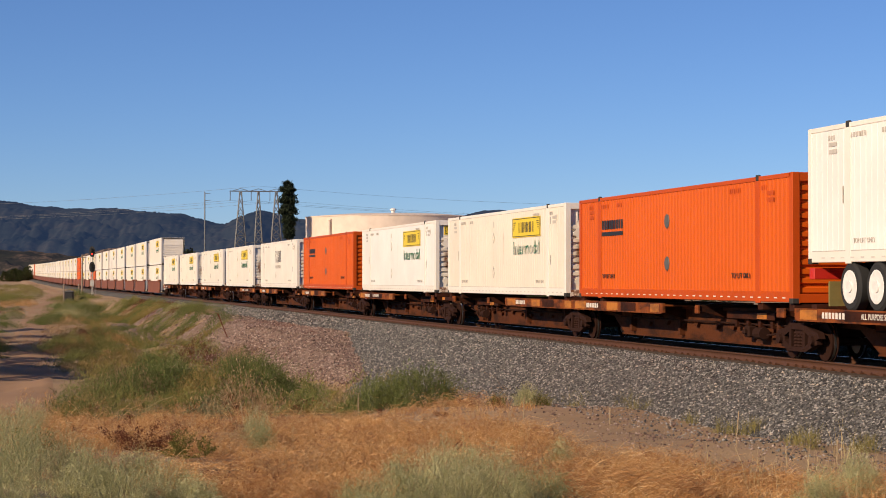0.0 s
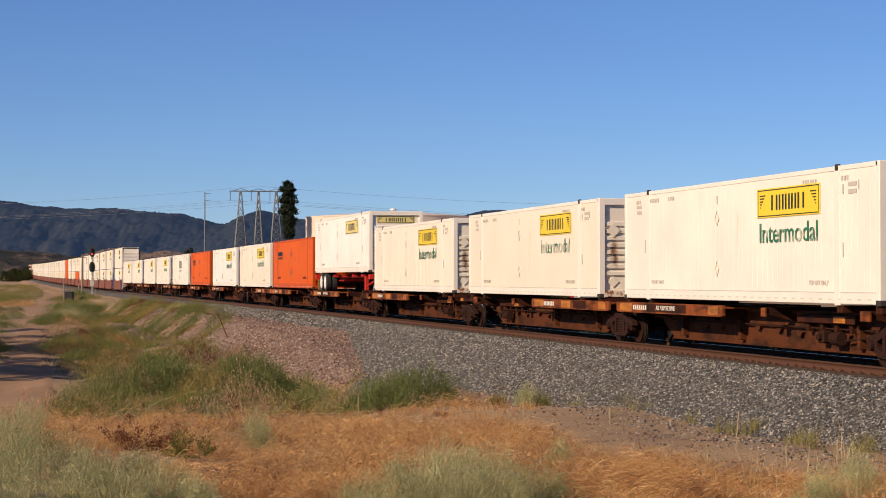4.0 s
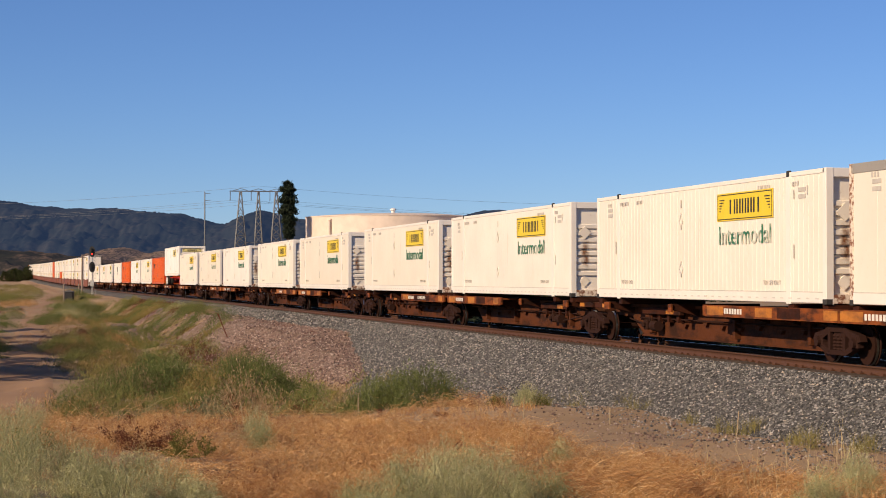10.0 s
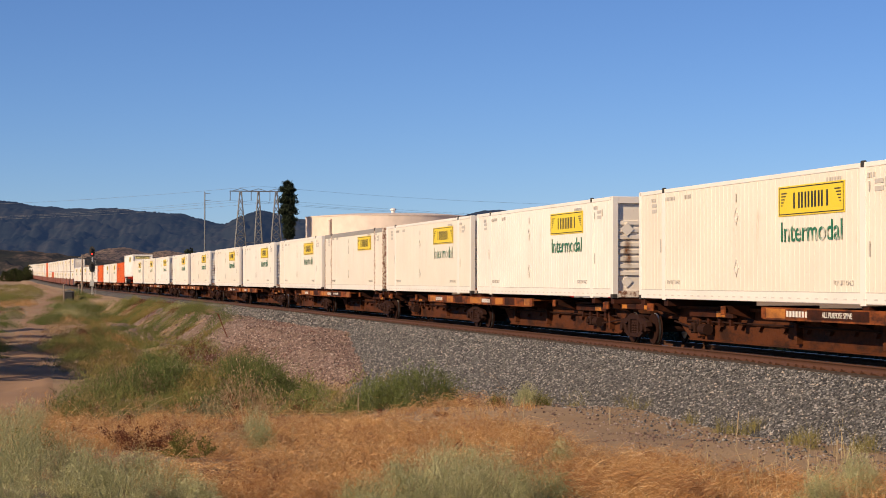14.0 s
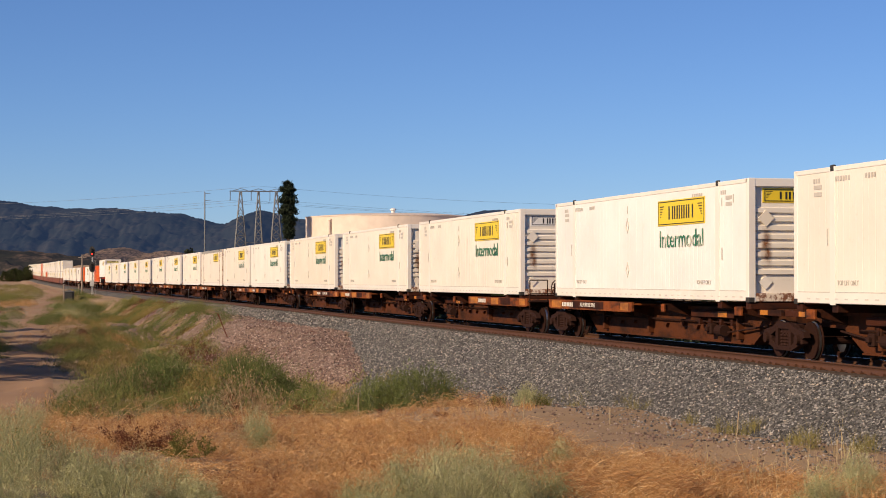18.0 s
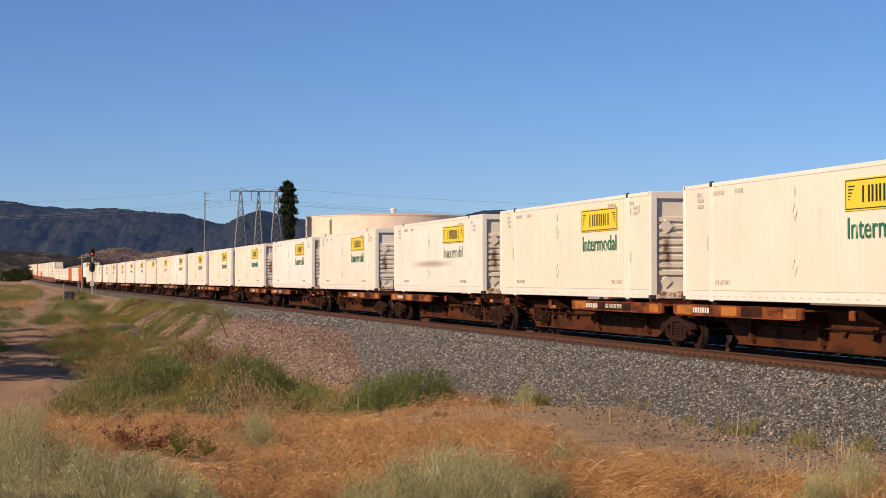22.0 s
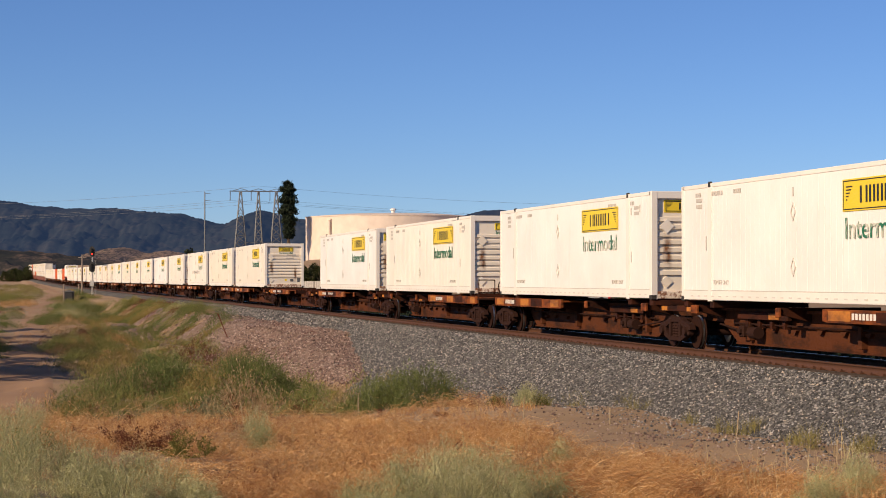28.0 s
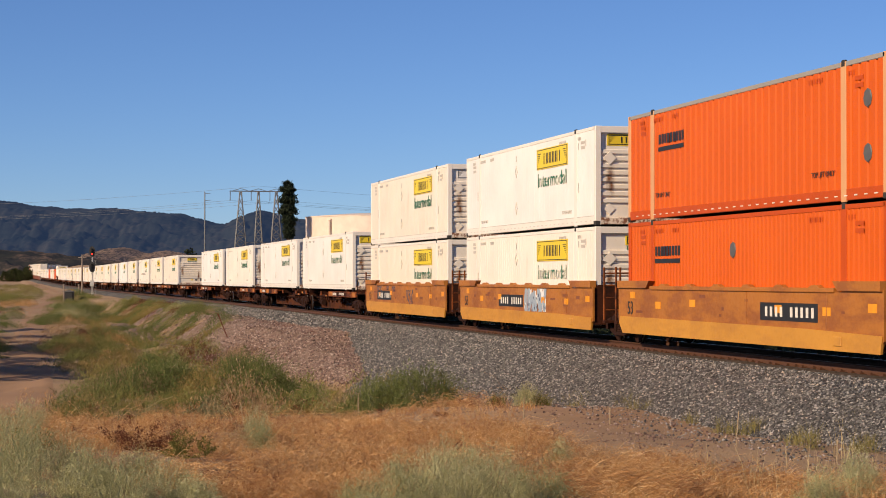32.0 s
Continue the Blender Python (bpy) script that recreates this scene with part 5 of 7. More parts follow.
# ---- tanks behind the track ----
def tank(px_left, px_right, py_top, dist, base, label, roof_vent=True):
    hw = (px_right - px_left) / 2 / 3457.6
    r = hw * dist / (1 - hw)
    cx = az((px_left + px_right) / 2, dist + r)
    t = thing("water_tank", label, "water tank", "water tanks", pose(cx, dist + r, base))
    top = hz(py_top, dist + r * 0.3) - base
    sh = Shell().lathe([(r, 0), (r, top)], 96)
    part("tank_wall", sh, M_TANK, t, smooth=True)
    part("roof", Shell().lathe([(r + 0.1, top - 0.15), (r + 0.12, top + 0.06), (r * 0.6, top + r * 0.035), (r * 0.2, top + r * 0.05), (0.3, top + r * 0.052)], 96), M_TANK, t, smooth=True)
    if roof_vent:
        part("roof_vent", Shell().lathe([(0.4, top + r * 0.045), (0.4, top + r * 0.05 + 0.6), (0.75, top + r * 0.05 + 0.7), (0.7, top + r * 0.05 + 1.0), (0.1, top + r * 0.05 + 1.2)], 12), M_RIM, t)
    return t, r, top


def add_pipe(t, r, top, ang, z0):
    """An overflow pipe with a bent head up the wall."""
    c, s = math.sin(ang), -math.cos(ang)
    p = Shell().cyl((c * (r + 0.35), s * (r + 0.35), z0), (c * (r + 0.35), s * (r + 0.35), top - 1.2), 0.3, n=10)
    p.cyl((c * (r + 0.35), s * (r + 0.35), top - 1.2), (c * (r - 0.1), s * (r - 0.1), top - 0.7), 0.3, 0.28, n=10)
    part("overflow_pipe", p, M_TANK, t)


tank_a, ra, ta = tank(541, 850, 382, 420.0, 3.0, "large cream-painted steel water tank")
add_pipe(tank_a, ra, ta, radians(-42.3), 0.0)
tank_b, rb, tb = tank(888, 1203, 382, 400.0, 3.0, "large cream-painted steel water tank behind bushes")
add_pipe(tank_b, rb, tb, radians(-15), 0.0)
tank_c, rc, tc_ = tank(1246, 1612, 385, 390.0, 3.0, "large cream-painted steel water tank behind trees")


# ---- plants ----
RNG = np.random.RandomState(11)


def z_at(X, Y):
    """Height of the ground under a place."""
    n = CS * X + SN * Y
    q = -SN * X + CS * Y
    return ground_z(n, q)


def blade_arrays(base, length, lean, width, droop, rng, low=0.2, flat=1.0):
    """Bent blades from base points: two quads each."""
    N = len(base)
    a = rng.uniform(0, 2 * np.pi, N)
    d = np.stack([np.cos(a), np.sin(a), np.zeros(N)], -1)
    side = np.stack([-np.sin(a), np.cos(a), np.zeros(N)], -1)
    tw = rng.uniform(0, np.pi, N)
    side = side * np.cos(tw)[:, None] + d * np.sin(tw)[:, None]
    L = length[:, None]
    ln = (lean * rng.uniform(low, 1.0, N))[:, None]
    up = np.array([0, 0, flat])
    mid = base + d * L * ln * 0.45 + up * L * 0.55 * np.sqrt(np.clip(1 - ln * ln * 0.6, 0.05, 1))
    tip = mid + d * L * (ln * 0.55 + droop * 0.3) + up * L * (0.45 * np.sqrt(np.clip(1 - ln * ln, 0.02, 1)) - droop * rng.uniform(0, 0.5, N)[:, None])
    w = width[:, None] / 2
    V = np.stack([base - side * w, base + side * w, mid - side * w * 0.8, mid + side * w * 0.8, tip - side * w * 0.25, tip + side * w * 0.25], 1).reshape(-1, 3)
    i = (np.arange(N) * 6)[:, None]
    F = np.concatenate([i + np.array([[0, 1, 3, 2]]), i + np.array([[2, 3, 5, 4]])], 0)
    return V, F


def leaf_arrays(centre, size, rng, up=0.0, long=1.0):
    """Small leaves, each a folded diamond of two triangles' worth of quad, turned at random."""
    N = len(centre)
    u = rng.normal(size=(N, 3))
    u[:, 2] += up
    u /= np.linalg.norm(u, axis=1)[:, None]
    w = np.cross(u, rng.normal(size=(N, 3)))
    w /= np.linalg.norm(w, axis=1)[:, None]
    s = size[:, None]
    V = np.stack([centre - u * s * long, centre + w * s * 0.5, centre + u * s * long, centre - w * s * 0.5], 1).reshape(-1, 3)
    F = (np.arange(N) * 4)[:, None] + np.array([[0, 1, 2, 3]])
    return V, F


def joined(chunks):
    V, F, o = [], [], 0
    for v, f in chunks:
        V.append(v)
        F.append(f + o)
        o += len(v)
    return np.concatenate(V), np.concatenate(F)


def stuff(name, chunks, mat, label, category):
    V, F = joined(chunks)
    return tagged(new(name, raw_mesh(name, V, F, mat)), label, category, kind="stuff")


ROAD = [(30, -1.6), (48, -0.3), (60, 0.5), (75, 0.75), (100, 1.2), (135, 1.9), (170, 2.8), (210, 4.1), (250, 5.6), (290, 7.2), (330, 8.8), (420, 10.2), (560, 10.5), (760, 10.8)]


def road_n(q):
    return np.interp(q, [a for a, _ in ROAD], [b for _, b in ROAD])


# where other low plants stand in the dry grass, and the bare earth by the ballast
CLEARINGS = [(-4.15, 27.4, 0.75, 2.4), (-3.3, 27.0, 0.45, 2.0), (-2.85, 30.8, 0.4, 2.4), (4.2, 38.0, 2.6, 9.0)]


def spots(count, areas, rng, clear=True):
    """Points spread in tilted ellipses of the plan, off the road: (x, y, half-length, half-depth, turn in degrees, weight)."""
    w = np.array([a[5] for a in areas], float)
    pick = rng.choice(len(areas), count, p=w / w.sum())
    A = np.array([a[:5] for a in areas])[pick]
    r, t = np.sqrt(rng.uniform(0, 1, count)) ** 0.8, rng.uniform(0, 2 * np.pi, count)
    ex, ey = r * np.cos(t) * A[:, 2], r * np.sin(t) * A[:, 3]
    c, s = np.cos(np.radians(A[:, 4])), np.sin(np.radians(A[:, 4]))
    X, Y = A[:, 0] + ex * c - ey * s, A[:, 1] + ex * s + ey * c
    n, q = CS * X + SN * Y, -SN * X + CS * Y
    keep = (np.abs(n - road_n(q)) > 1.25 + 0.5 * lumps(X, Y, 6.0, 17)) | (q < 56)
    for cx, cy, a, b in CLEARINGS if clear else ():
        keep &= ((X - cx) / a) ** 2 + ((Y - cy) / b) ** 2 > 1.0
    return X[keep], Y[keep]


def tussocks(count, per, areas, height, reach, width, lean, droop, rng, low=0.2, flat=1.0, clump=0.0):
    """Grass in tufts: blades fan out from many small roots."""
    X, Y = spots(count, areas, rng)
    if clump:
        keep = rng.uniform(0, 1, len(X)) < 0.12 + 1.1 * smooth(-0.35, 0.55, lumps(X, Y, clump, 41))
        X, Y = X[keep], Y[keep]
    count = len(X)
    tall = height * rng.uniform(0.45, 1.15, count) * (0.8 + 0.35 * lumps(X, Y, 3.0, 31) + (0.35 * lumps(X, Y, clump, 41) if clump else 0))
    X, Y, H = np.repeat(X, per), np.repeat(Y, per), np.repeat(tall, per)
    X, Y = X + rng.normal(0, reach, len(X)), Y + rng.normal(0, reach, len(Y))
    base = np.stack([X, Y, z_at(X, Y) - 0.03], -1)
    return blade_arrays(base, np.clip(H * rng.uniform(0.5, 1.2, len(H)), 0.05, None), lean, width * rng.uniform(0.6, 1.3, len(H)), droop, rng, low, flat)


def shrubs(places, leaves, leaf, rng, squash=0.75, long=1.4):
    """Rounded, broken shrubs: leaves along twigs that fan up from the root. places: x, y, radius, height."""
    out = []
    for x, y, r, h in places:
        k = max(10, int(28 * r))
        a, e = rng.uniform(0, 2 * np.pi, k), rng.uniform(0.1, 1.0, k)
        z0 = float(z_at(x, y))
        tip = np.stack([x + np.cos(a) * r * np.sqrt(1 - e * e * squash) * rng.uniform(0.6, 1.1, k), y + np.sin(a) * r * np.sqrt(1 - e * e * squash) * rng.uniform(0.6, 1.1, k), z0 + h * e * rng.uniform(0.7, 1.1, k)], -1)
        root = np.stack([x + rng.normal(0, r * 0.15, k), y + rng.normal(0, r * 0.15, k), np.full(k, z0)], -1)
        n = int(leaves * r * r)
        j = rng.randint(0, k, n)
        f = np.sqrt(rng.uniform(0.05, 1.0, n))[:, None]
        c = root[j] * (1 - f) + tip[j] * f + rng.normal(0, 0.09 * r, (n, 3)) * np.array([1, 1, 0.7])
        c[:, 2] = np.maximum(c[:, 2], z0 + 0.02)
        out.append(leaf_arrays(c, leaf * rng.uniform(0.5, 1.3, n), rng, 0.6, long))
    return out


def mounds(places, per, width, rng, lean=0.9, droop=0.2, fluff=0.0):
    """Feathery weeds: many fine shoots that fan out of each root. places: x, y, radius, height; fluff: how far up the shoots branch off."""
    P = np.repeat(np.array(places, float), per, 0)
    N = len(P)
    X, Y = P[:, 0] + rng.normal(0, 0.36, N) * P[:, 2], P[:, 1] + rng.normal(0, 0.36, N) * P[:, 2]
    dome = np.clip(1.1 - 0.45 * (((X - P[:, 0]) ** 2 + (Y - P[:, 1]) ** 2) / (P[:, 2] * 0.6) ** 2), 0.2, 1.1)
    base = np.stack([X, Y, z_at(X, Y) - 0.02 + fluff * P[:, 3] * dome * rng.uniform(0, 1, N)], -1)
    return blade_arrays(base, P[:, 3] * dome * (1 - fluff * 0.8) * rng.uniform(0.55, 1.15, N), lean, width * rng.uniform(0.6, 1.3, N), droop, rng)


def clouds(places, per, leaf, rng, long=2.0):
    """Soft rounded weeds: small leaves massed in a broken dome over each root. places: x, y, radius, height."""
    P = np.repeat(np.array(places, float), per, 0)
    N = len(P)
    a, e = rng.uniform(0, 2 * np.pi, N), rng.uniform(0, 1, N)
    rad = np.sqrt(1 - e * e) * rng.uniform(0.3, 1.1, N) ** 0.6
    lobes = 1 + 0.3 * np.sin(3 * a + P[:, 0] * 7) + 0.2 * np.sin(5 * a + P[:, 1] * 5)
    X, Y = P[:, 0] + np.cos(a) * rad * P[:, 2] * lobes, P[:, 1] + np.sin(a) * rad * P[:, 2] * lobes
    Z = z_at(X, Y) + P[:, 3] * e * rng.uniform(0.45, 1.15, N)
    return leaf_arrays(np.stack([X, Y, Z], -1), leaf * rng.uniform(0.5, 1.4, N), rng, 0.9, long)


def tangle(count, areas, length, width, rng, rise=0.3, lift=0.22, clear=True):
    """Long thin dead stalks that arch over one another, two pieces each."""
    X, Y = spots(count, areas, rng, clear)
    keep = rng.uniform(0, 1, len(X)) < 0.25 + smooth(-0.5, 0.5, lumps(X, Y, 1.9, 43))
    X, Y = X[keep], Y[keep]
    N = len(X)
    a = rng.uniform(0, 2 * np.pi, N)
    d = np.stack([np.cos(a), np.sin(a), np.zeros(N)], -1)
    L = length * rng.uniform(0.35, 1.2, N)
    bend = rng.normal(0, 0.5, N)
    side = np.stack([-np.sin(a), np.cos(a), np.zeros(N)], -1)
    z0 = z_at(X, Y) + lift * rng.uniform(0, 1, N) ** 1.5 * (1 + 0.6 * lumps(X, Y, 1.9, 43))
    up = rise * rng.uniform(0.1, 1.0, N)
    tilt = np.abs(rng.normal(0, 0.5, N))
    w = width * rng.uniform(0.6, 1.3, N)
    V = []
    for s in (0.0, 0.5, 1.0):
        c = np.stack([X, Y, z0], -1) + d * (L * s)[:, None] + side * (L * bend * s * s)[:, None]
        c[:, 2] += L * (up * 4 * s * (1 - s) * 0.6 + tilt * s)
        o = (side * 0.5 + np.array([0, 0, 0.85])) * (w * (1 - 0.5 * s) / 2)[:, None]
        V += [c - o, c + o]
    V = np.stack(V, 1).reshape(-1, 3)
    i = (np.arange(N) * 6)[:, None]
    return V, np.concatenate([i + np.array([[k, k + 1, k + 3, k + 2]]) for k in (0, 2)], 0)


# places in the plan: tilted ellipses (x, y, half-length, half-depth, turn, weight)
DRY_AREAS = [(-4.2, 35, 4.6, 6.5, 0, 26), (-0.6, 33, 2.6, 6.0, 0, 22), (-2.8, 45, 4.4, 4.6, 0, 16), (1.6, 27.5, 2.0, 2.4, 0, 9), (-7.5, 42, 2.6, 6, 0, 6), (-2.2, 25.8, 2.0, 2.6, 0, 15), (-5.0, 29, 2.4, 4, 0, 9)]
THIN_DRY = [(4.3, 25.6, 2.8, 1.8, 0, 9), (2.2, 24.6, 1.2, 1.6, 0, 5), (2.4, 30, 1.4, 3.0, 0, 2), (-15.5, 88, 1.2, 8, 13, 2), (-20, 116, 2.0, 10, 13, 2), (-26, 150, 2.5, 16, 13, 2), (-46, 212, 4, 24, 13, 3), (1.5, 40, 1.2, 4, 0, 1)]
STRAW_AREAS = [(5.4, 25.5, 2.4, 2.4, 0, 6), (6.6, 29, 1.4, 3, -15, 4), (3.0, 30, 2.2, 3.6, 0, 3), (0, 36, 6, 8, 0, 4), (-5, 46, 6, 5, 0, 4)]
GREEN_AREAS = [(-6.5, 56, 3.0, 7, 12, 9), (-9.0, 62, 3.6, 8, 12, 12), (-12.0, 84, 3.4, 17, 13, 26), (-17, 112, 4.0, 22, 14, 26), (-23, 150, 5.0, 30, 14, 22), (-1.6, 52, 1.4, 3.2, 0, 4),
               (-29.5, 122, 1.6, 26, 13.5, 8), (-42, 180, 3.5, 36, 13, 8), (-54, 240, 4.5, 34, 13, 9), (-66, 300, 5.0, 36, 13, 9), (-84, 350, 8, 40, 13, 6), (-36, 215, 4.0, 34, 12, 7), (-44, 262, 3.5, 26, 12, 5)]

stuff("dry_grass", [tussocks(5200, 14, DRY_AREAS, 0.40, 0.09, 0.006, 0.95, 0.6, RNG, 0.15, 0.85, 1.7), tangle(16000, DRY_AREAS, 0.20, 0.006, RNG, 0.5, 0.30), tangle(2000, DRY_AREAS, 0.36, 0.006, RNG, 0.5, 0.35), tangle(9000, DRY_AREAS[-2:], 0.2, 0.007, RNG, 0.2, 0.05, False)], M_DRY, "tangled orange-brown dry grass", "grass")
stuff("straw_arcs", [tangle(70, DRY_AREAS[:4] + DRY_AREAS[5:6], 0.55, 0.007, RNG, 0.6, 0.40)], M_STRAW, "long pale arching straw", "grass")


def dry_bushes(count):
    X, Y = spots(count, DRY_AREAS, RNG)
    out = []
    for x, y in zip(X, Y):
        r = RNG.uniform(0.3, 0.75)
        out.append((x, y, r, r * RNG.uniform(0.45, 0.75)))
    return out


stuff("dry_brush", shrubs(dry_bushes(270), 3000, 0.0045, RNG, 0.75, 8.0), M_DRY, "rounded tangles of thin orange twigs", "shrub")
stuff("tan_brush", shrubs(dry_bushes(60), 2800, 0.0045, RNG, 0.75, 9.0), M_TAN, "rounded tangles of grey-tan twigs", "shrub")
stuff("thin_dry_grass", [tussocks(2300, 12, THIN_DRY, 0.34, 0.09, 0.008, 0.95, 0.7, RNG), tangle(14000, THIN_DRY[:3], 0.22, 0.006, RNG)], M_DRY, "sparse tufts of orange dry grass", "grass")
stuff("pale_straw", [tussocks(150, 4, STRAW_AREAS, 0.62, 0.05, 0.008, 0.35, 0.1, RNG)], M_STRAW, "pale yellow dry stalks", "grass")
stuff("yellow_weeds", [mounds([(x + RNG.normal(0, 0.3), y + RNG.normal(0, 0.5), RNG.uniform(0.25, 0.5), RNG.uniform(0.25, 0.45)) for x, y in ((3.9, 46.5), (4.3, 45.6), (3.4, 48.5), (5.1, 40.2), (6.4, 36.2), (6.9, 34.5), (7.3, 33.0), (7.0, 31.6), (6.4, 33.4), (6.9, 32.2), (7.5, 31.0), (5.8, 37.0), (4.6, 43.5), (2.2, 50.5), (1.5, 53.5), (5.6, 38.0)) for _ in range(2)], 70, 0.008, RNG)], M_OLIVE, "thin yellow-green weeds on the stones", "weeds")
stuff("green_grass", [tussocks(900, 12, GREEN_AREAS, 0.30, 0.2, 0.014, 0.95, 0.5, RNG)], M_BANK, "green and olive weeds on the bank", "weeds")

# weeds over the bank: separate bushes in patches of their own colour, with bare earth between
def tufted(places, per, leaf, rng, long=4.5, up=1.6):
    """Feathery bushes: upright shoots massed in an uneven dome over each root. places: x, y, radius, height."""
    P = np.array(places, float)
    P = np.repeat(P, np.maximum(40, (per * P[:, 2] ** 2 * (0.4 + P[:, 3])).astype(int)), 0)
    N = len(P)
    a, e = rng.uniform(0, 2 * np.pi, N), rng.uniform(0, 1, N)
    rad = np.sqrt(1 - e * e) * rng.uniform(0.25, 1.1, N) ** 0.5
    lobes = 1 + 0.32 * np.sin(3 * a + P[:, 0] * 7) + 0.22 * np.sin(5 * a + P[:, 1] * 5) + 0.12 * np.sin(9 * a + P[:, 0] * 3)
    X, Y = P[:, 0] + np.cos(a) * rad * P[:, 2] * lobes, P[:, 1] + np.sin(a) * rad * P[:, 2] * lobes
    crown = 1 + 0.30 * np.sin(X * 6.1 + P[:, 1]) * np.sin(Y * 5.3 + P[:, 0])
    Z = z_at(X, Y) + P[:, 3] * crown * e * rng.uniform(0.55, 1.15, N)
    return leaf_arrays(np.stack([X, Y, Z], -1), leaf * rng.uniform(0.5, 1.4, N), rng, up, long)


def bank_places(count, n0, n1, q0, q1, power, size, tall, seed, gap=-0.25, patch=8.0):
    """Roots strewn over a stretch of the plan, n0 and n1 functions of q, in patches with bare gaps between."""
    rng = np.random.RandomState(seed)
    q = q0 + (q1 - q0) * rng.uniform(0, 1, count) ** power
    n = n0(q) + (n1(q) - n0(q)) * rng.uniform(0, 1, count)
    keep = lumps(n, q * 0.6, patch, seed + 60) + rng.normal(0, 0.08, count) > gap
    keep &= np.abs(n - road_n(q)) > 1.2
    n, q = n[keep], q[keep]
    r = size * np.exp(rng.normal(0.0, 0.5, len(n))) * (1 + 0.4 * smooth(110, 220, q))
    h = np.clip(r * tall * rng.uniform(0.5, 1.4, len(n)) * (0.75 + 0.5 * np.clip(lumps(n, q * 0.6, patch, seed + 60), -0.5, 1)), 0.12, 0.95)
    h = np.where(rng.uniform(0, 1, len(n)) < 0.22 * smooth(104, 94, q), np.clip(h * 1.9, 0, 1.25), h)
    return np.stack([CS * n - SN * q, SN * n + CS * q, r, h], -1)


def slope_foot(q):
    return 10.2 + 1.6 * smooth(112, 140, q) - 2.4 * smooth(170, 290, q)


BANK = np.concatenate([
    bank_places(330, lambda q: road_n(q) + 1.5 + 1.4 * smooth(90, 76, q), slope_foot, 72, 128, 0.85, 0.60, 0.68, 3, 0.02, 5.0),
    bank_places(120, lambda q: 3.6 + 0 * q, lambda q: 10.4 + 0 * q, 66, 75, 1.0, 0.55, 0.95, 5, -0.15, 4.5),
    bank_places(330, lambda q: road_n(q) + 1.9, slope_foot, 118, 290, 1.2, 0.66, 0.50, 7, 0.0, 7.0),
    bank_places(300, lambda q: slope_foot(q) - 1.6 - 0.6 * smooth(125, 110, q), lambda q: slope_foot(q) + 2.2 - 0.9 * smooth(160, 230, q), 106, 200, 1.1, 0.52, 0.50, 9, -0.12, 6.0),
    bank_places(260, lambda q: road_n(q) - 1.9 - 8.0, lambda q: road_n(q) - 1.9, 100, 300, 1.0, 0.62, 0.5, 11, -0.05, 7.0),
    bank_places(330, lambda q: -3.0 + 0 * q, lambda q: 11.0 + 0 * q, 54, 66, 1.0, 0.34, 0.8, 13, -0.45, 4.0)])
_tone = lumps(BANK[:, 0], BANK[:, 1] * 0.55, 6.0, 52) * 0.9 + RNG.normal(0, 0.10, len(BANK))
_tone = _tone - 0.40 * smooth(84, 74, BANK[:, 1]) * smooth(62, 68, BANK[:, 1]) - 0.12 * smooth(100, 130, BANK[:, 1])
_odd = RNG.uniform(0, 1, len(BANK))


def of_tone(lo, hi):
    return BANK[(_tone >= lo) & (_tone < hi) & (_odd > 0.18)]


stuff("dark_green_weeds", [tufted(of_tone(-9, -0.25), 1900, 0.013, RNG)], M_WEED_DARK, "dark green feathery weeds over the old bank", "weeds")
stuff("green_weeds", [tufted(of_tone(-0.25, 0.12), 1900, 0.013, RNG)], M_WEED_MID, "soft green weeds over the old bank", "weeds")
stuff("olive_weeds", [tufted(of_tone(0.12, 0.5), 1900, 0.013, RNG)], M_WEED_OLIVE, "soft olive-yellow weeds over the old bank", "weeds")
stuff("blue_green_weeds", [tufted(of_tone(0.5, 9), 1900, 0.013, RNG)], M_WEED_BLUE, "grey-green weeds over the old bank", "weeds")
stuff("grey_weeds", [tufted(BANK[_odd < 0.05], 1200, 0.014, RNG)], M_SAGE, "pale grey-green weeds over the old bank", "weeds")
stuff("tan_weeds", [tufted(BANK[(_odd >= 0.05) & (_odd < 0.14)], 1100, 0.014, RNG)], M_TAN, "tan dead weeds over the old bank", "weeds")
stuff("red_dead_weeds", [tufted(BANK[(_odd >= 0.14) & (_odd < 0.18)], 1100, 0.014, RNG)], M_RUSTY, "dark red-brown dead weeds over the old bank", "weeds")
def strewn(x, y, dx, dy, count, r, h):
    return [(x + RNG.normal(0, dx), y + RNG.normal(0, dy), r * RNG.uniform(0.7, 1.3), h * RNG.uniform(0.7, 1.3)) for _ in range(count)]


stuff("orange_weeds", [tufted(strewn(-19.7, 109.5, 0.9, 1.6, 12, 0.55, 0.62) + strewn(-15.3, 91.5, 0.4, 0.8, 6, 0.4, 0.5) + strewn(-50.5, 228, 1.2, 5, 10, 1.0, 0.6) + strewn(-31.2, 163, 0.9, 3, 8, 0.6, 0.5) + strewn(-29.5, 128, 0.9, 4, 8, 0.6, 0.5)
      + strewn(-11.6, 61.0, 0.9, 1.2, 10, 0.35, 0.4) + strewn(-8.6, 60.5, 1.4, 1.5, 12, 0.35, 0.42) + strewn(-5.0, 59.0, 1.2, 1.2, 9, 0.35, 0.4), 1300, 0.012, RNG)], M_DRY, "orange dry weeds over the old bank", "weeds")
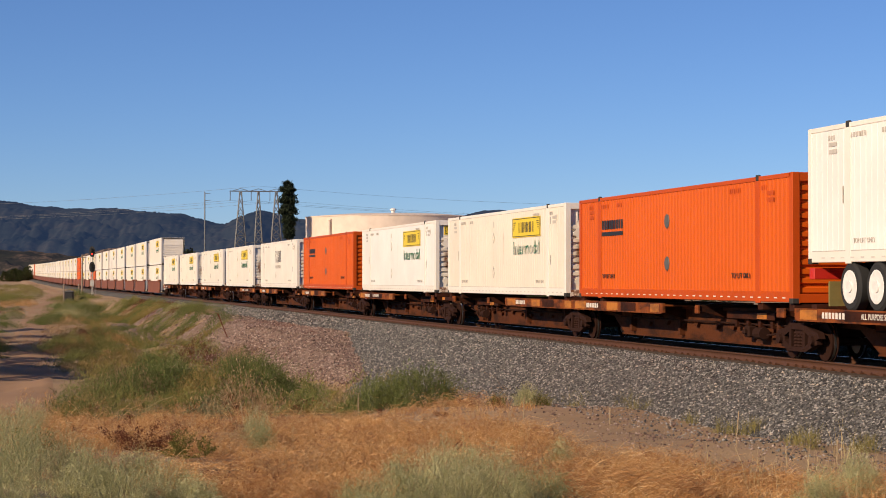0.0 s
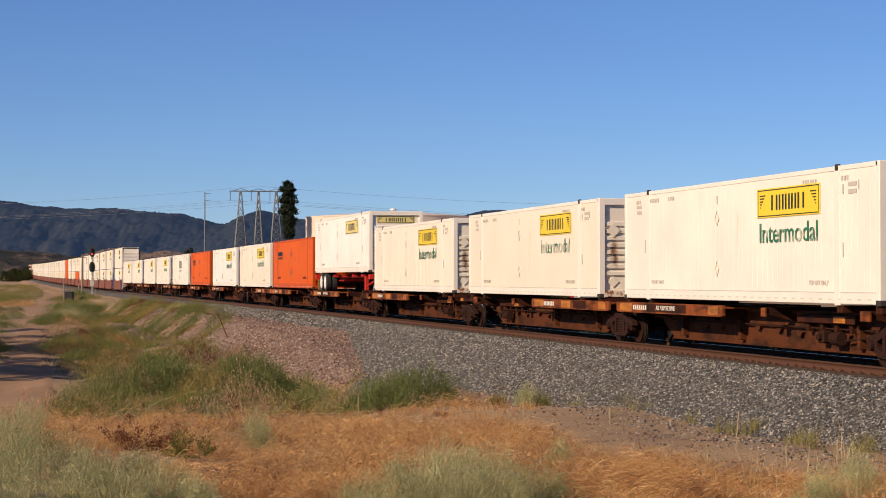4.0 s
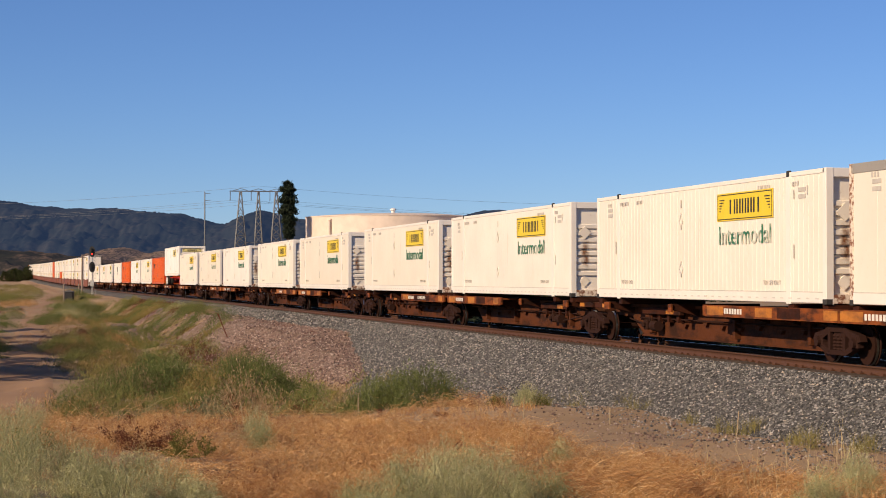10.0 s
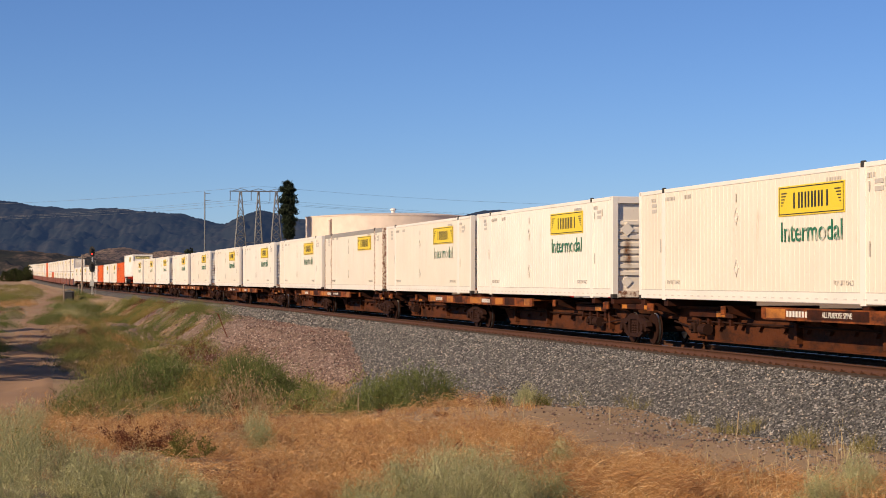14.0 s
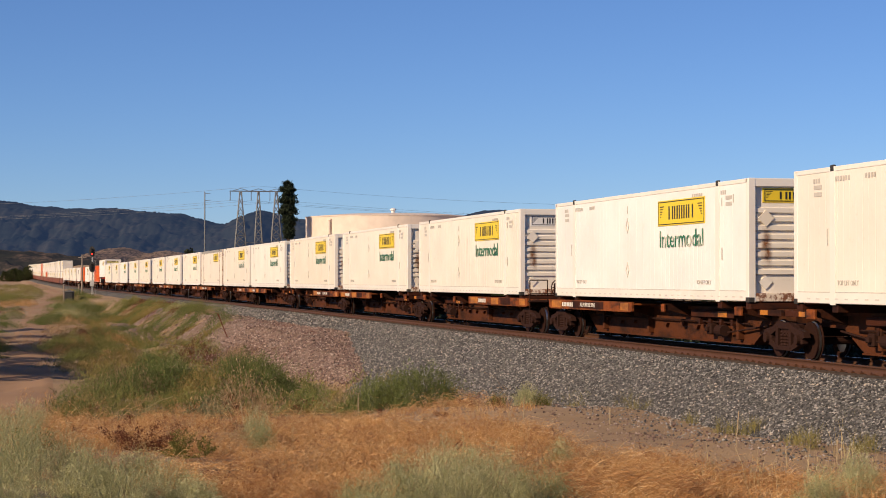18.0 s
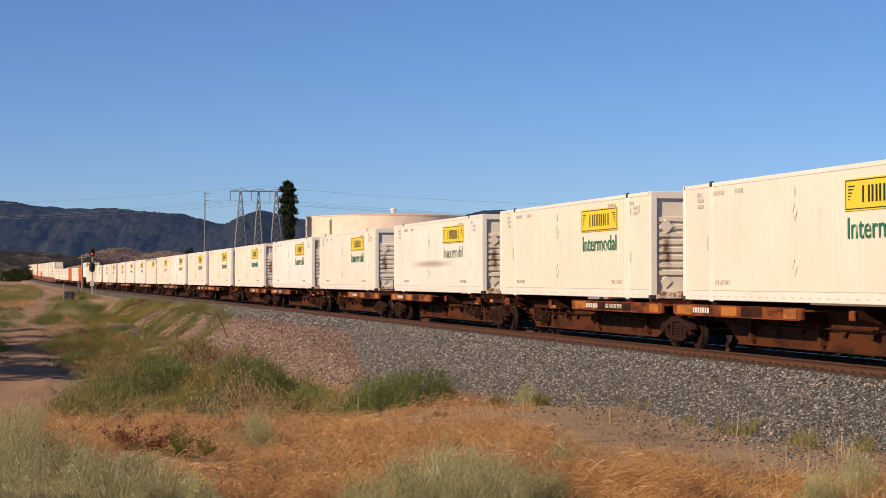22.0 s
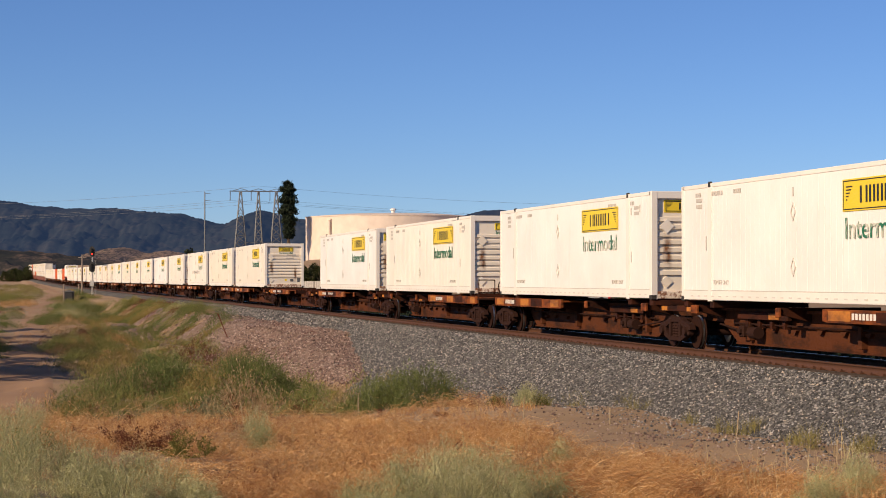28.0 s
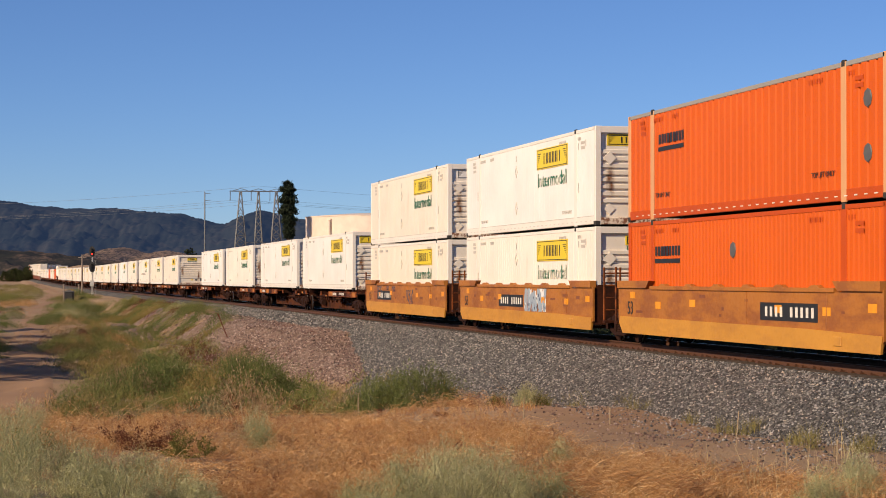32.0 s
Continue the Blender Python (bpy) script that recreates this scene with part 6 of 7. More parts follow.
# brush on the bare gravel slope
stuff("slope_brush", [tufted([(-9.4, 89.5, 0.95, 0.75), (-10.3, 91.0, 0.9, 0.7), (-8.7, 88.6, 0.6, 0.45), (-7.5, 85.0, 0.4, 0.3), (-6.9, 78.5, 0.35, 0.3)], 1100, 0.012, RNG)], M_DEAD, "grey-brown dead brush on the gravel slope", "shrub")
stuff("dark_slope_brush", [tufted([(-6.4, 80.5, 0.3, 0.22), (-8.2, 96.5, 0.35, 0.16), (-7.6, 96.2, 0.4, 0.14), (-5.7, 84.2, 0.3, 0.2), (-5.1, 73.6, 0.4, 0.22), (-3.5, 69.8, 0.5, 0.2)], 1100, 0.012, RNG)], M_RUSTY, "dark dead brush on the gravel slope", "shrub")

_q = RNG.uniform(250, 620, 420)
_n = road_n(_q) - 2.5 - RNG.uniform(0, 1, 420) ** 1.5 * 60.0
stuff("field_weeds", [clouds(np.stack([CS * _n - SN * _q, SN * _n + CS * _q, RNG.uniform(0.8, 2.6, 420), RNG.uniform(0.3, 0.7, 420)], -1), 110, 0.07, RNG)], M_OLIVE, "low olive weeds on the far field", "weeds")

SAGE = [(-5.0, 22.9, 0.5, 0.92), (-5.25, 24.2, 0.6, 0.95), (-4.75, 24.6, 0.4, 0.75), (-4.2, 22.8, 0.5, 0.60), (-3.7, 22.6, 0.5, 0.55), (-3.3, 23.4, 0.5, 0.55), (-4.4, 24.2, 0.45, 0.6), (-4.7, 20.8, 0.5, 0.5), (-3.8, 24.6, 0.4, 0.5), (-2.9, 23.0, 0.35, 0.42),
        (-0.95, 23.2, 0.4, 0.50), (-0.55, 22.8, 0.5, 0.62), (-0.1, 23.2, 0.55, 0.78), (0.35, 23.2, 0.5, 0.74), (0.8, 23.2, 0.5, 0.66), (1.2, 23.5, 0.45, 0.52), (0.1, 24.6, 0.5, 0.78), (0.6, 24.8, 0.5, 0.66), (-0.5, 24.4, 0.4, 0.55),
        (-3.2, 33.2, 0.32, 0.66), (-3.0, 32.8, 0.25, 0.5), (4.6, 23.8, 0.35, 0.5), (5.3, 24.8, 0.4, 0.55), (5.5, 26.0, 0.3, 0.6), (1.75, 29.0, 0.25, 0.45), (-7.0, 31, 0.5, 0.6), (1.9, 44.5, 0.35, 0.5), (-7.6, 36, 0.5, 0.6)]
stuff("sagebrush", shrubs(SAGE, 21000, 0.0055, RNG, 0.75, 3.2) + [clouds(SAGE, 2600, 0.006, RNG, 3.4)], M_SAGE, "pale grey-green sagebrush clumps", "shrub")
stuff("sage_stalks", [mounds(SAGE, 260, 0.005, RNG, 0.8, 0.0, 0.6)], M_SAGE, "thin grey-green stalks in the sagebrush", "shrub")
stuff("dead_brush", shrubs([(-4.55, 29.4, 0.5, 0.50), (-4.15, 29.6, 0.4, 0.46), (-5.0, 30.4, 0.4, 0.5)], 9500, 0.012, RNG), M_RUSTY, "dark red-brown dead brush", "shrub")
# dead stems, strewn dark so the dry grass seems to have shaded hollows
def hollows(count):
    X, Y = spots(count, DRY_AREAS, RNG)
    return [(x, y, RNG.uniform(0.14, 0.34), RNG.uniform(0.18, 0.38)) for x, y in zip(X, Y)]


stuff("rusty_stems", shrubs(hollows(95), 5200, 0.006, RNG, 0.6, 4.0), M_RUSTY, "dark red-brown dead stems that darken hollows in the dry grass", "grass")
stuff("dark_shrub", shrubs([(-3.7, 28.4, 0.32, 0.45), (-3.5, 28.8, 0.25, 0.35), (-3.9, 28.9, 0.3, 0.42), (-5.75, 27.5, 0.5, 0.55)], 12000, 0.013, RNG), M_GREEN, "dark green low shrub", "shrub")
_feet = [(-0.75, 51.0, 0.9, 0.95), (-0.25, 50.4, 0.7, 1.0), (-1.4, 51.6, 0.8, 0.9), (-2.0, 52, 0.8, 0.8), (0.2, 50.4, 0.45, 0.8), (-4.2, 60, 0.7, 0.45), (-5.4, 61, 0.9, 0.6), (-7.0, 61, 1.1, 0.7)]
stuff("green_shrubs", [tufted(_feet, 4200, 0.011, RNG, 6.0)], M_WEED_DARK, "feathery green shrubs at the foot of the ballast", "shrub")
stuff("low_green_shrub", [mounds([(2.05, 45.2, 0.45, 0.5), (2.3, 45.8, 0.35, 0.4), (1.3, 48.2, 0.4, 0.4)], 300, 0.010, RNG)], M_GREEN, "low green shrub on bare earth", "shrub")


# weeds added in dark needle colour to blacken the view under the train
def far_side_weeds(count):
    s, n = RNG.uniform(-30, 190, count), RNG.uniform(N_TRACK + 4.2, N_TRACK + 8.5, count)
    q = s - S_FOOT
    return [(CS * a - SN * b, SN * a + CS * b, RNG.uniform(0.5, 1.0), RNG.uniform(0.25, 0.5)) for a, b in zip(n, q)]


stuff("trackside_weeds", shrubs(far_side_weeds(760), 210, 0.075, RNG), M_NEEDLE, "dark weeds added behind the track to darken the gap under the train", "weeds")

def dead_stalk(x, y, h, seed):
    """One tall dry stalk with small seed heads along its upper half."""
    rg = random.Random(seed)
    t = thing("dead_stalk", "tall pale dry weed stalk with seed heads", "stalk", "dry stalks in the grass", pose(x, y, float(z_at(x, y)) - 0.03))
    lean, bow = rg.uniform(-0.08, 0.08), rg.uniform(-0.05, 0.05)
    pts = [(lean * h * f + bow * h * f * f, 0.3 * lean * h * f, h * f) for f in (0.0, 0.25, 0.5, 0.75, 1.0)]
    st = Shell().tube(pts, 0.0045, 5)
    for k in range(9):
        f = 0.42 + 0.065 * k
        cx = lean * h * f + bow * h * f * f
        st.lathe([(0.003, h * f - 0.03), (0.013 * rg.uniform(0.7, 1.3), h * f - 0.01), (0.010, h * f + 0.012), (0.003, h * f + 0.03)], 6, "z", (cx + rg.uniform(-0.006, 0.006), 0.3 * lean * h * f, 0))
    part("stem", st, M_STALK, t)


M_STALK = plain("dry_stalk", (0.42, 0.32, 0.19), 0.85, 0.0, 0.35, 20.0)
for _k, (_x, _y, _hh) in enumerate(((-11.4, 56.4, 0.72), (-12.27, 56.3, 0.62), (-12.18, 61.6, 0.39), (-2.14, 49.8, 0.69), (-4.65, 45.4, 0.53), (1.5, 36.7, 0.66), (4.78, 31.9, 0.65), (4.85, 27.5, 0.52), (5.59, 27.7, 0.61), (5.83, 26.5, 0.46), (4.8, 25.7, 0.37), (3.05, 35.7, 0.54), (3.22, 27.8, 0.32))):
    dead_stalk(_x, _y, _hh, _k)

# ---- stones ----
def stone_arrays(C, size, rng):
    """Broken stones: stretched, tilted octahedra."""
    N = len(C)
    d = np.array([[1, 0, 0], [-1, 0, 0], [0, 1, 0], [0, -1, 0], [0, 0, 1], [0, 0, -1]], float)
    v = d[None] * rng.uniform(0.55, 1.2, (N, 6, 1)) + rng.normal(0, 0.22, (N, 6, 3))
    v[:, :, 2] *= 0.75
    V = (C[:, None] + v * size[:, None, None]).reshape(-1, 3)
    f = np.array([[0, 2, 4], [2, 1, 4], [1, 3, 4], [3, 0, 4], [2, 0, 5], [1, 2, 5], [3, 1, 5], [0, 3, 5]])
    F = ((np.arange(N) * 6)[:, None, None] + f[None]).reshape(-1, 3)
    return V, F


BED = [(1.35, -0.21), (2.6, -0.24), (3.1, -0.42), (4.6, -1.22), (6.4, -2.3)]


def on_bed(s, d):
    """Points of the ballast surface on the camera's side, d across from the middle of the track."""
    z = np.interp(d, [a for a, _ in BED], [b for _, b in BED])
    n, q = N_TRACK - d, s - S_FOOT
    z = np.maximum(z, ground_z(n, q) - 0.02)
    return np.stack([CS * n - SN * q, SN * n + CS * q, z], -1)


def scatter_bed(count, s0, s1, d0, d1, size, rng, power=1.0):
    s = s0 + (s1 - s0) * rng.uniform(0, 1, count) ** power
    d = rng.uniform(d0, d1, count)
    P = on_bed(s, d)
    P[:, 2] += size * rng.uniform(-0.4, 0.7, count)
    loose = np.interp(d, [a for a, _ in BED], [b for _, b in BED]) > ground_z(N_TRACK - d, s - S_FOOT) - 0.06
    keep = loose | (rng.uniform(0, 1, count) < 0.12)
    P, count = P[keep], int(keep.sum())
    return stone_arrays(P, size * rng.uniform(0.5, 1.35, count), rng)


stuff("ballast_stones", [scatter_bed(84000, -26, 40, 1.35, 6.2, 0.030, RNG, 1.2), scatter_bed(16000, 40, 110, 1.35, 5.0, 0.05, RNG)], M_STONE, "loose grey crushed stones", "ballast")
stuff("toe_stones", [scatter_bed(5200, -24, 14, 5.0, 7.3, 0.034, RNG)], M_REDSTONE, "reddish stones along the foot of the ballast", "stones")


def on_bench(n, q):
    """Where the rubble lies: 1 on the bench and its slopes, 0 on the low ground and under the ballast."""
    low = low_ground(q)
    z = ground_z(n, q)
    return smooth(0.02, 0.30, z - low - 0.10) * smooth(14.9, 14.3, n - 0.25 * smooth(84, 72, q))


def gravel_material():
    m, nt, b = nodes_of("red_gravel", 0.95)
    tc = nt.nodes.new("ShaderNodeTexCoord")
    v = nt.nodes.new("ShaderNodeTexVoronoi")
    v.inputs["Scale"].default_value = 17.0
    nt.links.new(tc.outputs["Object"], v.inputs["Vector"])
    sep = nt.nodes.new("ShaderNodeSeparateColor")
    nt.links.new(v.outputs["Color"], sep.inputs[0])
    r = ramp(nt, sep.outputs[0], [(0.0, (0.06, 0.042, 0.034)), (0.45, (0.17, 0.113, 0.088)), (0.85, (0.28, 0.195, 0.155)), (1.0, (0.46, 0.37, 0.31))])
    big = noise_node(nt, 0.5, 5, 0.65)
    c = mixed(nt, mapped(nt, big.outputs["Fac"], 0.42, 0.66, 0, 0.6), r.outputs[0], (0.19, 0.128, 0.090))
    nt.links.new(c, b.inputs["Base Color"])
    bumped(nt, b, v.outputs["Distance"], 1.0, 0.05)
    return m


def gravel_sheet():
    """A thin apron of red gravel over the bench, its edges dipping under the earth."""
    ns, qs = np.arange(8.6, 15.8, 0.3), np.concatenate([np.arange(62, 120, 0.4), np.arange(120, 175, 1.0)])
    N, Q = np.meshgrid(ns, qs, indexing="ij")
    Z = ground_z(N, Q) - 0.10 + 0.115 * on_bench(N, Q) * smooth(175, 150, Q)
    X, Y = CS * N - SN * Q, SN * N + CS * Q
    a, b = N.shape
    i = (np.arange(a - 1)[:, None] * b + np.arange(b - 1)[None]).ravel()
    me = raw_mesh("gravel_bank", np.stack([X, Y, Z], -1).reshape(-1, 3), np.stack([i, i + b, i + b + 1, i + 1], -1), gravel_material(), True)
    tagged(new("gravel_bank", me), "slope of reddish broken gravel beside the ballast", "gravel", kind="structure")


gravel_sheet()


def rubble(count, rng, q0, q1, size):
    q = rng.uniform(q0, q1, count)
    n = rng.uniform(8.6, 15.2, count)
    keep = rng.uniform(0, 1, count) < on_bench(n, q) + 0.05
    n, q = n[keep], q[keep]
    z = ground_z(n, q) + 0.015
    return stone_arrays(np.stack([CS * n - SN * q, SN * n + CS * q, z], -1), size * rng.uniform(0.45, 1.4, len(n)) ** 1.8, rng)


stuff("red_rubble", [rubble(46000, RNG, 62, 100, 0.036), rubble(9000, RNG, 100, 140, 0.045)], M_REDSTONE, "reddish broken rock on the bank", "stones")


def pebbles(count, rng):
    X, Y = spots(count, [(3.2, 44, 3.0, 8, -15, 5), (5.0, 33, 2.6, 5, 0, 4), (0, 55, 3, 4, 0, 2), (-10, 60, 6, 10, 0, 1)], rng, False)
    return stone_arrays(np.stack([X, Y, z_at(X, Y)], -1), 0.016 * rng.uniform(0.4, 1.6, len(X)), rng)


stuff("pebbles", [pebbles(4000, RNG)], M_REDSTONE, "small pebbles on bare earth", "stones")


# ---- dirt road ----
def make_road(road_n=road_n, wide=1.35, label="packed reddish dirt road with wheel ruts"):
    q = np.concatenate([np.arange(30, 200, 1.0), np.arange(200, 760, 6.0)])
    c = road_n(q)
    k = np.linspace(-wide, wide, 10)
    N = c[:, None] + k[None]
    Q = np.repeat(q[:, None], 10, 1)
    Z = ground_z(N, Q) + 0.03 - 0.06 * np.exp(-((np.abs(k) - 0.52 * wide) / 0.22) ** 2)[None] * 0.5
    Z[:, 0] -= 0.1
    Z[:, -1] -= 0.1
    a, b = N.shape
    i = (np.arange(a - 1)[:, None] * b + np.arange(b - 1)[None]).ravel()
    V = np.stack([CS * N - SN * Q, SN * N + CS * Q, Z], -1).reshape(-1, 3)
    tagged(new("road", raw_mesh("road", V, np.stack([i, i + b, i + b + 1, i + 1], -1), M_ROAD, True)), label, "road", kind="structure")


make_road()
make_road(lambda q: np.interp(q, [60, 240, 300, 410, 530, 760], [-6.0, -1.0, 0.6, 4.0, 8.2, 10.6]), 1.2, "pale dirt track that joins the road by the signal")


# ---- trees ----
def crown_leaves(rng, clumps, leaf, per):
    out = []
    for x, y, z, r in clumps:
        n = int(per * r * r)
        u = rng.normal(size=(n, 3))
        u /= np.linalg.norm(u, axis=1)[:, None]
        c = np.array([x, y, z]) + u * r * (rng.uniform(0.25, 1.0, n) ** 0.5)[:, None] * np.array([1, 1, 0.8])
        out.append(leaf_arrays(c, leaf * rng.uniform(0.5, 1.3, n), rng, 0.2, 0.9))
    return out


def broadleaf(seed, h, w, leaf, per, label, name="tree"):
    rng = np.random.RandomState(seed)
    t = thing(name, label, "tree", "trees behind the railway")
    tr = Shell().cyl((0, 0, -0.3), (0.1, 0, h * 0.45), 0.028 * h, 0.018 * h, 9)
    clumps = []
    for k in range(int(16 + 6 * w)):
        a, e = rng.uniform(0, 6.28), rng.uniform(0.0, 1.0)
        rr = w * math.sqrt(max(0.06, 1 - (2 * e - 0.75) ** 2)) * rng.uniform(0.45, 1.0)
        p = (math.cos(a) * rr, math.sin(a) * rr, h * (0.10 + 0.84 * e))
        clumps.append((*p, rng.uniform(0.16, 0.34) * w))
        if k % 2 == 0:
            tr.cyl((0.05, 0, h * 0.3 * (0.4 + e)), p, 0.010 * h, 0.003 * h, 6)
    part("trunk", tr, M_BARK, t)
    V, F = joined(crown_leaves(rng, clumps, leaf, per))
    part("crown", raw_mesh("crown", V, F, M_LEAF), None, t)
    return t


def conifer(seed, h, w, leaf, count, label, top=0.12, low=0.3, taper=0.3, bare=0.14):
    """A narrow evergreen: whorls of needle sprays along short limbs. top, low: how far it narrows at either end."""
    rng = np.random.RandomState(seed)
    t = thing("pine_tree", label, "tree", "")
    tr = Shell().cyl((0, 0, -0.5), (0, 0, h), 0.022 * h, 0.006 * h, 10)
    out = []
    for k in range(count):
        f = rng.uniform(0, 1)
        z = h * (bare + (1 - bare) * f)
        prof = min(1.0, low + (1 - low) * min(1, f / 0.35)) * min(1.0, top + (1 - top) * (1 - f) / taper)
        r = w * prof * rng.uniform(0.55, 1.12) * (0.86 + 0.2 * math.sin(f * 31 + seed) + 0.14 * math.sin(f * 57))
        a = rng.uniform(0, 6.28)
        m = 46
        u = rng.uniform(0.2, 1, m)
        c = np.stack([math.cos(a) * r * u, math.sin(a) * r * u, z - 0.12 * r * u], -1) + rng.normal(0, 0.10 * w, (m, 3))
        out.append(leaf_arrays(c, leaf * rng.uniform(0.5, 1.2, m), rng, 0.0, 1.2))
        if k % 3 == 0:
            tr.cyl((0, 0, z), (math.cos(a) * r, math.sin(a) * r, z - 0.12 * r), 0.006 * h * 0.5, 0.02, 5)
    part("trunk", tr, M_BARK, t)
    V, F = joined(out)
    part("crown", raw_mesh("crown", V, F, M_NEEDLE), None, t)
    return t


def plant(ob, px, dist, sink=0.0, size=1.0, turn=0.0, copy=True):
    """Stand a tree on the ground, in the direction given by its bearing."""
    x = az(px, dist)
    m = pose(x, dist, float(z_at(x, dist)) - sink, 0, 0, turn) @ Matrix.Scale(size, 4)
    if not copy:
        ob.matrix_basis = m
        return ob
    o = copy_thing(ob, Matrix())
    o.matrix_basis = m
    return o


OAKS = [broadleaf(21 + k, 5.2 + 0.6 * k, 2.9 + 0.3 * (k % 3), 0.19, 160, "rounded dark green oak with a broken outline") for k in range(4)]
for _o in OAKS:
    _o["tall"] = max(v.co.z for c in _o.children for v in c.data.vertices)


def plant_to(ob, px, dist, py, copy=True):
    """A tree whose top reaches a given height against the sky."""
    g = float(z_at(az(px, dist), dist))
    return plant(ob, px, dist, 0.15, (hz(py, dist) - g) / ob["tall"], (px * 37) % 360, copy)


_r = random.Random(4)
_n = 0
for _d, _x0, _x1, _step, _py in ((250, 850, 1640, 22, 511), (258, 850, 1640, 24, 503), (266, 850, 1640, 26, 493), (276, 850, 1640, 28, 482), (288, 850, 1640, 28, 472), (302, 860, 1640, 30, 464), (322, 860, 1640, 30, 455), (338, 852, 1040, 24, 440)):
    _x = _x0
    while _x < _x1:
        if not (_d < 270 and (1000 < _x < 1085 or 1180 < _x < 1230 or 1325 < _x < 1375)):
            plant_to(OAKS[_n % 4], _x, _d * _r.uniform(0.985, 1.015), _py + _r.uniform(-9, 12), copy=_n > 3)
            _n += 1
        _x += _step * _r.uniform(0.6, 1.3)
for _px, _d, _py in ((1032, 345, 405), (1052, 348, 401), (1070, 346, 403), (1086, 347, 412), (1012, 346, 412), (1095, 345, 424), (1140, 340, 432), (1398, 335, 398), (1412, 340, 408), (1492, 335, 428), (1530, 335, 436), (1566, 335, 424), (1376, 335, 410), (930, 350, 397), (950, 350, 404), (1000, 340, 414), (870, 350, 415), (1205, 350, 425),
                     *((528 + 13 * k, 308 + 3 * (k % 3), 463 + 4 * (k % 2)) for k in range(25)), (1318, 520, 366), (1300, 520, 372), (1345, 520, 371), (335, 470, 437)):
    plant_to(OAKS[_n % 4], _px, _d, _py)
    _n += 1
TREE_D = 429.8
_g = float(z_at(az(510, TREE_D), TREE_D))
TALL = conifer(5, hz(323, TREE_D) - _g, 2.15, 0.24, 430, "tall narrow dark evergreen above the tank", 0.75, 0.55, 0.3, 0.32)
plant(TALL, 510, TREE_D, 0.0, 1.0, 30, copy=False)
_g = float(z_at(az(1222, 350.0), 350.0))
FIR = conifer(8, hz(372, 350.0) - _g, 2.1, 0.26, 360, "dark pointed fir between the tanks", 0.02, 0.9, 0.95)
plant(FIR, 1222, 350.0, 0.0, 1.0, 0, copy=False)

# trees outside the view that shade the dirt road
for _k, (_x, _y) in enumerate(((-23.9, 85.0), (-25.9, 95.0), (-22.2, 80.0), (-24.6, 91.0), (-27.4, 104.0), (-28.6, 108.0), (-30.4, 116.0), (-21.8, 76.6), (-23.6, 85.6), (-26.2, 97.6), (-29.6, 113.0), (-31.8, 122.0), (-34.6, 133.0), (-38.5, 147.0))):
    _o = copy_thing(OAKS[_k % 4], Matrix())
    _o.matrix_basis = pose(_x, _y, float(z_at(_x, _y)) - 0.1, 0, 0, 70 * _k) @ Matrix.Scale(0.92 if _k < 5 or _k > 9 else 0.72, 4)


# ---- ties and their plates ----
TIE = Shell().box(-0.115, 0.115, -1.3, 1.3, -0.36, -0.178, 0.012).mesh("tie", M_TIE)
PLATE = Shell().box(-0.09, 0.09, 0.60, 0.92, -0.178, -0.150).box(-0.02, 0.02, 0.64, 0.68, -0.15, -0.125).box(-0.02, 0.02, 0.84, 0.88, -0.15, -0.125).mesh("tie_plate", M_RAIL)
for _k in range(290):
    _m = track_pose(-34.0 + 0.5 * _k, 2.0) @ pose(random.uniform(-0.03, 0.03), random.uniform(-0.04, 0.04), random.uniform(-0.006, 0.003), 0, 0, random.uniform(-1, 1))
    _t = new("tie", TIE)
    _t.parent = track
    _t.matrix_basis = _m
    _p = new("tie_plate", PLATE)
    _p.parent = _t
_far = Shell()
for _k in range(420):
    _m = track_pose(111.0 + 0.5 * _k, 2.0)
    _far.add([tuple(_m @ Vector(v)) for v in [(x, y, z) for x in (-0.115, 0.115) for y in (-1.3, 1.3) for z in (-0.36, -0.178)]], [(0, 1, 3, 2), (4, 6, 7, 5), (0, 4, 5, 1), (2, 3, 7, 6), (1, 5, 7, 3)])
part("far_ties", _far, M_TIE, track)["kind"] = "stuff"


# ---- signal, poles, pylons ----
def stand(px, dist, lift=0.0):
    x = az(px, dist)
    return pose(x, dist, float(z_at(x, dist)) + lift)


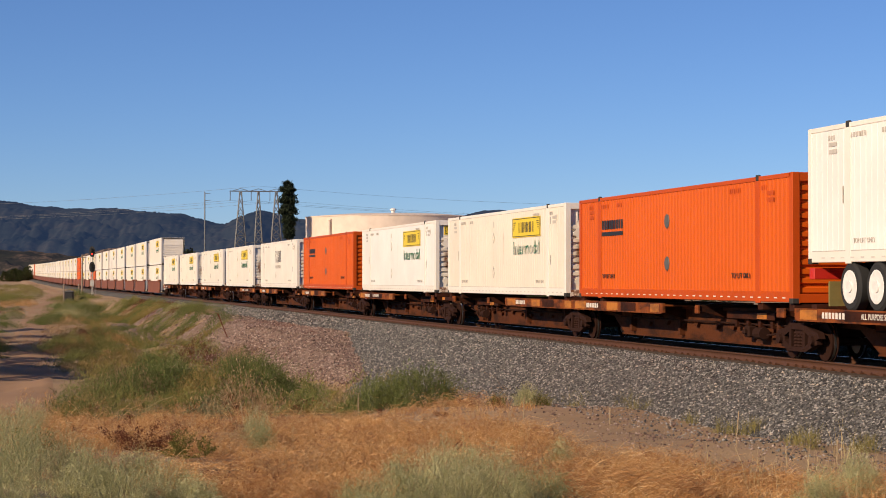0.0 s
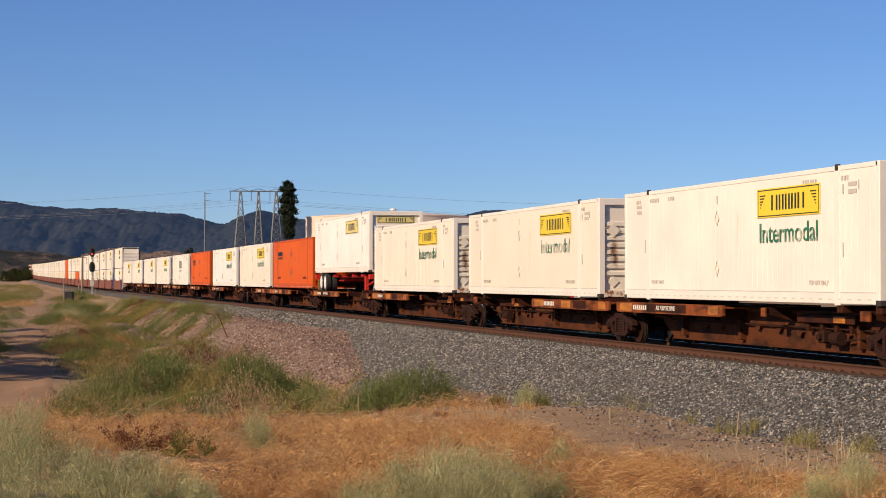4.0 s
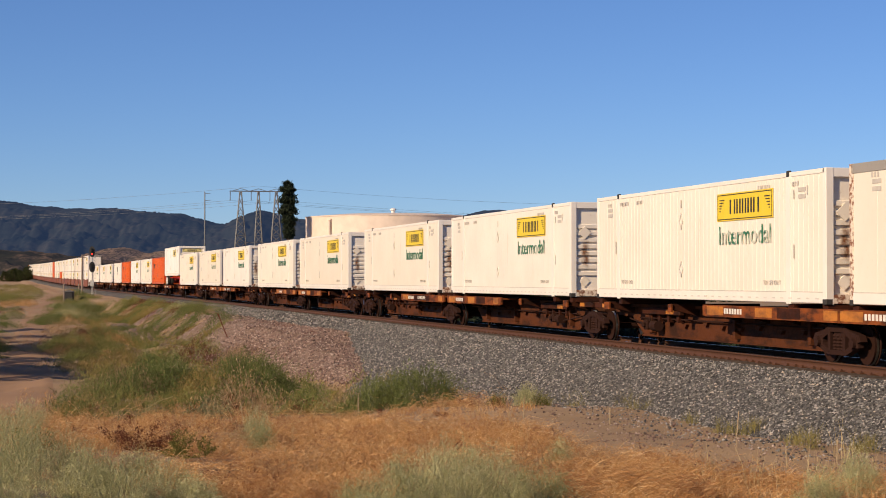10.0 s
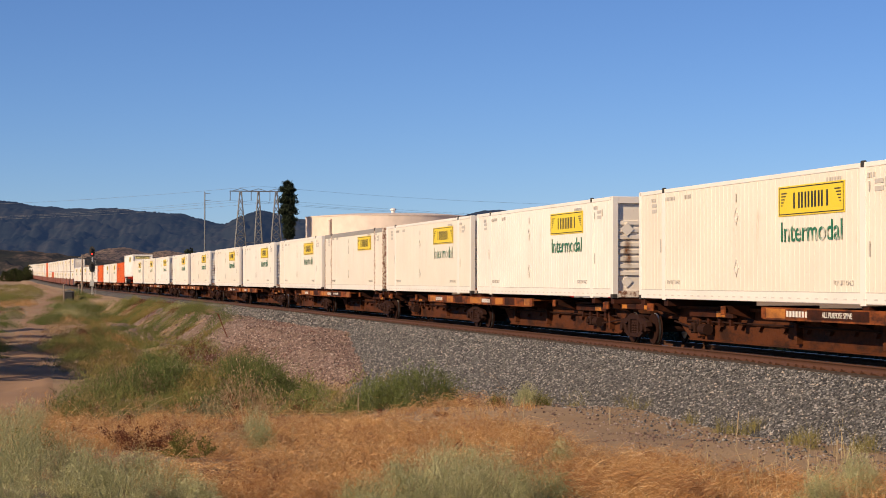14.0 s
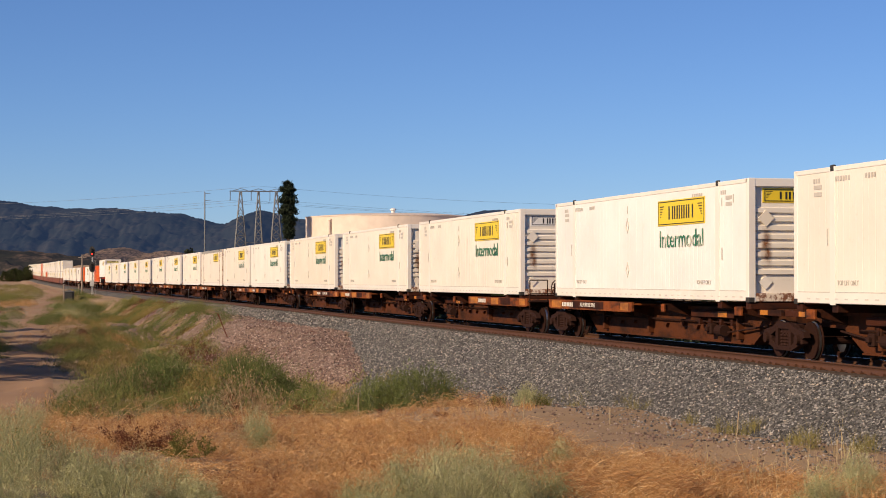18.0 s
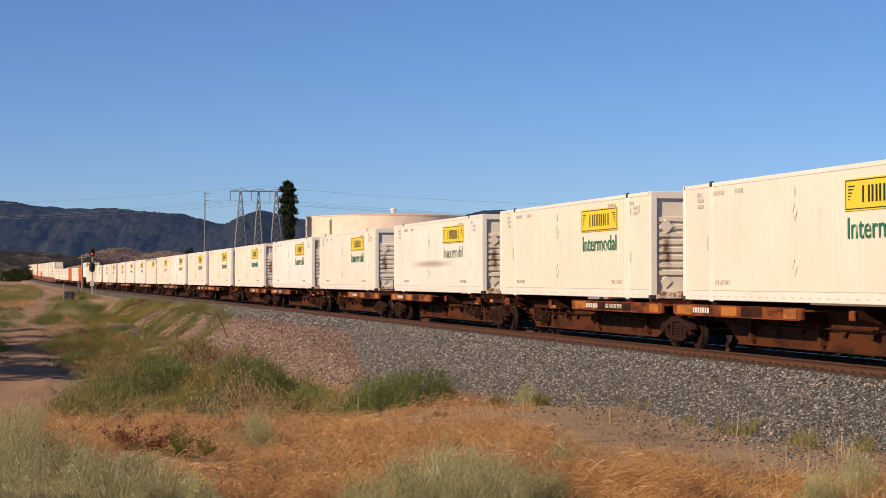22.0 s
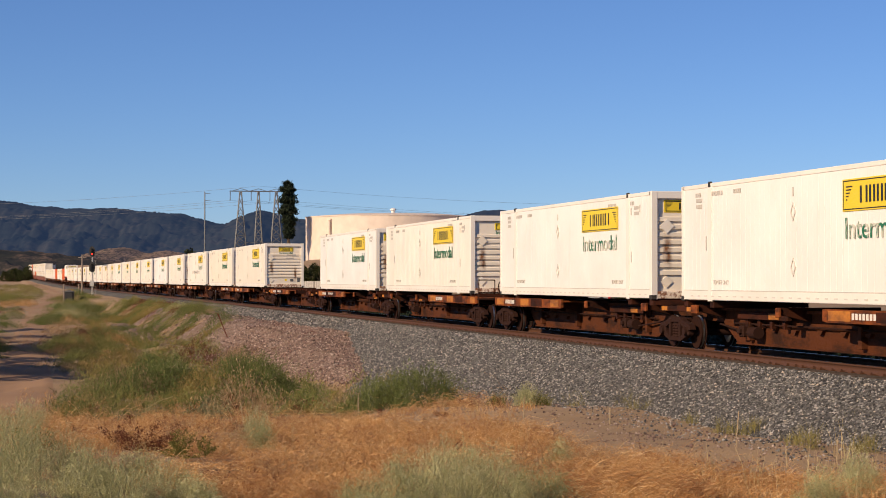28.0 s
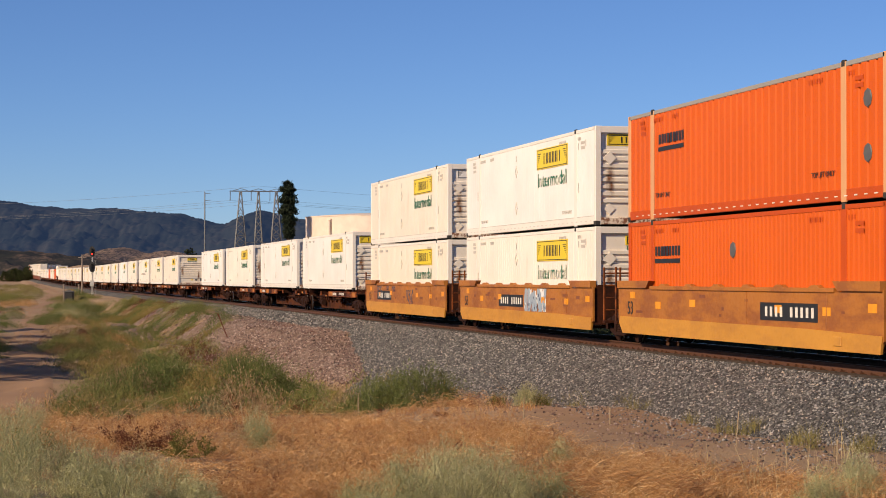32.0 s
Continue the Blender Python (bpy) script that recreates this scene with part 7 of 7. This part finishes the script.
def signal_mast():
    t = thing("railway_signal", "silver signal mast with two black heads, the upper one red", "signal", m=stand(163, 298.0))
    top = hz(437, 298.0) - float(z_at(az(163, 298.0), 298.0))
    part("mast", Shell().cyl((0, 0, 0), (0, 0, top - 0.2), 0.11, 0.09, 12).box(-0.25, 0.25, -0.25, 0.25, -0.2, 0.25, 0.03), M_SILVER, t)
    for k, dz in enumerate((0.0, -2.35)):
        z = top - 0.75 + dz
        bg = Shell()
        n = 20
        out = [(0.46 * math.cos(2 * math.pi * i / n), z + 0.0 + 0.86 * math.sin(2 * math.pi * i / n) * (1.0 if abs(math.sin(2 * math.pi * i / n)) < 0.9 else 0.96)) for i in range(n)]
        bg.prism(out, -0.2, -0.16)
        bg.box(-0.17, 0.17, -0.16, 0.05, z - 0.5, z + 0.5, 0.03)
        h = part("signal_head", bg, M_SIGNAL, t)
        for j, dy in enumerate((0.36, 0.0, -0.36)):
            hood = Shell().cyl((0, -0.2, z + dy), (0, -0.42, z + dy), 0.13, 0.13, 12, caps=False)
            part("hood", hood, M_SIGNAL, h)
            lit = k == 0 and j == 2
            part("lens", Shell().cyl((0, -0.205, z + dy), (0, -0.23, z + dy), 0.115, n=14), M_RED_LAMP if lit else M_SIGNAL, h, "glowing red lens" if lit else "")
    lad = Shell()
    for x in (0.18, 0.5):
        lad.cyl((x, 0.25, 0.1), (x, 0.25, top - 1.2), 0.025, n=6)
    for i in range(int(top / 0.4) - 2):
        lad.cyl((0.18, 0.25, 0.4 + 0.4 * i), (0.5, 0.25, 0.4 + 0.4 * i), 0.015, n=5)
    part("ladder", lad, M_SILVER, t)
    part("junction_box", Shell().box(-0.3, 0.3, -0.32, -0.1, 1.2, 2.1, 0.03), M_SILVER, t)
    return t


signal_mast()
_pole = thing("utility_pole", "weathered wooden line pole with a short crossarm", "pole", m=stand(145, 294.0))
_h = hz(451, 294.0) - float(z_at(az(145, 294.0), 294.0))
part("pole", Shell().cyl((0, 0, -0.3), (0, 0, _h), 0.16, 0.10, 10), M_POLE, _pole)
part("crossarm", Shell().box(-0.6, 0.6, -0.06, 0.06, _h - 0.5, _h - 0.38, 0.01), M_POLE, _pole)
for _px, _hh, _d in ((139, 1.7, 285.0), (112.5, 2.5, 238.0)):
    _p = thing("marker_post", "short pale wooden marker post", "post", m=stand(_px, _d))
    part("post", Shell().box(-0.09, 0.09, -0.09, 0.09, -0.2, _hh, 0.015), M_POLE, _p)
    part("cap", Shell().box(-0.11, 0.11, -0.11, 0.11, _hh, _hh + 0.05, 0.01), M_SILVER, _p)
_cab = thing("relay_cabinet", "low dark metal relay cabinet beside the track", "cabinet", m=stand(119, 240.0))
part("cabinet_body", Shell().box(-0.45, 0.75, -0.5, 0.5, -0.1, 1.55, 0.03), M_SIGNAL, _cab)
# black plate in place of the cabinet's open, shaded front
part("cabinet_door", Shell().box(-0.40, 0.70, -0.53, -0.5, 0.1, 1.45, 0.01), M_SIGNAL, _cab)
part("cabinet_roof", Shell().prism([(-0.55, 1.55), (0.85, 1.55), (0.85, 1.6), (0.15, 1.75), (-0.55, 1.6)], -0.6, 0.6), M_HOSE, _cab)

_stk = thing("steel_stake", "thin leaning rusty steel stake on the bank", "stake", m=pose(-11.25, 102.4, float(z_at(-11.25, 102.4)) - 0.1, 0, -22, 0))
part("rod", Shell().box(-0.025, 0.025, -0.025, 0.025, 0, 1.5), M_RUST, _stk)
part("plate", Shell().box(-0.04, 0.04, -0.03, 0.03, 1.3, 1.45, 0.005), M_RUST, _stk)


def lattice_mast(x0, x1, top, w):
    """A narrow A-shaped mast: two legs that meet at the top, with cross bars."""
    sh = Shell()
    a, b, t = Vector((x0, 0, 0)), Vector((x1, 0, 0)), Vector(((x0 + x1) / 2, 0, top))
    legs = []
    for p in (a, b):
        for dy in (-1.0, 1.0):
            q = p + Vector((0, dy, 0))
            e = t + Vector(((p.x - t.x) * 0.12, dy * 0.25, 0))
            sh.cyl(q, e, w, w * 0.7, 5)
            legs.append((q, e))
    for k in range(0, 10):
        f, g = k / 10.0, (k + 1) / 10.0
        for i, j in ((0, 2), (1, 3)):
            p, q = legs[i][0].lerp(legs[i][1], f), legs[j][0].lerp(legs[j][1], f)
            if k % 3 == 1:
                sh.cyl(p, q, w * 0.6, n=4)
            sh.cyl(p, legs[j][0].lerp(legs[j][1], g), w * 0.42, n=4)
            sh.cyl(q, legs[i][0].lerp(legs[i][1], g), w * 0.42, n=4)
    return sh


def pylon(m, h, label):
    t = thing("transmission_tower", label, "pylon", "pylons", m)
    for x0, x1 in ((-8.2, -3.6), (-1.7, 1.7), (3.6, 8.2)):
        part("mast", lattice_mast(x0, x1, h, 0.19), M_GALV, t)
    part("crossbeam", Shell().box(-9.5, 9.5, -0.3, -0.15, h - 0.3, h, 0.02).box(-9.5, 9.5, 0.15, 0.3, h - 0.3, h, 0.02), M_GALV, t)
    part("lower_brace", Shell().box(-7.6, 7.4, -0.1, 0.1, h * 0.3, h * 0.3 + 0.25), M_GALV, t)
    for x in (-9.3, 0.0 - 2.4, 2.6 + 1.2, 9.3):
        part("insulator_string", Shell().lathe([(0.06, h - 3.2), (0.14, h - 3.1), (0.10, h - 1.7), (0.14, h - 0.4), (0.05, h - 0.25)], 8, "z", (x, 0, 0)), M_GALV, t)
    for x in (-5.9, 0.0, 5.9):
        pk = Shell().cyl((x - 2.4, 0, h), (x, 0, h + 0.7), 0.1, n=5)
        pk.cyl((x + 2.4, 0, h), (x, 0, h + 0.7), 0.1, n=5)
        part("peak", pk, M_GALV, t)
    return t


PD = 640.0
_base = float(z_at(az(455, PD), PD))
_H = hz(338, PD) - _base
pylon(pose(az(457, PD), PD, _base, 0, 0, 14), _H, "three-legged steel lattice pylon carrying power lines")
PD2 = 800.0
_base2 = float(z_at(az(1500, PD2), PD2))
pylon(pose(az(1500, PD2), PD2, _base2, 0, 0, 10), hz(359, PD2) - _base2, "steel lattice pylon behind the tank")

_mp = thing("tall_pole", "slender grey steel pole with two short arms", "pole", m=stand(362, 480.0))
_h = hz(340, 480.0) - float(z_at(az(362, 480.0), 480.0))
part("pole", Shell().cyl((0, 0, -0.3), (0, 0, _h), 0.24, 0.12, 10), M_GALV, _mp)
for _z in (_h - 0.4, _h - 2.1):
    part("arm", Shell().cyl((0, 0, _z), (1.4, 0, _z + 0.1), 0.07, 0.05, 6), M_GALV, _mp)


def wire(name, a, b, sag, r):
    a, b = Vector(a), Vector(b)
    t = thing(name, "thin dark overhead power line", "power line", "power lines", Matrix.Translation(a))
    sh = Shell()
    k = 28
    pts = [a.lerp(b, i / k) - Vector((0, 0, sag * 4 * (i / k) * (1 - i / k))) - a for i in range(k + 1)]
    sh.tube(pts, r, 4)
    part("cable", sh, M_WIRE, t)


for _x, _zz in ((-9.3, 3.2), (-2.4, 3.2), (9.3, 3.2), (0.0, -1.6)):
    _c = pose(az(457, PD), PD, _base, 0, 0, 14) @ Vector((_x, 0, _H - _zz))
    wire("power_line", _c, (_c.x - 210.0, _c.y + 60, _c.z - 4.0), 3.2, 0.03)
    wire("power_line", _c, (_c.x + 250.0, _c.y + 130, _c.z + 2.0), 5.0, 0.03)


# ---- far left: sheds and trees at the end of the line ----
_shed = thing("equipment_shed", "small white trackside shed", "shed", m=stand(57.5, 900.0))
part("shed_wall", Shell().box(-1.6, 1.4, -1.2, 1.2, -0.3, 2.4, 0.03), M_RIM, _shed)
part("shed_roof", Shell().prism([(-1.8, 2.4), (1.6, 2.4), (1.6, 2.5), (-0.1, 2.9), (-1.8, 2.5)], -1.3, 1.3), M_SILVER, _shed)
_barn = thing("long_shed", "long low white shed among trees", "shed", m=stand(48, 960.0))
part("shed_wall", Shell().box(-2.6, 4.6, -2, 2, -0.3, 2.4), M_RIM, _barn)
part("shed_roof", Shell().prism([(-2.9, 2.4), (4.9, 2.4), (4.6, 3.3), (-2.6, 3.3)], -2.3, 2.3), M_RIM, _barn)
_r = random.Random(9)
for _k in range(16):
    plant(OAKS[_r.randrange(4)], _r.uniform(-40, 54), _r.uniform(820, 930), 0.5, _r.uniform(0.7, 1.25), _r.uniform(0, 360))
D2, D3 = 2600.0, 1700.0
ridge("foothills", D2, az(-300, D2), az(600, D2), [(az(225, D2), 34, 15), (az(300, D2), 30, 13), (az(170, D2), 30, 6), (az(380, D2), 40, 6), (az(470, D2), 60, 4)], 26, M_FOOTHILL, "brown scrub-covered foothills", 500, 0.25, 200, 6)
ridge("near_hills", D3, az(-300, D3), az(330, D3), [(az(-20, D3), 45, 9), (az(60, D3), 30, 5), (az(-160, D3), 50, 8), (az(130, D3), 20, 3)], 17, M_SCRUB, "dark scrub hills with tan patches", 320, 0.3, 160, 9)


# ---- things among the trees behind the track ----
def yard_fence(px0, px1, dist, py):
    """A pale grey board fence in front of the hedge."""
    x0, x1 = az(px0, dist), az(px1, dist)
    z0 = float(z_at((x0 + x1) / 2, dist))
    h = hz(py, dist) - z0
    t = thing("yard_fence", "weathered pale grey board fence below the hedge", "fence", m=pose(x0, dist, z0))
    k = int((x1 - x0) / 2.4)
    for i in range(k + 1):
        part("post", Shell().box(2.4 * i - 0.06, 2.4 * i + 0.06, -0.06, 0.06, -0.3, h + 0.05, 0.01), M_POLE, t)
    for i in range(k):
        for j in range(8):
            part("board", Shell().box(2.4 * i + 0.08 + 0.285 * j, 2.4 * i + 0.33 + 0.285 * j, -0.09, -0.065, 0.0, h, 0.005), M_FAINT, t)


yard_fence(528, 700, 300.0, 498)
def camper(m, label, length=6.2, h=2.7):
    t = thing("camper_van", label, "camper", m=m)
    l = length / 2
    part("camper_body", Shell().prism([(-l, 0.5), (l, 0.5), (l, h - 0.6), (l - 0.5, h), (-l + 0.2, h), (-l, h - 0.2)], -1.1, 1.1), M_RIM, t)
    part("stripe", Shell().box(-l + 0.1, l - 0.1, -1.12, -1.1, 1.0, 1.25), M_SIGN, t)
    part("window", Shell().box(-l * 0.1, l * 0.4, -1.125, -1.1, 1.6, 2.15, 0.01), M_DARK, t)
    part("roof_unit", Shell().box(-0.6, 0.4, -0.5, 0.5, h, h + 0.35, 0.06), M_RIM, t)
    for x in (-l * 0.6, l * 0.6):
        part("wheel", Shell().lathe([(0.1, -0.12), (0.36, -0.12), (0.38, 0), (0.36, 0.12), (0.1, 0.12)], 16, "y", (x, -0.95, 0.38)), M_TYRE, t)
    return t


def parked_car(m, mat, label):
    t = thing("parked_car", label, "car", m=m)
    part("car_body", Shell().prism([(-2.1, 0.35), (2.1, 0.35), (2.15, 0.75), (1.2, 0.95), (-1.9, 0.98), (-2.15, 0.8)], -0.85, 0.85), mat, t)
    part("cabin", Shell().prism([(-1.5, 0.96), (0.95, 0.94), (0.35, 1.42), (-1.0, 1.45)], -0.72, 0.72), M_DARK, t)
    part("car_roof", Shell().box(-1.0, 0.35, -0.7, 0.7, 1.42, 1.47, 0.02), mat, t)
    for x in (-1.3, 1.3):
        part("wheel", Shell().lathe([(0.1, -0.1), (0.3, -0.1), (0.32, 0), (0.3, 0.1), (0.1, 0.1)], 16, "y", (x, -0.8, 0.32)), M_TYRE, t)
    return t


camper(stand(1205, 256.0, 0.05) @ pose(0, 0, 0, 0, 0, 62), "white camper van with a yellow stripe among bushes", 5.0, 2.6)
camper(stand(1115, 330.0, 0.2) @ pose(0, 0, 0, 0, 0, 40), "white camper van under trees on the slope", 4.0, 2.3)
parked_car(stand(1046, 250.0, 0.02), M_SILVER, "silver parked car among bushes")
_box = thing("storage_container", "red ribbed steel storage container among bushes", "container", m=stand(1043, 266.0, 0.0) @ pose(0, 0, 0, 0, 0, 6))
part("container_wall", ribbed_panel(-2.7, 2.7, 0.15, 2.45, 0.0, 0.34, 0.2, 0.05), M_RED, _box, at=pose(0, -1.2, 0, 0, 0, 180))
part("container_body", Shell().box(-2.75, 2.75, -1.15, 1.2, 0.0, 2.55, 0.02), M_RED, _box)
_can = thing("canopy", "flat white metal shade canopy on posts", "canopy", m=stand(1350, 258.0, 0.0))
part("canopy_roof", Shell().box(-1.3, 1.3, -1.0, 1.0, 1.9, 2.2, 0.03), M_RIM, _can)
for _x in (-1.2, 1.2):
    part("post", Shell().cyl((_x, -0.9, -0.2), (_x, -0.9, 1.9), 0.05, n=6), M_GALV, _can)
_hs = thing("house", "low cream house with a pale flat roof behind trees", "house", m=stand(1575, 300.0, 0.2))
part("house_wall", Shell().box(-4.4, 8.0, -3, 4, -1.5, 3.4, 0.03), M_TANK, _hs)
part("house_roof", Shell().box(-4.9, 8.4, -3.4, 4.4, 3.4, 3.8, 0.03), M_RIM, _hs)
_hut = thing("pump_house", "small white pump house by the tank", "shed", m=stand(920, 352.0, 0.0))
part("hut_wall", Shell().box(-1.0, 1.0, -1, 1, -0.6, 2.0, 0.02), M_RIM, _hut)
part("hut_roof", Shell().prism([(-1.2, 2.0), (1.2, 2.0), (0, 2.4)], -1.2, 1.2), M_RIM, _hut)


def motions():
    times = [0.0, 2.0, 4.0, 6.0, 8.0, 10.0, 12.0, 14.0, 16.0, 18.0, 20.0, 22.0, 24.0, 26.0, 28.0, 30.0, 32.0]
    for ob, s, z, side, span in MOVERS:
        walk(ob, [(t, track_pose(s + way(t), span) @ pose(0, side, z)) for t in times])


motions()
